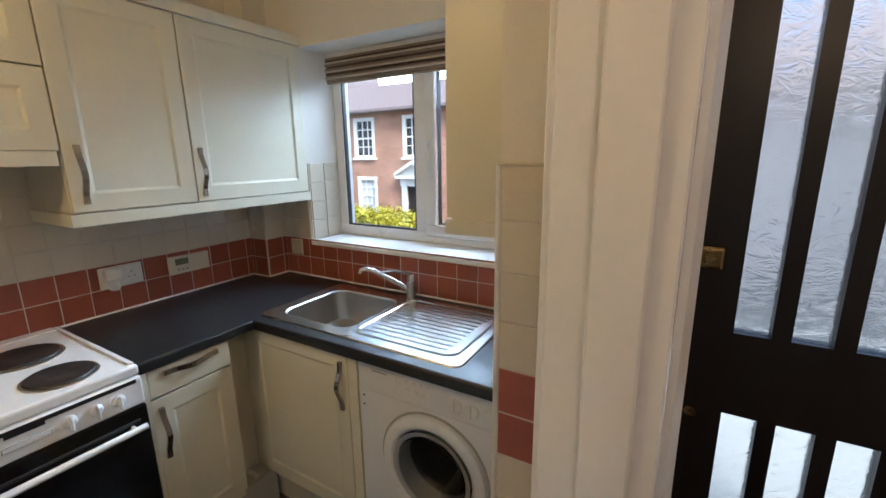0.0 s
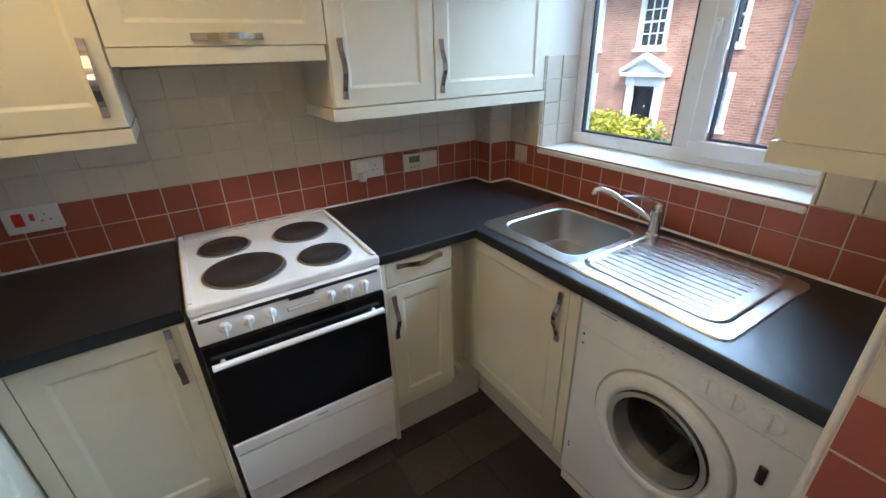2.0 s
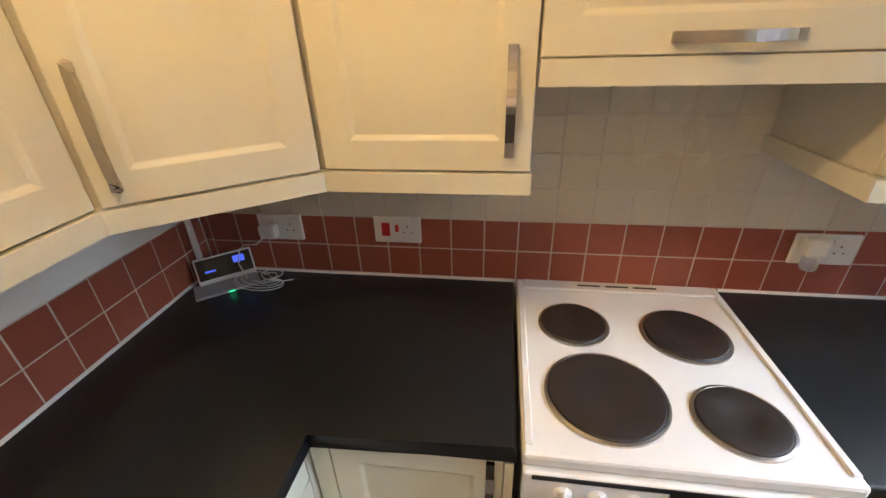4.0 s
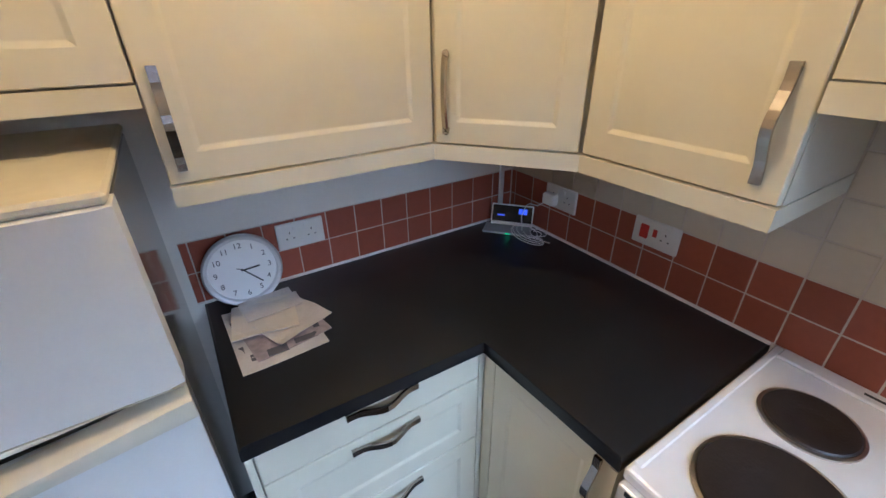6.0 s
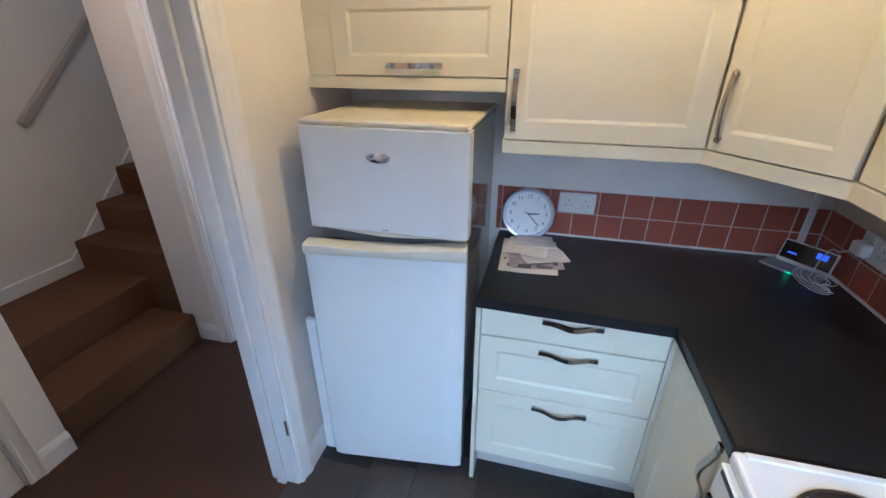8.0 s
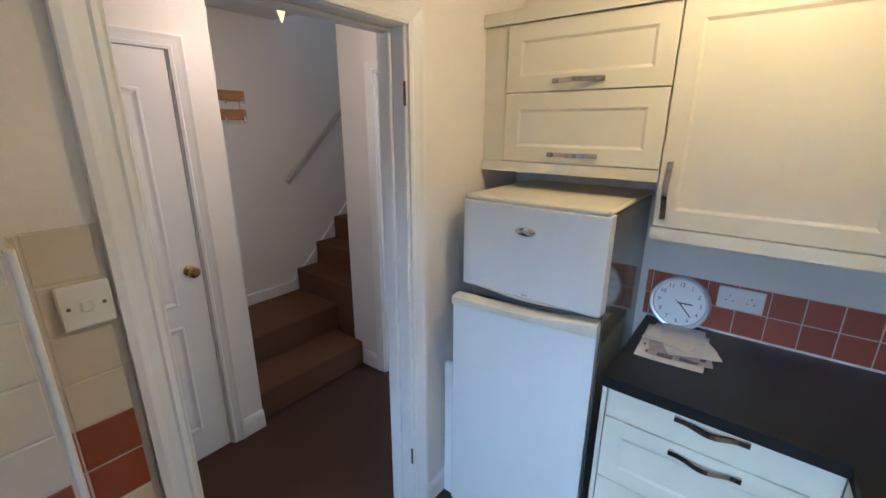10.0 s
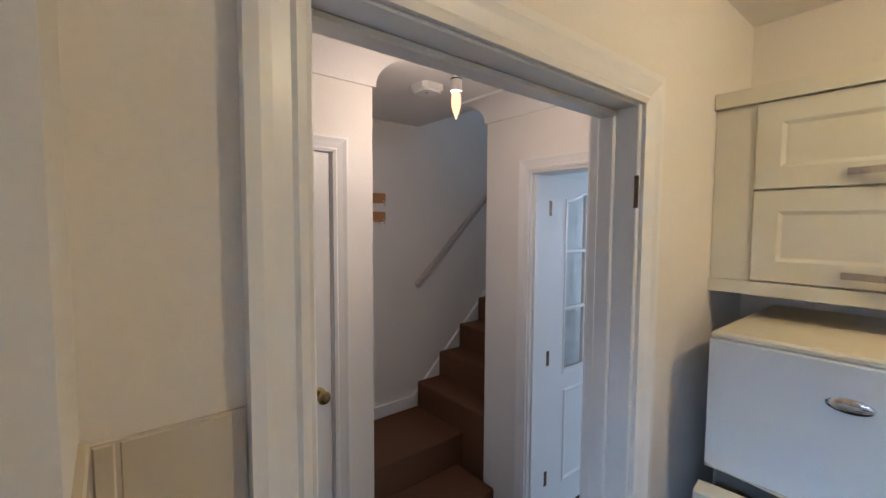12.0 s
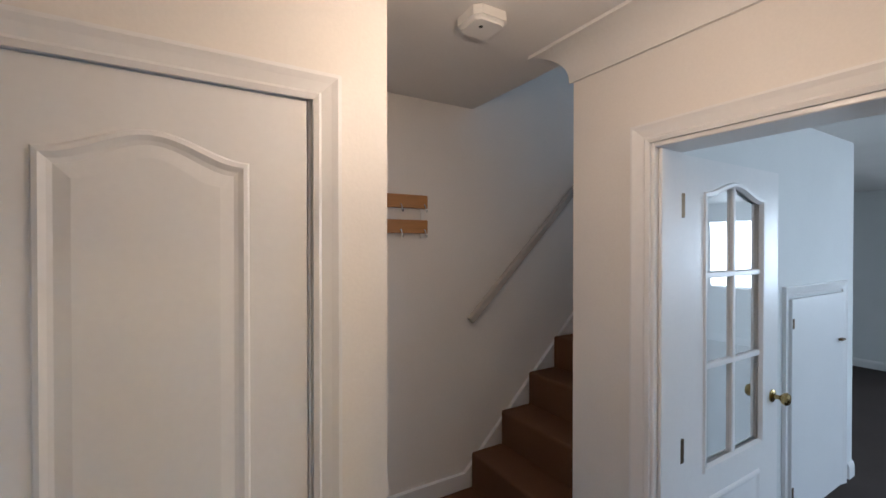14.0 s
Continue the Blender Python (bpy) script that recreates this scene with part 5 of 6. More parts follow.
# ---------- fridge freezer ----------
def fridge():
    f = thing("fridge_freezer", (-0.8, 0.57, 0), "white fridge-freezer with a yellowed door edge, freezer on top", "fridge")
    y0, y1, xf = 0.267, 0.81, -0.49
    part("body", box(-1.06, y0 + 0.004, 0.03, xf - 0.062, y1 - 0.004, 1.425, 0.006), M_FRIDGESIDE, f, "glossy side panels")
    part("top_cover", box(-1.06, y0 + 0.002, 1.4255, xf - 0.006, y1 - 0.002, 1.444, 0.006), M_YELLOWED, f, "yellowed top cover")

    ajar = Matrix.Translation((-0.487, y1, 0)) @ Matrix.Rotation(radians(7), 4, "Z") @ Matrix.Translation((0.487, -y1, 0))

    def door(name, z0, z1, dip, xf, xb=-0.551):
        """dip: how far the grip edge bows in the middle; below for the freezer, above for the fridge."""
        bm = bmesh.new()
        n = 20
        prof = [(xb, 0), (xf - 0.006, 0), (xf, 0.006), (xf, 0.5), (xf, 0.994), (xf - 0.006, 1), (xb, 1)]
        rings = []
        for i in range(n + 1):
            u = i / n
            y = y0 + (y1 - y0) * u
            bow = dip * math.sin(math.pi * u) ** 1.5
            a, b = (z0 + bow, z1) if dip > 0 else (z0, z1 + bow)
            edge = 0.008 if i in (0, n) else 0.0
            rings.append([bm.verts.new((x - edge * (x > xb + 0.01), y, a + (b - a) * v if 0 < v < 1 else (a if v == 0 else b))) for x, v in prof])
        for r, s in zip(rings, rings[1:]):
            for j in range(len(prof)):
                k = (j + 1) % len(prof)
                bm.faces.new((r[j], r[k], s[k], s[j]))
        bm.faces.new(rings[0])
        bm.faces.new(rings[-1][::-1])
        if name == "fridge_door":
            face_frame(bm, ajar)
        return part(name, bm, M_FRIDGE, f, "white pressed steel door" if dip == 0 else "", True)
    top = door("freezer_door", 1.092, 1.4245, -0.0, xf)
    xf = -0.487
    low = door("fridge_door", 0.045, 1.047, 0.0, xf)
    # the bowed grip between the two doors
    bm = bmesh.new()
    rings = []
    for i in range(21):
        u = i / 20
        y = y0 + (y1 - y0) * u
        zt = 1.056 + 0.010 * u - 0.012 * math.sin(math.pi * u) ** 2
        rings.append([bm.verts.new(v) for v in ((xf - 0.05, y, 1.0475), (xf + 0.004, y, 1.020), (xf + 0.008, y, 1.033), (xf + 0.006, y, zt - 0.004), (xf - 0.002, y, zt), (xf - 0.05, y, zt))])
    for r, s in zip(rings, rings[1:]):
        for j in range(6):
            bm.faces.new((r[j], r[(j + 1) % 6], s[(j + 1) % 6], s[j]))
    bm.faces.new(rings[0])
    bm.faces.new(rings[-1][::-1])
    part("grip_strip", face_frame(bm, ajar), M_YELLOWED, low, "yellowed plastic grip strip", True)
    # black box stands in for the shade in the gap behind the grip
    part("grip_shadow", box(xf - 0.09, y0 + 0.01, 1.03, xf - 0.066, y1 - 0.01, 1.091), M_BLACK, f, "black strip painting the shadow between the doors")
    xf = -0.49
    bm = bmesh.new()
    rings = []
    for i in range(21):
        u = i / 20
        y = y0 + 0.004 + (y1 - y0 - 0.008) * u
        zb = 1.090 - 0.018 * math.sin(math.pi * min(1, u * 1.1)) ** 2 * (0.4 + 0.6 * u)
        rings.append([bm.verts.new(v) for v in ((xf - 0.05, y, 1.0915), (xf + 0.0015, y, 1.0915), (xf + 0.0015, y, zb + 0.004), (xf - 0.003, y, zb), (xf - 0.05, y, zb))])
    for r, s in zip(rings, rings[1:]):
        for j in range(5):
            bm.faces.new((r[j], r[(j + 1) % 5], s[(j + 1) % 5], s[j]))
    bm.faces.new(rings[0])
    bm.faces.new(rings[-1][::-1])
    part("lip_strip", bm, M_YELLOWED, top, "yellowed lower lip", True)
    bm = lathe((xf, 0.530, 1.338), (1, 0, 0), [(0, 0.039), (0.003, 0.038), (0.005, 0.030), (0.0055, 0.004)], 28)
    bmesh.ops.scale(bm, vec=(1, 1, 0.42), space=Matrix.Translation((-xf, -0.530, -1.338)), verts=bm.verts)
    b = part("badge", bm, M_CHROME, top, "oval silver badge", True)
    part("badge_mark", box(xf + 0.0052, 0.510, 1.335, xf + 0.0062, 0.550, 1.341), M_GREYPL, b)
    part("small_mark", box(xf + 0.0002, 0.53, 1.100, xf + 0.0012, 0.55, 1.105), M_GREYPL, top)
    for x in (-1.0, -0.62):
        for y in (y0 + 0.05, y1 - 0.05):
            part("foot", cyl((x, y, 0), (x, y, 0.032), 0.02, n=12), M_BLACK, f)


fridge()


# ---------- stairs ----------
def stairs():
    st = thing("staircase", (-1.6, -1.45, 0), "carpeted winding staircase with brown carpet", "stairs", "", "structure")
    r = 0.185
    part("tread", box(-0.99, -1.27, 0.0, -0.205, -0.95, r, 0.012, seg=2), M_CARPET, st, "brown carpeted step")
    part("landing", box(-1.06, YB + 0.022, 0.0, -0.205, -1.275, 2 * r, 0.012, seg=2), M_CARPET, st, "brown carpeted winder")
    for i in range(11):
        x = -1.035 - 0.203 * i
        part("tread", box(x - 0.30, YB + 0.022, max(0, (i - 1) * r), x, -1.062, (i + 3) * r, 0.014, seg=2), M_CARPET, st, "brown carpeted step")
    # sloping string and flat skirting on the back wall
    bm = bmesh.new()
    z = 2 * r
    top = [(-0.19, z + 0.075), (-1.0, z + 0.075), (-3.4, z + 0.075 + 2.40 * 0.95), (-3.4, 1.2), (-1.2, 0.0), (-0.205, 0.0)]
    a = [bm.verts.new((x, YB + 0.001, zz)) for x, zz in top]
    b = [bm.verts.new((x, YB + 0.021, zz)) for x, zz in top]
    n = len(top)
    bm.faces.new(a)
    bm.faces.new(b[::-1])
    for i in range(n):
        bm.faces.new((a[i], a[(i + 1) % n], b[(i + 1) % n], b[i]))
    part("wall_string", bm, M_GLOSS, st, "white gloss wall string")
    h = thing("handrail", (-1.9, YB + 0.05, 1.3), "painted timber handrail fixed along the stair wall, darkened for its shade", "handrail")
    d = Vector((-1, 0, 0.955)).normalized()
    p0 = Vector((-1.022, YB + 0.052, 1.262))
    pts = [p0 + d * k for k in (0, 0.4, 0.9, 1.6, 2.4)]
    bm = bmesh.new()
    up = Vector((0.955, 0, 1)).normalized()
    rings = [[bm.verts.new(p + Vector((0, a, 0)) + up * b) for a, b in ((-0.028, -0.020), (-0.004, -0.020), (0.002, -0.014), (0.002, 0.014), (-0.004, 0.020), (-0.028, 0.020))] for p in pts]
    for q, s in zip(rings, rings[1:]):
        for i in range(6):
            bm.faces.new((q[i], q[(i + 1) % 6], s[(i + 1) % 6], s[i]))
    bm.faces.new(rings[0])
    bm.faces.new(rings[-1][::-1])
    part("rail", bm, M_RAIL, h)
    for k in (0.3, 1.3, 2.2):
        c = p0 + d * k
        part("bracket", box(c.x - 0.02, YB + 0.001, c.z - 0.03, c.x + 0.02, YB + 0.0235, c.z + 0.01), M_HALL, h)


stairs()

hk = thing("coat_rack", (-0.55, YB + 0.02, 1.72), "two-board oak coat rack with small metal hooks", "coat rack")
for z in (1.845, 1.722):
    bd = part("board", box(-0.769, YB + 0.012, z, -0.30, YB + 0.030, z + 0.066, 0.003), M_OAK, hk, "oak board")
    for i in range(4):
        x = -0.75 + i * 0.13
        part("hook", sweep([(x, YB + 0.030, z + 0.02), (x, YB + 0.042, z + 0.005), (x, YB + 0.044, z - 0.012), (x, YB + 0.054, z - 0.018), (x, YB + 0.058, z - 0.008)], 0.003, 8), M_STEEL, bd, "bent metal hook", True)
part("side_batten", box(-0.757, YB + 0.001, 1.70, -0.737, YB + 0.0115, 1.915), M_PLASTIC, hk)
part("side_batten", box(-0.40, YB + 0.001, 1.70, -0.38, YB + 0.0115, 1.915), M_PLASTIC, hk)

# smoke alarm and pendant bulb on the hall ceiling
sm = thing("smoke_alarm", (-0.57, -1.045, CEIL), "white square smoke alarm on the hall ceiling", "smoke alarm")
bm = prism([(-0.635, -1.09), (-0.615, -1.11), (-0.525, -1.11), (-0.505, -1.09), (-0.505, -1.0), (-0.525, -0.98), (-0.615, -0.98), (-0.635, -1.0)], CEIL - 0.042, CEIL - 0.001)
bmesh.ops.bevel(bm, geom=[e for e in bm.edges if all(v.co.z < CEIL - 0.04 for v in e.verts)], offset=0.012, segments=3, affect="EDGES")
part("body", bm, M_PLASTIC, sm, "", True)
part("test_button", lathe((-0.555, -1.03, CEIL - 0.042), (0, 0, -1), [(0, 0.007), (0.002, 0.006), (0.0025, 0.002)], 14), M_BLACK, sm)
pl = thing("pendant_lamp", (HALL_BULB[0], HALL_BULB[1], CEIL), "bare lit candle bulb hanging on a flex", "lamp")
hx, hy = HALL_BULB[0], HALL_BULB[1]
part("ceiling_rose", lathe((hx, hy, CEIL - 0.001), (0, 0, -1), [(0, 0.04), (0.012, 0.038), (0.022, 0.015), (0.026, 0.006)]), M_BULBWHITE, pl, "", True)
part("flex", cyl((hx, hy, CEIL - 0.02), (hx, hy, 2.222), 0.003, n=8), M_GREYPL, pl)
part("lamp_holder", lathe((hx, hy, 2.228), (0, 0, -1), [(0, 0.008), (0.006, 0.014), (0.012, 0.019), (0.014, 0.0195), (0.055, 0.0195), (0.058, 0.012)]), M_BULBWHITE, pl, "white lamp holder", True)
part("holder_ring", lathe((hx, hy, 2.216), (0, 0, -1), [(0, 0.0205), (0.004, 0.0205)]), M_BLACK, pl)
g = part("bulb", lathe((hx, hy, 2.172), (0, 0, -1), [(0, 0.012), (0.01, 0.0155), (0.03, 0.0175), (0.05, 0.0165), (0.07, 0.011), (0.088, 0.004), (0.096, 0.001)], 20), M_BULB, pl, "glowing candle bulb", True)
g.visible_shadow = False
kl = thing("ceiling_light", (KITCHEN_LAMP[0], KITCHEN_LAMP[1], CEIL), "plain kitchen ceiling lamp holder with a warm bulb", "lamp")
part("ceiling_rose", lathe((KITCHEN_LAMP[0], KITCHEN_LAMP[1], CEIL - 0.001), (0, 0, -1), [(0, 0.05), (0.012, 0.048), (0.03, 0.02), (0.035, 0.018)]), M_BULBWHITE, kl, "", True)
g = part("bulb", lathe((KITCHEN_LAMP[0], KITCHEN_LAMP[1], CEIL - 0.036), (0, 0, -1), [(0, 0.014), (0.02, 0.022), (0.06, 0.032), (0.09, 0.03), (0.115, 0.015), (0.12, 0.002)], 20), M_BULB, kl, "", True)
g.visible_shadow = False


# ---------- sockets and switches ----------
def plate(name, kind, plane, a0, a1, z0, z1, label, category, sockets=0, material=M_PLASTIC):
    m = front(kind, plane)
    mid = m @ Vector(((a0 + a1) / 2, 0, z0))
    s = thing(name, mid, label, category, "wall plates")
    part("plate", face_frame(box(a0, 0.001, z0, a1, 0.012, z1, 0.003), m), material, s)
    for i in range(sockets):
        ca = a0 + (a1 - a0) * (0.27 + 0.46 * i if sockets == 2 else 0.72)
        cz = z0 + (z1 - z0) * 0.45
        for da, dz, w, h in ((0, 0.016, 0.003, 0.007), (-0.011, -0.004, 0.006, 0.003), (0.011, -0.004, 0.006, 0.003)):
            part("socket_hole", face_frame(box(ca + da - w / 2, 0.0121, cz + dz - h / 2, ca + da + w / 2, 0.0127, cz + dz + h / 2), m), M_BLACK, s)
        part("rocker", face_frame(box(ca - 0.006 + 0.028 * (1 if i else -1) * (sockets == 2) * -0.6, 0.0121, z1 - 0.026, ca + 0.006 + 0.028 * (1 if i else -1) * (sockets == 2) * -0.6, 0.016, z1 - 0.010, 0.001), m), M_PLASTIC, s)
    return s, m


TS = YN - 0.0075
TW = XW + 0.0075
s, m = plate("double_socket", "S", TS, 0.690, 0.848, 1.008, 1.098, "white double socket on the tiles with a plug-in air freshener", "socket", 2)
af = thing("air_freshener", m @ Vector((0.728, 0.03, 0.99)), "translucent plug-in air freshener in the socket", "air freshener")
part("housing", face_frame(box(0.700, 0.0125, 1.045, 0.758, 0.050, 1.098, 0.010, seg=2), m), M_PLASTIC, af)
part("bottle", lathe(m @ Vector((0.730, 0.032, 1.046)), (0, 0, -1), [(0, 0.014), (0.008, 0.020), (0.035, 0.020), (0.042, 0.016)]), glass("frosted_bottle", 0.3), af, "clear refill bottle", True)
s, m = plate("heating_timer", "S", TS, 0.955, 1.145, 1.002, 1.088, "cream central-heating timer with a small display", "timer", 0, M_CARC)
part("display", face_frame(box(0.985, 0.0121, 1.045, 1.045, 0.0135, 1.075, 0.0005), m), M_LCD, s, "grey-green display")
for i in range(3):
    part("button", face_frame(box(0.990 + i * 0.02, 0.0121, 1.018, 1.002 + i * 0.02, 0.015, 1.028, 0.001), m), M_GREYPL, s)
s, m = plate("cooker_switch", "S", TS, -0.481, -0.335, 1.028, 1.114, "white cooker switch with red rocker and a socket", "switch", 1)
part("rocker", face_frame(box(-0.455, 0.0121, 1.053, -0.429, 0.020, 1.096, 0.002), m), M_REDPL, s, "large red rocker")
part("rocker", face_frame(box(-0.414, 0.0121, 1.066, -0.402, 0.017, 1.090, 0.001), m), M_REDPL, s, "small red rocker")
s, m = plate("double_socket", "S", TS, -0.862, -0.716, 1.024, 1.111, "white double socket on the tiles with a white plug", "socket", 2)
cg = thing("charger_plug", m @ Vector((-0.817, 0.03, 1.042)), "white charger plug with its lead", "plug")
part("body", face_frame(box(-0.848, 0.0125, 1.038, -0.792, 0.048, 1.084, 0.010, seg=2), m), M_PLASTIC, cg)
s, m = plate("double_socket", "E", TW, 1.090, 1.238, 1.012, 1.098, "white double socket on the red tiles by the clock", "socket", 2)
s, m = plate("blank_plate", "W", XE - 0.0075, 1.79, 1.875, 1.015, 1.098, "cream blanking plate on the tiles by the corner", "plate", 0, M_BEIGE)
s, m = plate("light_switch", "N", YSE + 0.0075, 0.590, 0.672, 1.318, 1.404, "white single light switch with two screws by the kitchen door", "switch")
part("rocker", face_frame(box(0.622, 0.0121, 1.350, 0.640, 0.017, 1.372, 0.002), m), M_PLASTIC, s)
for a in (0.604, 0.658):
    part("screw", face_frame(cyl((a, 0.012, 1.361), (a, 0.0132, 1.361), 0.0035, n=10), m), M_DARKBRASS, s)


# ---------- things on the worktop ----------
def clock():
    c = thing("wall_clock", (-1.008, 0.972, WT), "round white clock with a silver rim leaning on the tiles", "clock", "", "", 1e-6)
    R = 0.109
    lean = Matrix.Rotation(radians(-8), 4, "Y")
    tilt = Matrix.Translation((-0.005, 0, R + 0.001)) @ lean

    def put(name, bm, material, parent, label="", smooth=False):
        return part(name, face_frame(bm, tilt), material, parent, label, smooth)
    put("rim", lathe((0, 0, 0), (1, 0, 0), [(-0.02, R - 0.012), (0.0, R), (0.014, R), (0.020, R - 0.005), (0.018, R - 0.014), (0.006, R - 0.017), (0.004, 0.01)], 48), M_SILVER, c, "silver plastic rim", True)
    put("dial", lathe((0.0041, 0, 0), (1, 0, 0), [(0, R - 0.0165), (0.002, R - 0.0165), (0.002, 0.002)], 48), M_CLOCKFACE, c, "white dial")
    for k in range(1, 13):
        a = radians(90 - 30 * k)
        cu = bpy.data.curves.new("numeral", "FONT")
        cu.body, cu.size, cu.align_x, cu.align_y, cu.extrude = str(k), 0.023, "CENTER", "CENTER", 0.0003
        ob = bpy.data.objects.new("tmp", cu)
        me = ob.to_mesh()
        bm = bmesh.new()
        bm.from_mesh(me)
        ob.to_mesh_clear()
        bpy.data.objects.remove(ob)
        bmesh.ops.transform(bm, matrix=Matrix(((0, 0, 1, 0.0068), (1, 0, 0, math.cos(a) * R * 0.68), (0, 1, 0, math.sin(a) * R * 0.68), (0, 0, 0, 1))), verts=bm.verts)
        put("numeral", bm, M_INK, c, "dark numeral")
    for ang, ln, w in ((3, 0.046, 0.005), (-47, 0.066, 0.004), (150, 0.02, 0.002)):
        a = radians(ang)
        bm = box(-0.006, -w / 2, 0, ln, w / 2, 0.0012)
        bmesh.ops.transform(bm, matrix=Matrix(((0, 0, 1, 0.0078), (math.cos(a), -math.sin(a), 0, 0), (math.sin(a), math.cos(a), 0, 0), (0, 0, 0, 1))), verts=bm.verts)
        put("hand", bm, M_BLACK, c, "dark clock hand")


clock()


def sheet(name, cx, cy, z, w, d, ang, material, label, curl=0.002, thick=0.0015):
    """A limp sheet of paper with a slight curl."""
    bm = bmesh.new()
    n = 6
    R = Matrix.Rotation(radians(ang), 3, "Z")
    g = {}
    for side, dz in ((0, 0), (1, thick)):
        for i in range(n + 1):
            for j in range(n + 1):
                u, v = i / n - 0.5, j / n - 0.5
                lift = curl * (abs(u * 2) ** 3 + abs(v * 2) ** 3) * (0.6 + 0.4 * math.sin(7 * u + 5 * v + ang))
                g[side, i, j] = bm.verts.new(Vector((cx, cy, z + dz + max(lift, 0))) + R @ Vector((u * w, v * d, 0)))
    for side in (0, 1):
        for i in range(n):
            for j in range(n):
                bm.faces.new((g[side, i, j], g[side, i + 1, j], g[side, i + 1, j + 1], g[side, i, j + 1]))
    for i in range(n):
        for p, q in (((i, 0), (i + 1, 0)), ((i, n), (i + 1, n)), ((0, i), (0, i + 1)), ((n, i), (n, i + 1))):
            bm.faces.new((g[(0, *p)], g[(0, *q)], g[(1, *q)], g[(1, *p)]))
    return bm


pp = thing("newspaper", (-0.83, 0.995, WT), "folded newspaper lying on the black worktop", "newspaper", "post and papers")
part("sheet", sheet("newspaper", -0.83, 0.995, WT + 0.0005, 0.29, 0.215, 2, M_PAPER, ""), M_PAPER, pp)
for x, y, w, d in ((-0.700, 0.955, 0.014, 0.05), (-0.699, 1.015, 0.012, 0.035), (-0.715, 0.985, 0.010, 0.09), (-0.74, 0.925, 0.05, 0.012), (-0.86, 0.922, 0.06, 0.010)):
    part("print_block", box(x - 0.03 - w / 2, y - 0.02 - d / 2, WT + 0.0022, x - 0.03 + w / 2, y - 0.02 + d / 2, WT + 0.0032), M_INK, pp, "dark printed picture")
pp = solid("leaflet", sheet("leaflet", -0.805, 1.02, WT + 0.004, 0.17, 0.20, 8, M_PINKINK, ""), M_PINKINK, "colour printed leaflet among the papers", "paper", "post and papers")
for x, y, w, d in ((-0.728, 0.985, 0.03, 0.05), (-0.738, 1.06, 0.022, 0.06), (-0.79, 1.098, 0.05, 0.016)):
    solid("photo_print", box(x - w / 2, y - d / 2, WT + 0.0062, x + w / 2, y + d / 2, WT + 0.0070), M_INK, "dark printed photograph on the leaflet", "paper", "post and papers")
pp = solid("letter", sheet("letter", -0.83, 1.045, WT + 0.0085, 0.15, 0.17, 24, M_PAPER, "", 0.009), M_PAPER, "white letter lying askew on the newspaper", "paper", "post and papers")
pp = solid("envelope", sheet("envelope", -0.875, 0.985, WT + 0.013, 0.16, 0.17, -8, M_ENVELOPE, "", 0.008, 0.004), M_ENVELOPE, "thick buff envelope on top of the papers", "envelope", "post and papers")
pp = solid("envelope", sheet("envelope", -0.925, 1.01, WT + 0.019, 0.11, 0.15, 5, M_PAPER, "", 0.003, 0.003), M_PAPER, "white envelope leaning below the clock", "envelope", "post and papers")


def tablet():
    t = thing("smart_display", (-0.965, 1.975, WT), "small glass-backed screen lit blue in a charging dock", "display", "", "", 40)
    # in its own frame x runs along the screen, -y faces the room
    part("base", box(-0.105, -0.075, 0.0, 0.085, 0.012, 0.010, 0.004, seg=2), M_GREYPL, t, "flat grey dock")
    bm = box(-0.085, -0.005, 0.0, 0.085, 0.005, 0.085, 0.003)
    bmesh.ops.transform(bm, matrix=Matrix.Translation((0, 0, 0.0105)) @ Matrix.Rotation(radians(-18), 4, "X"), verts=bm.verts)
    body = part("body", bm, M_PLASTIC, t, "white plastic frame")
    for nm, x0, x1, z0, z1, mm, off in (("screen", -0.080, 0.080, 0.014, 0.080, M_SCREEN, 0.0056), ("lit_area", 0.026, 0.060, 0.048, 0.070, M_SCREENBLUE, 0.0064), ("lit_text", -0.06, -0.03, 0.036, 0.042, M_SCREENBLUE, 0.0064)):
        bm = box(x0, -off, z0, x1, -off + 0.0006, z1)
        bmesh.ops.transform(bm, matrix=Matrix.Translation((0, 0, 0.0105)) @ Matrix.Rotation(radians(-18), 4, "X"), verts=bm.verts)
        part(nm, bm, mm, body)
    part("led", box(-0.012, -0.0755, 0.003, 0.006, -0.074, 0.007), M_LED, t, "green indicator light")


tablet()
random.seed(7)
for i in range(5):
    x, y = -0.86 + 0.012 * i, 1.955 + 0.003 * i
    pts = []
    for k in range(25):
        u = k / 24
        a = u * 2 * math.pi * (1.3 + 0.2 * i) + i * 1.3
        rad = 0.035 + 0.03 * math.sin(3 * u + i)
        pts.append((x + rad * math.cos(a) * 1.2 + 0.03 * u, y + rad * 0.8 * math.sin(a), WT + 0.006 + 0.012 * (1 + math.sin(5 * u + i)) + 0.004 * i))
    solid("cable", sweep(pts, 0.0017, 6), M_PLASTIC, "tangled thin white charging cable on the worktop", "cable", "charging cables", smooth=True)
solid("cable", sweep([(-0.83, YN - 0.05, 1.05), (-0.85, YN - 0.07, 1.03), (-0.90, YN - 0.06, 1.02), (-0.93, YN - 0.05, 1.00), (-0.94, YN - 0.06, 0.95), (-0.90, YN - 0.09, 0.912)], 0.002, 6), M_PLASTIC, "thin white lead hanging from the charger plug", "cable", "charging cables", smooth=True)
solid("trim_board", box(-0.50, YS + 0.019, 0.0, -0.478, YS + 0.06, 0.70, 0.002), M_GLOSS, "narrow white board standing between wall and fridge", "board")

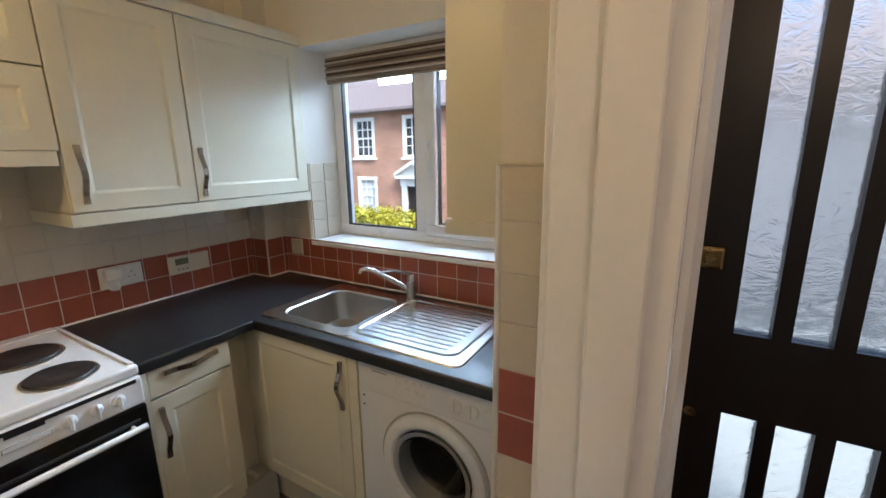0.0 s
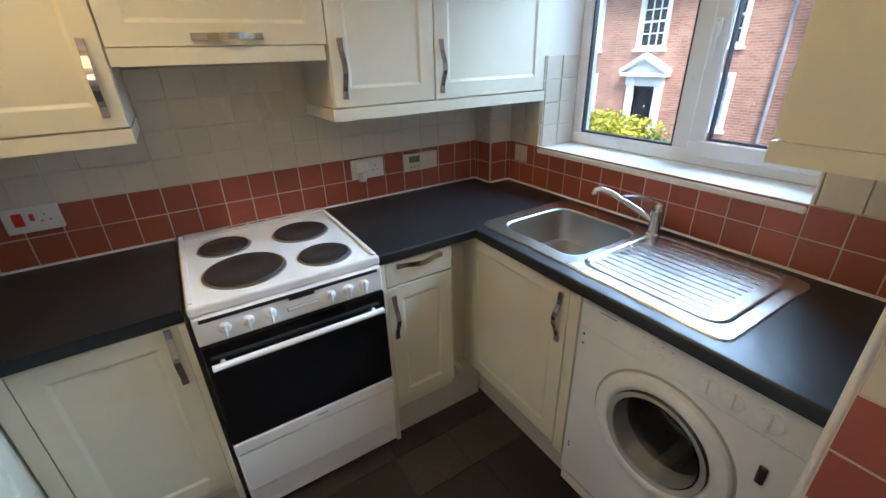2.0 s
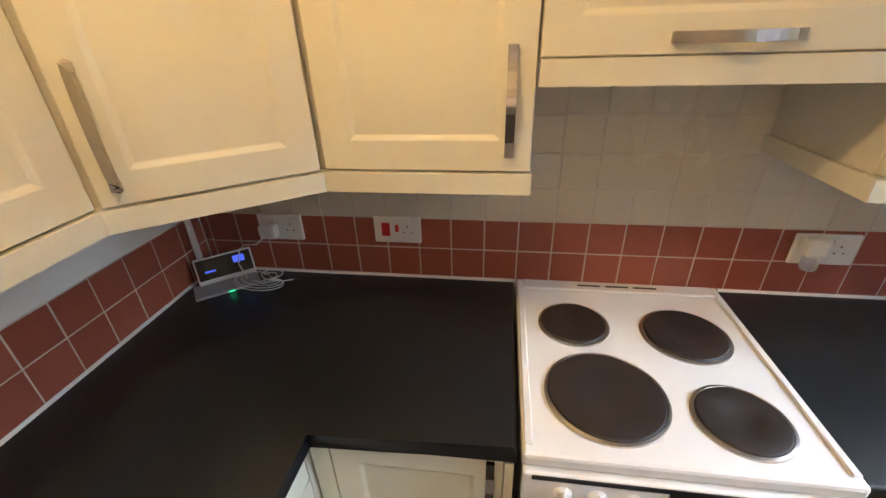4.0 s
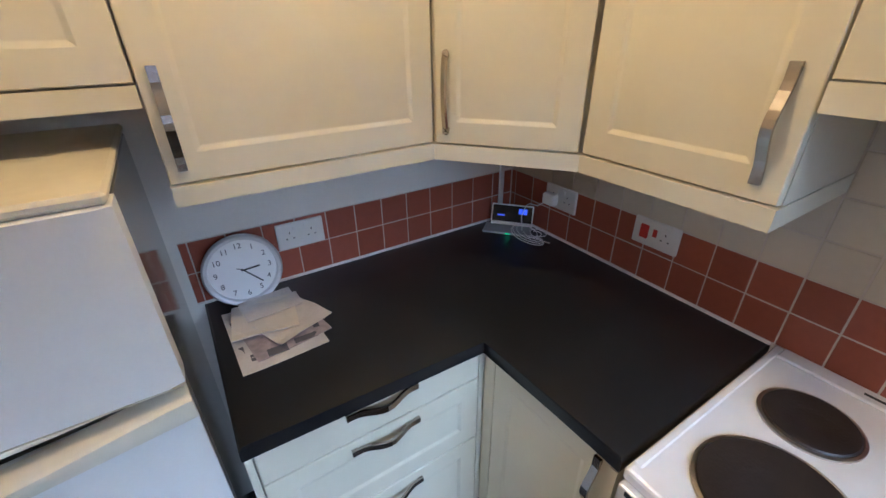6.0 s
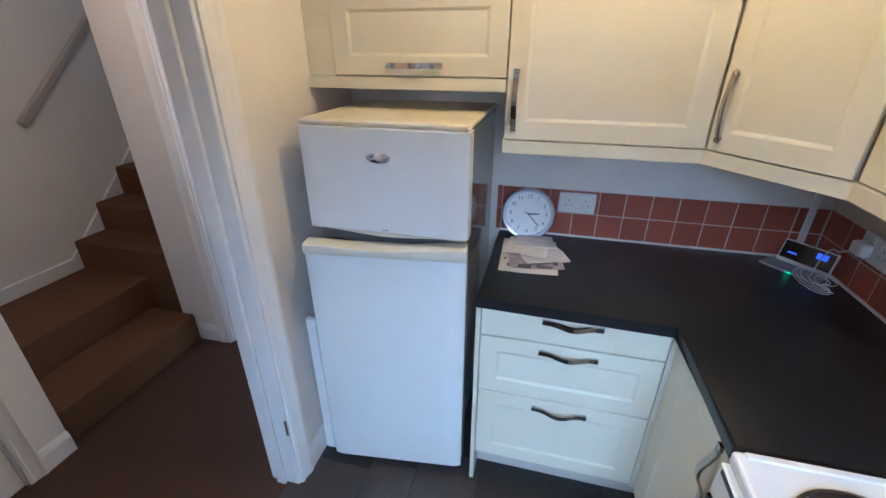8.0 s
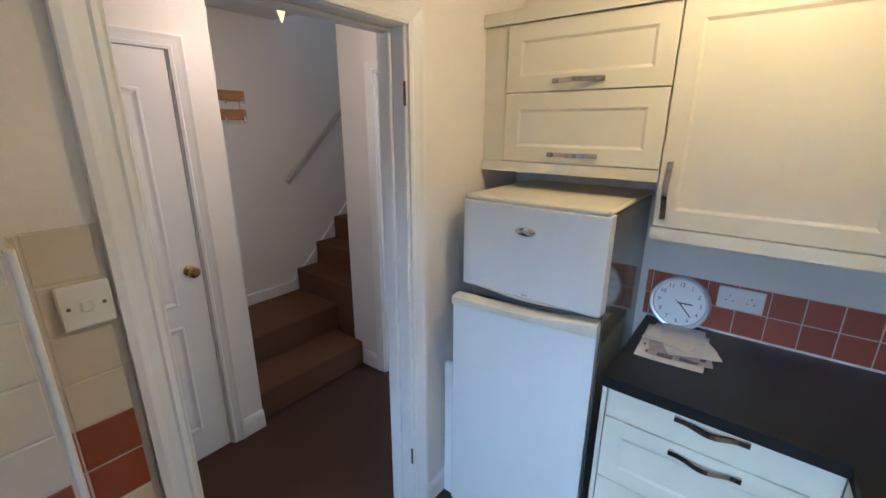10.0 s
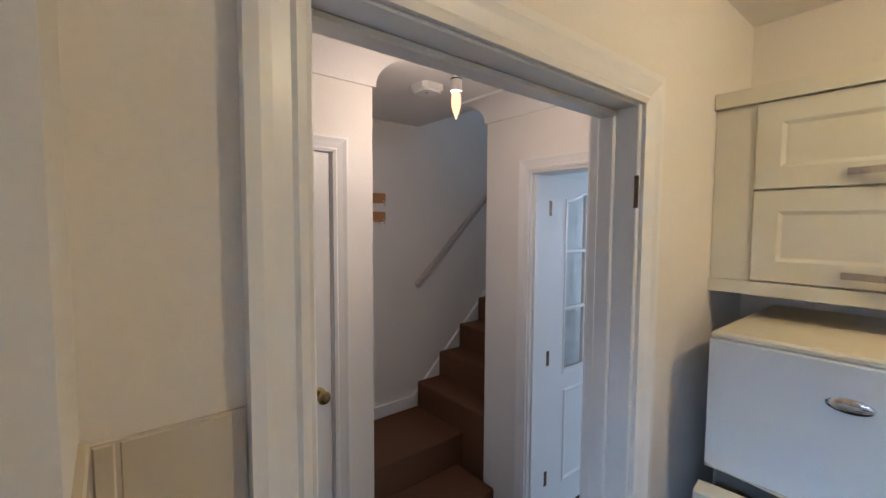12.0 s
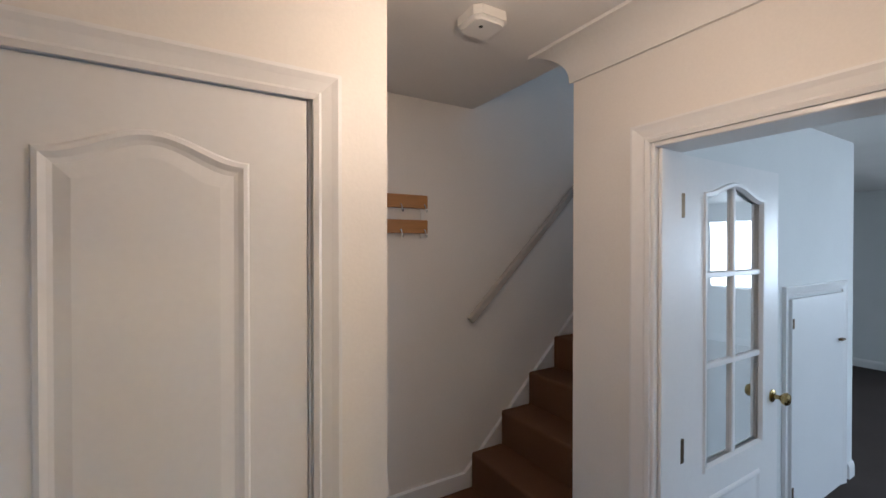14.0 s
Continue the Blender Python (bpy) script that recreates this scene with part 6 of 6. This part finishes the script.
solid("trim_trunking", box(XW + 0.0095, 1.985, WT + 0.001, XW + 0.019, 2.008, 1.33, 0.002), M_PLASTIC, "white plastic cable trunking in the corner of the tiles", "trunking", "", "structure")

# ---------- outside ----------
bm = bmesh.new()
g = [(1.85, -0.2), (4, -0.35), (9, -1.3), (12, -1.75), (200, -1.75)]
rows = [[bm.verts.new((x, y, z)) for y in (-200, 200)] for x, z in g]
for a, b in zip(rows, rows[1:]):
    bm.faces.new((a[0], a[1], b[1], b[0]))
tagged(new("ground", finish(bm, "ground", M_GROUND)), "grey tarmac falling away from the house", "ground", "", "structure")
# pale slab added outside to brighten the view through the front-door glass
tagged(new("paving", finish(box(1.86, -3.0, -0.4, 4.2, 2.5, -0.14), "paving", M_PAVING)), "pale concrete slab added to brighten the front-door glass", "paving", "", "structure")
tagged(new("ground_rear", finish(box(-210, -200, -0.5, 1.85, 200, -0.15), "ground_rear", M_GROUND)), "ground behind the house", "ground", "", "structure")


def house():
    HX = 14.0
    h = thing("brick_house", (HX + 4, 11, -1.75), "two-storey red brick house with white sash windows across the street", "house")
    wins = [(11.41, 12.54, 1.52, 3.15), (8.91, 9.99, 1.52, 3.15), (6.62, 7.72, 1.52, 3.15), (13.9, 15.0, 1.52, 3.15),
            (11.39, 12.46, -0.89, 0.73), (6.62, 7.66, -0.79, 0.83), (13.9, 15.0, -0.89, 0.73)]
    door = (8.98, 9.80, -1.65, 0.37)
    y0, y1, z0, z1 = 5.2, 21.0, -1.75, 3.45
    holes = wins + [door]
    ys = sorted({y0, y1, *[v for w in holes for v in w[:2]]})
    zs = sorted({z0, z1, *[v for w in holes for v in w[2:]]})
    bm = bmesh.new()
    for a, b in zip(ys, ys[1:]):
        for c, d in zip(zs, zs[1:]):
            m = ((a + b) / 2, (c + d) / 2)
            if not any(w[0] < m[0] < w[1] and w[2] < m[1] < w[3] for w in holes):
                box(HX, a, c, HX + 0.3, b, d, bm=bm)
    box(HX + 0.3, y0, z0, HX + 8, y0 + 0.3, z1, bm=bm)
    box(HX + 0.3, y1 - 0.3, z0, HX + 8, y1, z1, bm=bm)
    box(HX + 7.7, y0 + 0.3, z0, HX + 8, y1 - 0.3, z1, bm=bm)
    part("wall", bm, M_BRICK, h, "weathered red brickwork")
    bm = bmesh.new()
    v = [bm.verts.new(c) for c in ((HX - 0.35, y0 - 0.3, z1), (HX - 0.35, y1 + 0.3, z1), (HX + 4, y1 + 0.3, z1 + 4.7), (HX + 4, y0 - 0.3, z1 + 4.7), (HX + 8.3, y0 - 0.3, z1), (HX + 8.3, y1 + 0.3, z1))]
    for f in ((0, 1, 2, 3), (3, 2, 5, 4), (0, 3, 4), (1, 5, 2), (0, 4, 5, 1)):
        bm.faces.new([v[i] for i in f])
    part("roof", bm, M_ROOF, h, "grey plain-tiled roof")
    part("gutter", box(HX - 0.45, y0 - 0.3, z1 - 0.14, HX - 0.003, y1 + 0.3, z1 - 0.002, 0.02), M_ROOF, h, "dark grey eaves gutter")
    for k, (a, b, c, d) in enumerate(wins):
        fr = bmesh.new()
        t = 0.14
        for q in ((a, c, b, c + 0.1), (a, d - t, b, d), (a, c + 0.1, a + t, d - t), (b - t, c + 0.1, b, d - t)):
            box(HX - 0.03, q[0], q[1], HX + 0.12, q[2], q[3], bm=fr)
        box(HX - 0.10, a - 0.06, c - 0.09, HX + 0.1, b + 0.06, c - 0.001, bm=fr)
        w = part("window", fr, M_WHITEOUT, h, "white painted sash window frame")
        bars = bmesh.new()
        ia, ib, ic, id_ = a + t, b - t, c + 0.1, d - t
        for i in (1, 2):
            y = ia + (ib - ia) * i / 3
            box(HX + 0.06, y - 0.02, ic, HX + 0.10, y + 0.02, id_, bm=bars)
        for i in (1, 2, 3):
            zz = ic + (id_ - ic) * i / 4
            hw = 0.035 if i == 2 else 0.02
            box(HX + 0.055, ia, zz - hw, HX + 0.105, ib, zz + hw, bm=bars)
        part("glazing_bars", bars, M_WHITEOUT, w)
        for i in range(3):
            for j in range(4):
                ya, yb = ia + (ib - ia) * i / 3, ia + (ib - ia) * (i + 1) / 3
                za, zb = ic + (id_ - ic) * j / 4, ic + (id_ - ic) * (j + 1) / 4
                part("pane", box(HX + 0.085, ya, za, HX + 0.092, yb, zb), M_DARKPANE if d > 2 and (k + i + j) % 5 else (M_NET if d < 2 else M_DARKPANE), w)
    a, b, c, d = door
    dr = part("door", box(HX + 0.15, a, c, HX + 0.2, b, d), M_FRONTDOOR, h, "black panelled street door")
    for i in range(2):
        for j in range(3):
            part("panel", box(HX + 0.135, a + 0.1 + i * 0.34, c + 0.2 + j * 0.6, HX + 0.1495, a + 0.38 + i * 0.34, c + 0.68 + j * 0.6, 0.006), M_FRONTDOOR, dr)
    part("letter_plate", box(HX + 0.12, (a + b) / 2 - 0.12, c + 0.82, HX + 0.134, (a + b) / 2 + 0.12, c + 0.9), M_CHROME, dr)
    part("knocker", lathe((HX + 0.135, (a + b) / 2, c + 1.35), (-1, 0, 0), [(0, 0.05), (0.03, 0.045), (0.04, 0.02)], 12), M_CHROME, dr)
    sr = bmesh.new()
    for ya, yb in ((a - 0.24, a), (b, b + 0.24)):
        box(HX - 0.14, ya, c - 0.1, HX + 0.15, yb, d + 0.02, 0.01, sr)
        box(HX - 0.18, ya - 0.03, d + 0.02, HX + 0.1, yb + 0.03, d + 0.3, 0.01, sr)
    box(HX - 0.10, a, d, HX + 0.15, b, d + 0.3, bm=sr)
    box(HX - 0.34, a - 0.42, d + 0.3, HX - 0.002, b + 0.42, d + 0.42, 0.01, sr)
    ym = (a + b) / 2
    for sgn in (-1, 1):
        vs = [sr.verts.new((x, y, z)) for x in (HX - 0.36, HX - 0.002) for y, z in ((ym + sgn * (b - ym + 0.44), d + 0.42), (ym + sgn * (b - ym + 0.44), d + 0.53), (ym, d + 1.02), (ym, d + 0.88))]
        for f in ((0, 1, 2, 3), (4, 7, 6, 5), (0, 4, 5, 1), (1, 5, 6, 2), (3, 2, 6, 7), (0, 3, 7, 4)):
            sr.faces.new([vs[i] for i in f])
    vs = [sr.verts.new((HX - 0.08, y, z)) for y, z in ((a - 0.36, d + 0.42), (b + 0.36, d + 0.42), (ym, d + 0.9))]
    sr.faces.new(vs)
    part("pedimented_surround", sr, M_WHITEOUT, h, "white classical door surround with a pediment")
    part("downpipe", cyl((HX - 0.08, 5.6, z0), (HX - 0.08, 5.6, z1 - 0.14), 0.05, n=10), M_RENDER, h, "grey downpipe")


house()
nb = thing("neighbouring_house", (17, 0.5, -1.75), "grey rendered house next to the brick one", "house")
part("wall", box(13.6, -6.0, -1.75, 20, 4.9, 3.2), M_RENDER, nb)
bm = bmesh.new()
v = [bm.verts.new(c) for c in ((13.2, -6.3, 3.2), (13.2, 5.1, 3.2), (17, 5.1, 6.4), (17, -6.3, 6.4), (20.4, -6.3, 3.2), (20.4, 5.1, 3.2))]
for f in ((0, 1, 2, 3), (3, 2, 5, 4), (0, 3, 4), (1, 5, 2), (0, 4, 5, 1)):
    bm.faces.new([v[i] for i in f])
part("roof", bm, M_ROOF, nb)
for y in (-4.0, -1.0, 2.6):
    for z in (-0.6, 1.6):
        w = part("window", box(13.55, y, z, 13.599, y + 1.0, z + 1.2), M_WHITEOUT, nb)
        part("pane", box(13.53, y + 0.08, z + 0.08, 13.5495, y + 0.92, z + 1.12), M_DARKPANE, w)


def bush(name, cx, cy, zb, zt, rx, ry, leaves, seed):
    rnd = random.Random(seed)
    b = thing(name, (cx, cy, zb), "dense yellow-green shrub in front of the street", "bush")
    tw = bmesh.new()
    for i in range(14):
        a = rnd.uniform(0, 6.28)
        q = (cx + rx * 0.7 * math.cos(a) * rnd.random(), cy + ry * 0.8 * math.sin(a) * rnd.random(), zb + (zt - zb) * rnd.uniform(0.6, 0.95))
        cyl((cx + rnd.uniform(-0.3, 0.3), cy + rnd.uniform(-ry * 0.6, ry * 0.6), zb), q, 0.025, 0.008, 6, tw)
    part("stems", tw, M_TWIG, b)
    for nm, mm, cnt in (("leaves", M_LEAF, leaves), ("inner_leaves", M_LEAFDARK, leaves // 2)):
        verts, faces = [], []
        clumps = [(rnd.uniform(-1, 1), rnd.uniform(-1, 1), rnd.uniform(0.12, 0.4)) for _ in range(70)]
        for i in range(cnt):
            u, v, s = clumps[rnd.randrange(len(clumps))]
            r = math.sqrt(max(0.0, 1 - min(1, u * u * 0.5 + abs(v) ** 4 * 0.5)))
            top = zb + (zt - zb) * (0.55 + 0.45 * r)
            p = Vector((cx + u * rx + rnd.gauss(0, s * 0.5), cy + v * ry + rnd.gauss(0, s * 0.6), min(zt + 0.12, top - abs(rnd.gauss(0, 0.28)) - (0.15 if nm != "leaves" else 0) + rnd.uniform(0, s * 0.25))))
            if p.z < zb:
                p.z = zb + rnd.random() * 0.4
            e = Euler((rnd.uniform(-0.9, 0.9), rnd.uniform(-0.9, 0.9), rnd.uniform(0, 6.28))).to_matrix()
            L, W = rnd.uniform(0.05, 0.10), rnd.uniform(0.02, 0.035)
            k = len(verts)
            for q in ((-L / 2, 0, 0), (0, -W, 0.008), (L / 2, 0, -0.006), (0, W, 0.008)):
                verts.append(p + e @ Vector(q))
            faces.append((k, k + 1, k + 2, k + 3))
        off = b.matrix_world.translation
        me = bpy.data.meshes.new(nm)
        me.from_pydata([v - off for v in verts], [], faces)
        me.materials.append(mm)
        ob = new(nm, me)
        ob.parent = b
        tagged(ob, "", "", "", "stuff")
    return b


bush("bush", 6.6, 6.0, -0.9, 0.50, 0.8, 1.7, 6000, 3)
bush("bush", 6.8, 8.4, -0.9, 0.56, 0.8, 1.5, 5000, 5)


# ---------- tiles, last ----------
def tile_mesh(name, w, h, d=0.006, b=0.0018):
    bm = box(-w / 2, 0.0, -h / 2, w / 2, d, h / 2)
    es = [e for e in bm.edges if all(abs(v.co.y - d) < 1e-6 for v in e.verts)]
    bmesh.ops.bevel(bm, geom=es, offset=b, segments=1, affect="EDGES")
    return bm


TILES = {}


def tile(parent, kind, plane, a, z, material, w=0.0975, h=0.0975):
    key = (material.name, round(w, 4), round(h, 4))
    if key not in TILES:
        TILES[key] = finish(tile_mesh("tile", w, h), "tile", material)
    ob = new("tile", TILES[key])
    ob.parent = parent
    j = random.uniform(-0.0006, 0.0006)
    ob.matrix_world = front(kind, plane) @ pose(a, j, z, 0, 0, random.uniform(-0.25, 0.25))
    return ob


def grout(name, kind, plane, a0, a1, z0, z1):
    ob = new(name, finish(face_frame(box(a0, 0.0005, z0, a1, 0.0045, z1), front(kind, plane)), name, M_GROUT))
    return tagged(ob, "pale grout bed behind the tiles", "grout", "", "structure")


random.seed(11)
P = 0.1005


def run(parent, kind, plane, a0, a1, z0, rows, start):
    """Rows of tiles between a0 and a1 on a wall; the joints fall on start + n * P; narrower pieces at the ends."""
    n0 = math.floor((a0 - start) / P)
    for r, material in enumerate(rows):
        k = n0
        while start + k * P < a1 - 0.012:
            b0, b1 = max(start + k * P, a0), min(start + (k + 1) * P, a1)
            if b1 - b0 > 0.012:
                tile(parent, kind, plane, (b0 + b1) / 2, z0 + (r + 0.5) * P, material, b1 - b0 - 0.003)
            k += 1


R2 = [M_RED, M_RED]
TB = WT + 0.005
run(wall_north, "S", YN, XW + 0.006, 1.399, TB, R2 + [M_BEIGE] * 2, 0.057)
run(wall_north, "S", YN, -0.06, 0.56, TB + 4 * P, [M_BEIGE] * 3, 0.057)
grout("grout_north", "S", YN, XW + 0.005, 1.399, WT + 0.0005, TB + 4 * P)
grout("grout_cooker", "S", YN, -0.06, 0.56, TB + 4 * P + 0.0005, TB + 6.6 * P)
run(boxing, "S", 1.935, 1.401, XE, TB, R2 + [M_BEIGE] * 2, 1.401)
run(boxing, "W", 1.400, 1.935, YN - 0.007, TB, R2 + [M_BEIGE] * 2, 1.935)
grout("grout_boxing", "S", 1.935, 1.401, XE - 0.001, WT + 0.0005, TB + 4 * P)
grout("grout_boxing_side", "W", 1.400, 1.9305, YN - 0.001, WT + 0.0005, TB + 4 * P)
run(wall_west, "E", XW, 0.83, YN - 0.007, TB, R2, 1.355)
grout("grout_west", "E", XW, 0.83, YN - 0.005, WT + 0.0005, TB + 2 * P)
run(wall_east, "W", XE, 0.326, 1.929, TB, R2, 0.642)
grout("grout_east", "W", XE, 0.325, 1.9295, WT + 0.0005, TB + 2 * P)
run(wall_east, "W", XE, 0.326, WIN[0] - 0.002, TB + 2 * P + 0.001, [M_BEIGE] * 3, 0.53)
run(wall_east, "W", XE, WIN[1] + 0.002, 1.929, TB + 2 * P + 0.001, [M_BEIGE] * 3, WIN[1])
run(wall_east, "S", WIN[1], XE + 0.002, 1.753, WIN[2] + 0.002, [M_BEIGE] * 4, XE + 0.014)
# nib, switch recess
for side, pl, a0, a1, st in (("W", 0.722, YSE + 0.008, 0.313, 0.221), ("N", 0.317, 0.727, 0.952, 0.73), ("N", YSE, KX1 + 0.086, 0.7155, 0.595)):
    par = wall_nib if pl != YSE else wall_south
    lift = 0.003
    run(par, side, pl, a0, a1, lift, [M_BEIGE] * 9 + R2 + [M_BEIGE] * 4, st)
    nm = {"W": "grout_nib_end", "N": "grout_nib"}[side] if pl != YSE else "grout_switch_wall"
    grout(nm, side, pl, a0 - 0.002, a1 + 0.002, 0.002, 15 * P + lift)
solid("trim_tile_edge", cyl((0.720, 0.319, 0.0), (0.720, 0.319, 15 * P + 0.009), 0.006, n=12), M_PLASTIC, "rounded white tile edging strip", "trim", "", "structure", True)
solid("trim_tile_cap", box(0.714, YSE + 0.009, 15 * P + 0.0036, 0.7285, 0.3225, 15 * P + 0.0115, 0.002), M_BEIGE, "narrow cap along the tile top", "trim", "", "structure")



def sealant(p, q, side):
    """A fillet of white sealant where the worktop meets the tiles."""
    p, q, s = Vector((*p, WT + 0.0004)), Vector((*q, WT + 0.0004)), Vector((*side, 0))
    bm = bmesh.new()
    ends = [[bm.verts.new(e + s * a + Vector((0, 0, b))) for a, b in ((0.0, 0.0), (0.006, 0.0), (0.003, 0.003), (0.0, 0.007))] for e in (p, q)]
    for i in range(4):
        bm.faces.new((ends[0][i], ends[0][(i + 1) % 4], ends[1][(i + 1) % 4], ends[1][i]))
    bm.faces.new(ends[0])
    bm.faces.new(ends[1][::-1])
    return tagged(new("trim_sealant", finish(bm, "trim_sealant", M_SEALANT)), "bead of white sealant along the worktop", "sealant", "", "structure")


sealant((XW + 0.007, YN - 0.0072), (-0.05, YN - 0.0072), (0, -1))
sealant((0.545, YN - 0.0072), (1.392, YN - 0.0072), (0, -1))
sealant((XW + 0.0072, 0.85), (XW + 0.0072, YN - 0.012), (1, 0))
sealant((XE - 0.0072, 0.327), (XE - 0.0072, 1.923), (-1, 0))
sealant((1.393, 1.9278), (XE - 0.012, 1.9278), (0, -1))
sealant((1.3928, 1.935), (1.3928, YN - 0.012), (-1, 0))

# slate-effect floor pieces
random.seed(5)
FL = {}
y = 0.12
row = 0
while y < YN - 0.02:
    d = (0.305, 0.2, 0.255)[row % 3]
    d = min(d, YN - y)
    x = XW - 0.15 * (row % 2)
    k = 0
    while x < XE - 0.02:
        w = (0.405, 0.255, 0.305, 0.2)[(k + row) % 4]
        xa, xb = max(x, XW), min(x + w, XE)
        if xb - xa > 0.03:
            key = (round(xb - xa, 3), round(d, 3))
            if key not in FL:
                bm = box(-key[0] / 2 + 0.0012, -key[1] / 2 + 0.0012, -0.006, key[0] / 2 - 0.0012, key[1] / 2 - 0.0012, 0.0)
                bmesh.ops.bevel(bm, geom=[e for e in bm.edges if all(v.co.z > -0.001 for v in e.verts)], offset=0.0015, segments=1, affect="EDGES")
                FL[key] = finish(bm, "slate_tile", M_SLATE)
            ob = new("slate_tile", FL[key])
            ob.parent = bpy.data.objects["floor_kitchen"]
            ob.location = ((xa + xb) / 2, y + d / 2, random.uniform(-0.0004, 0.0004))
        x += w
        k += 1
    y += d
    row += 1
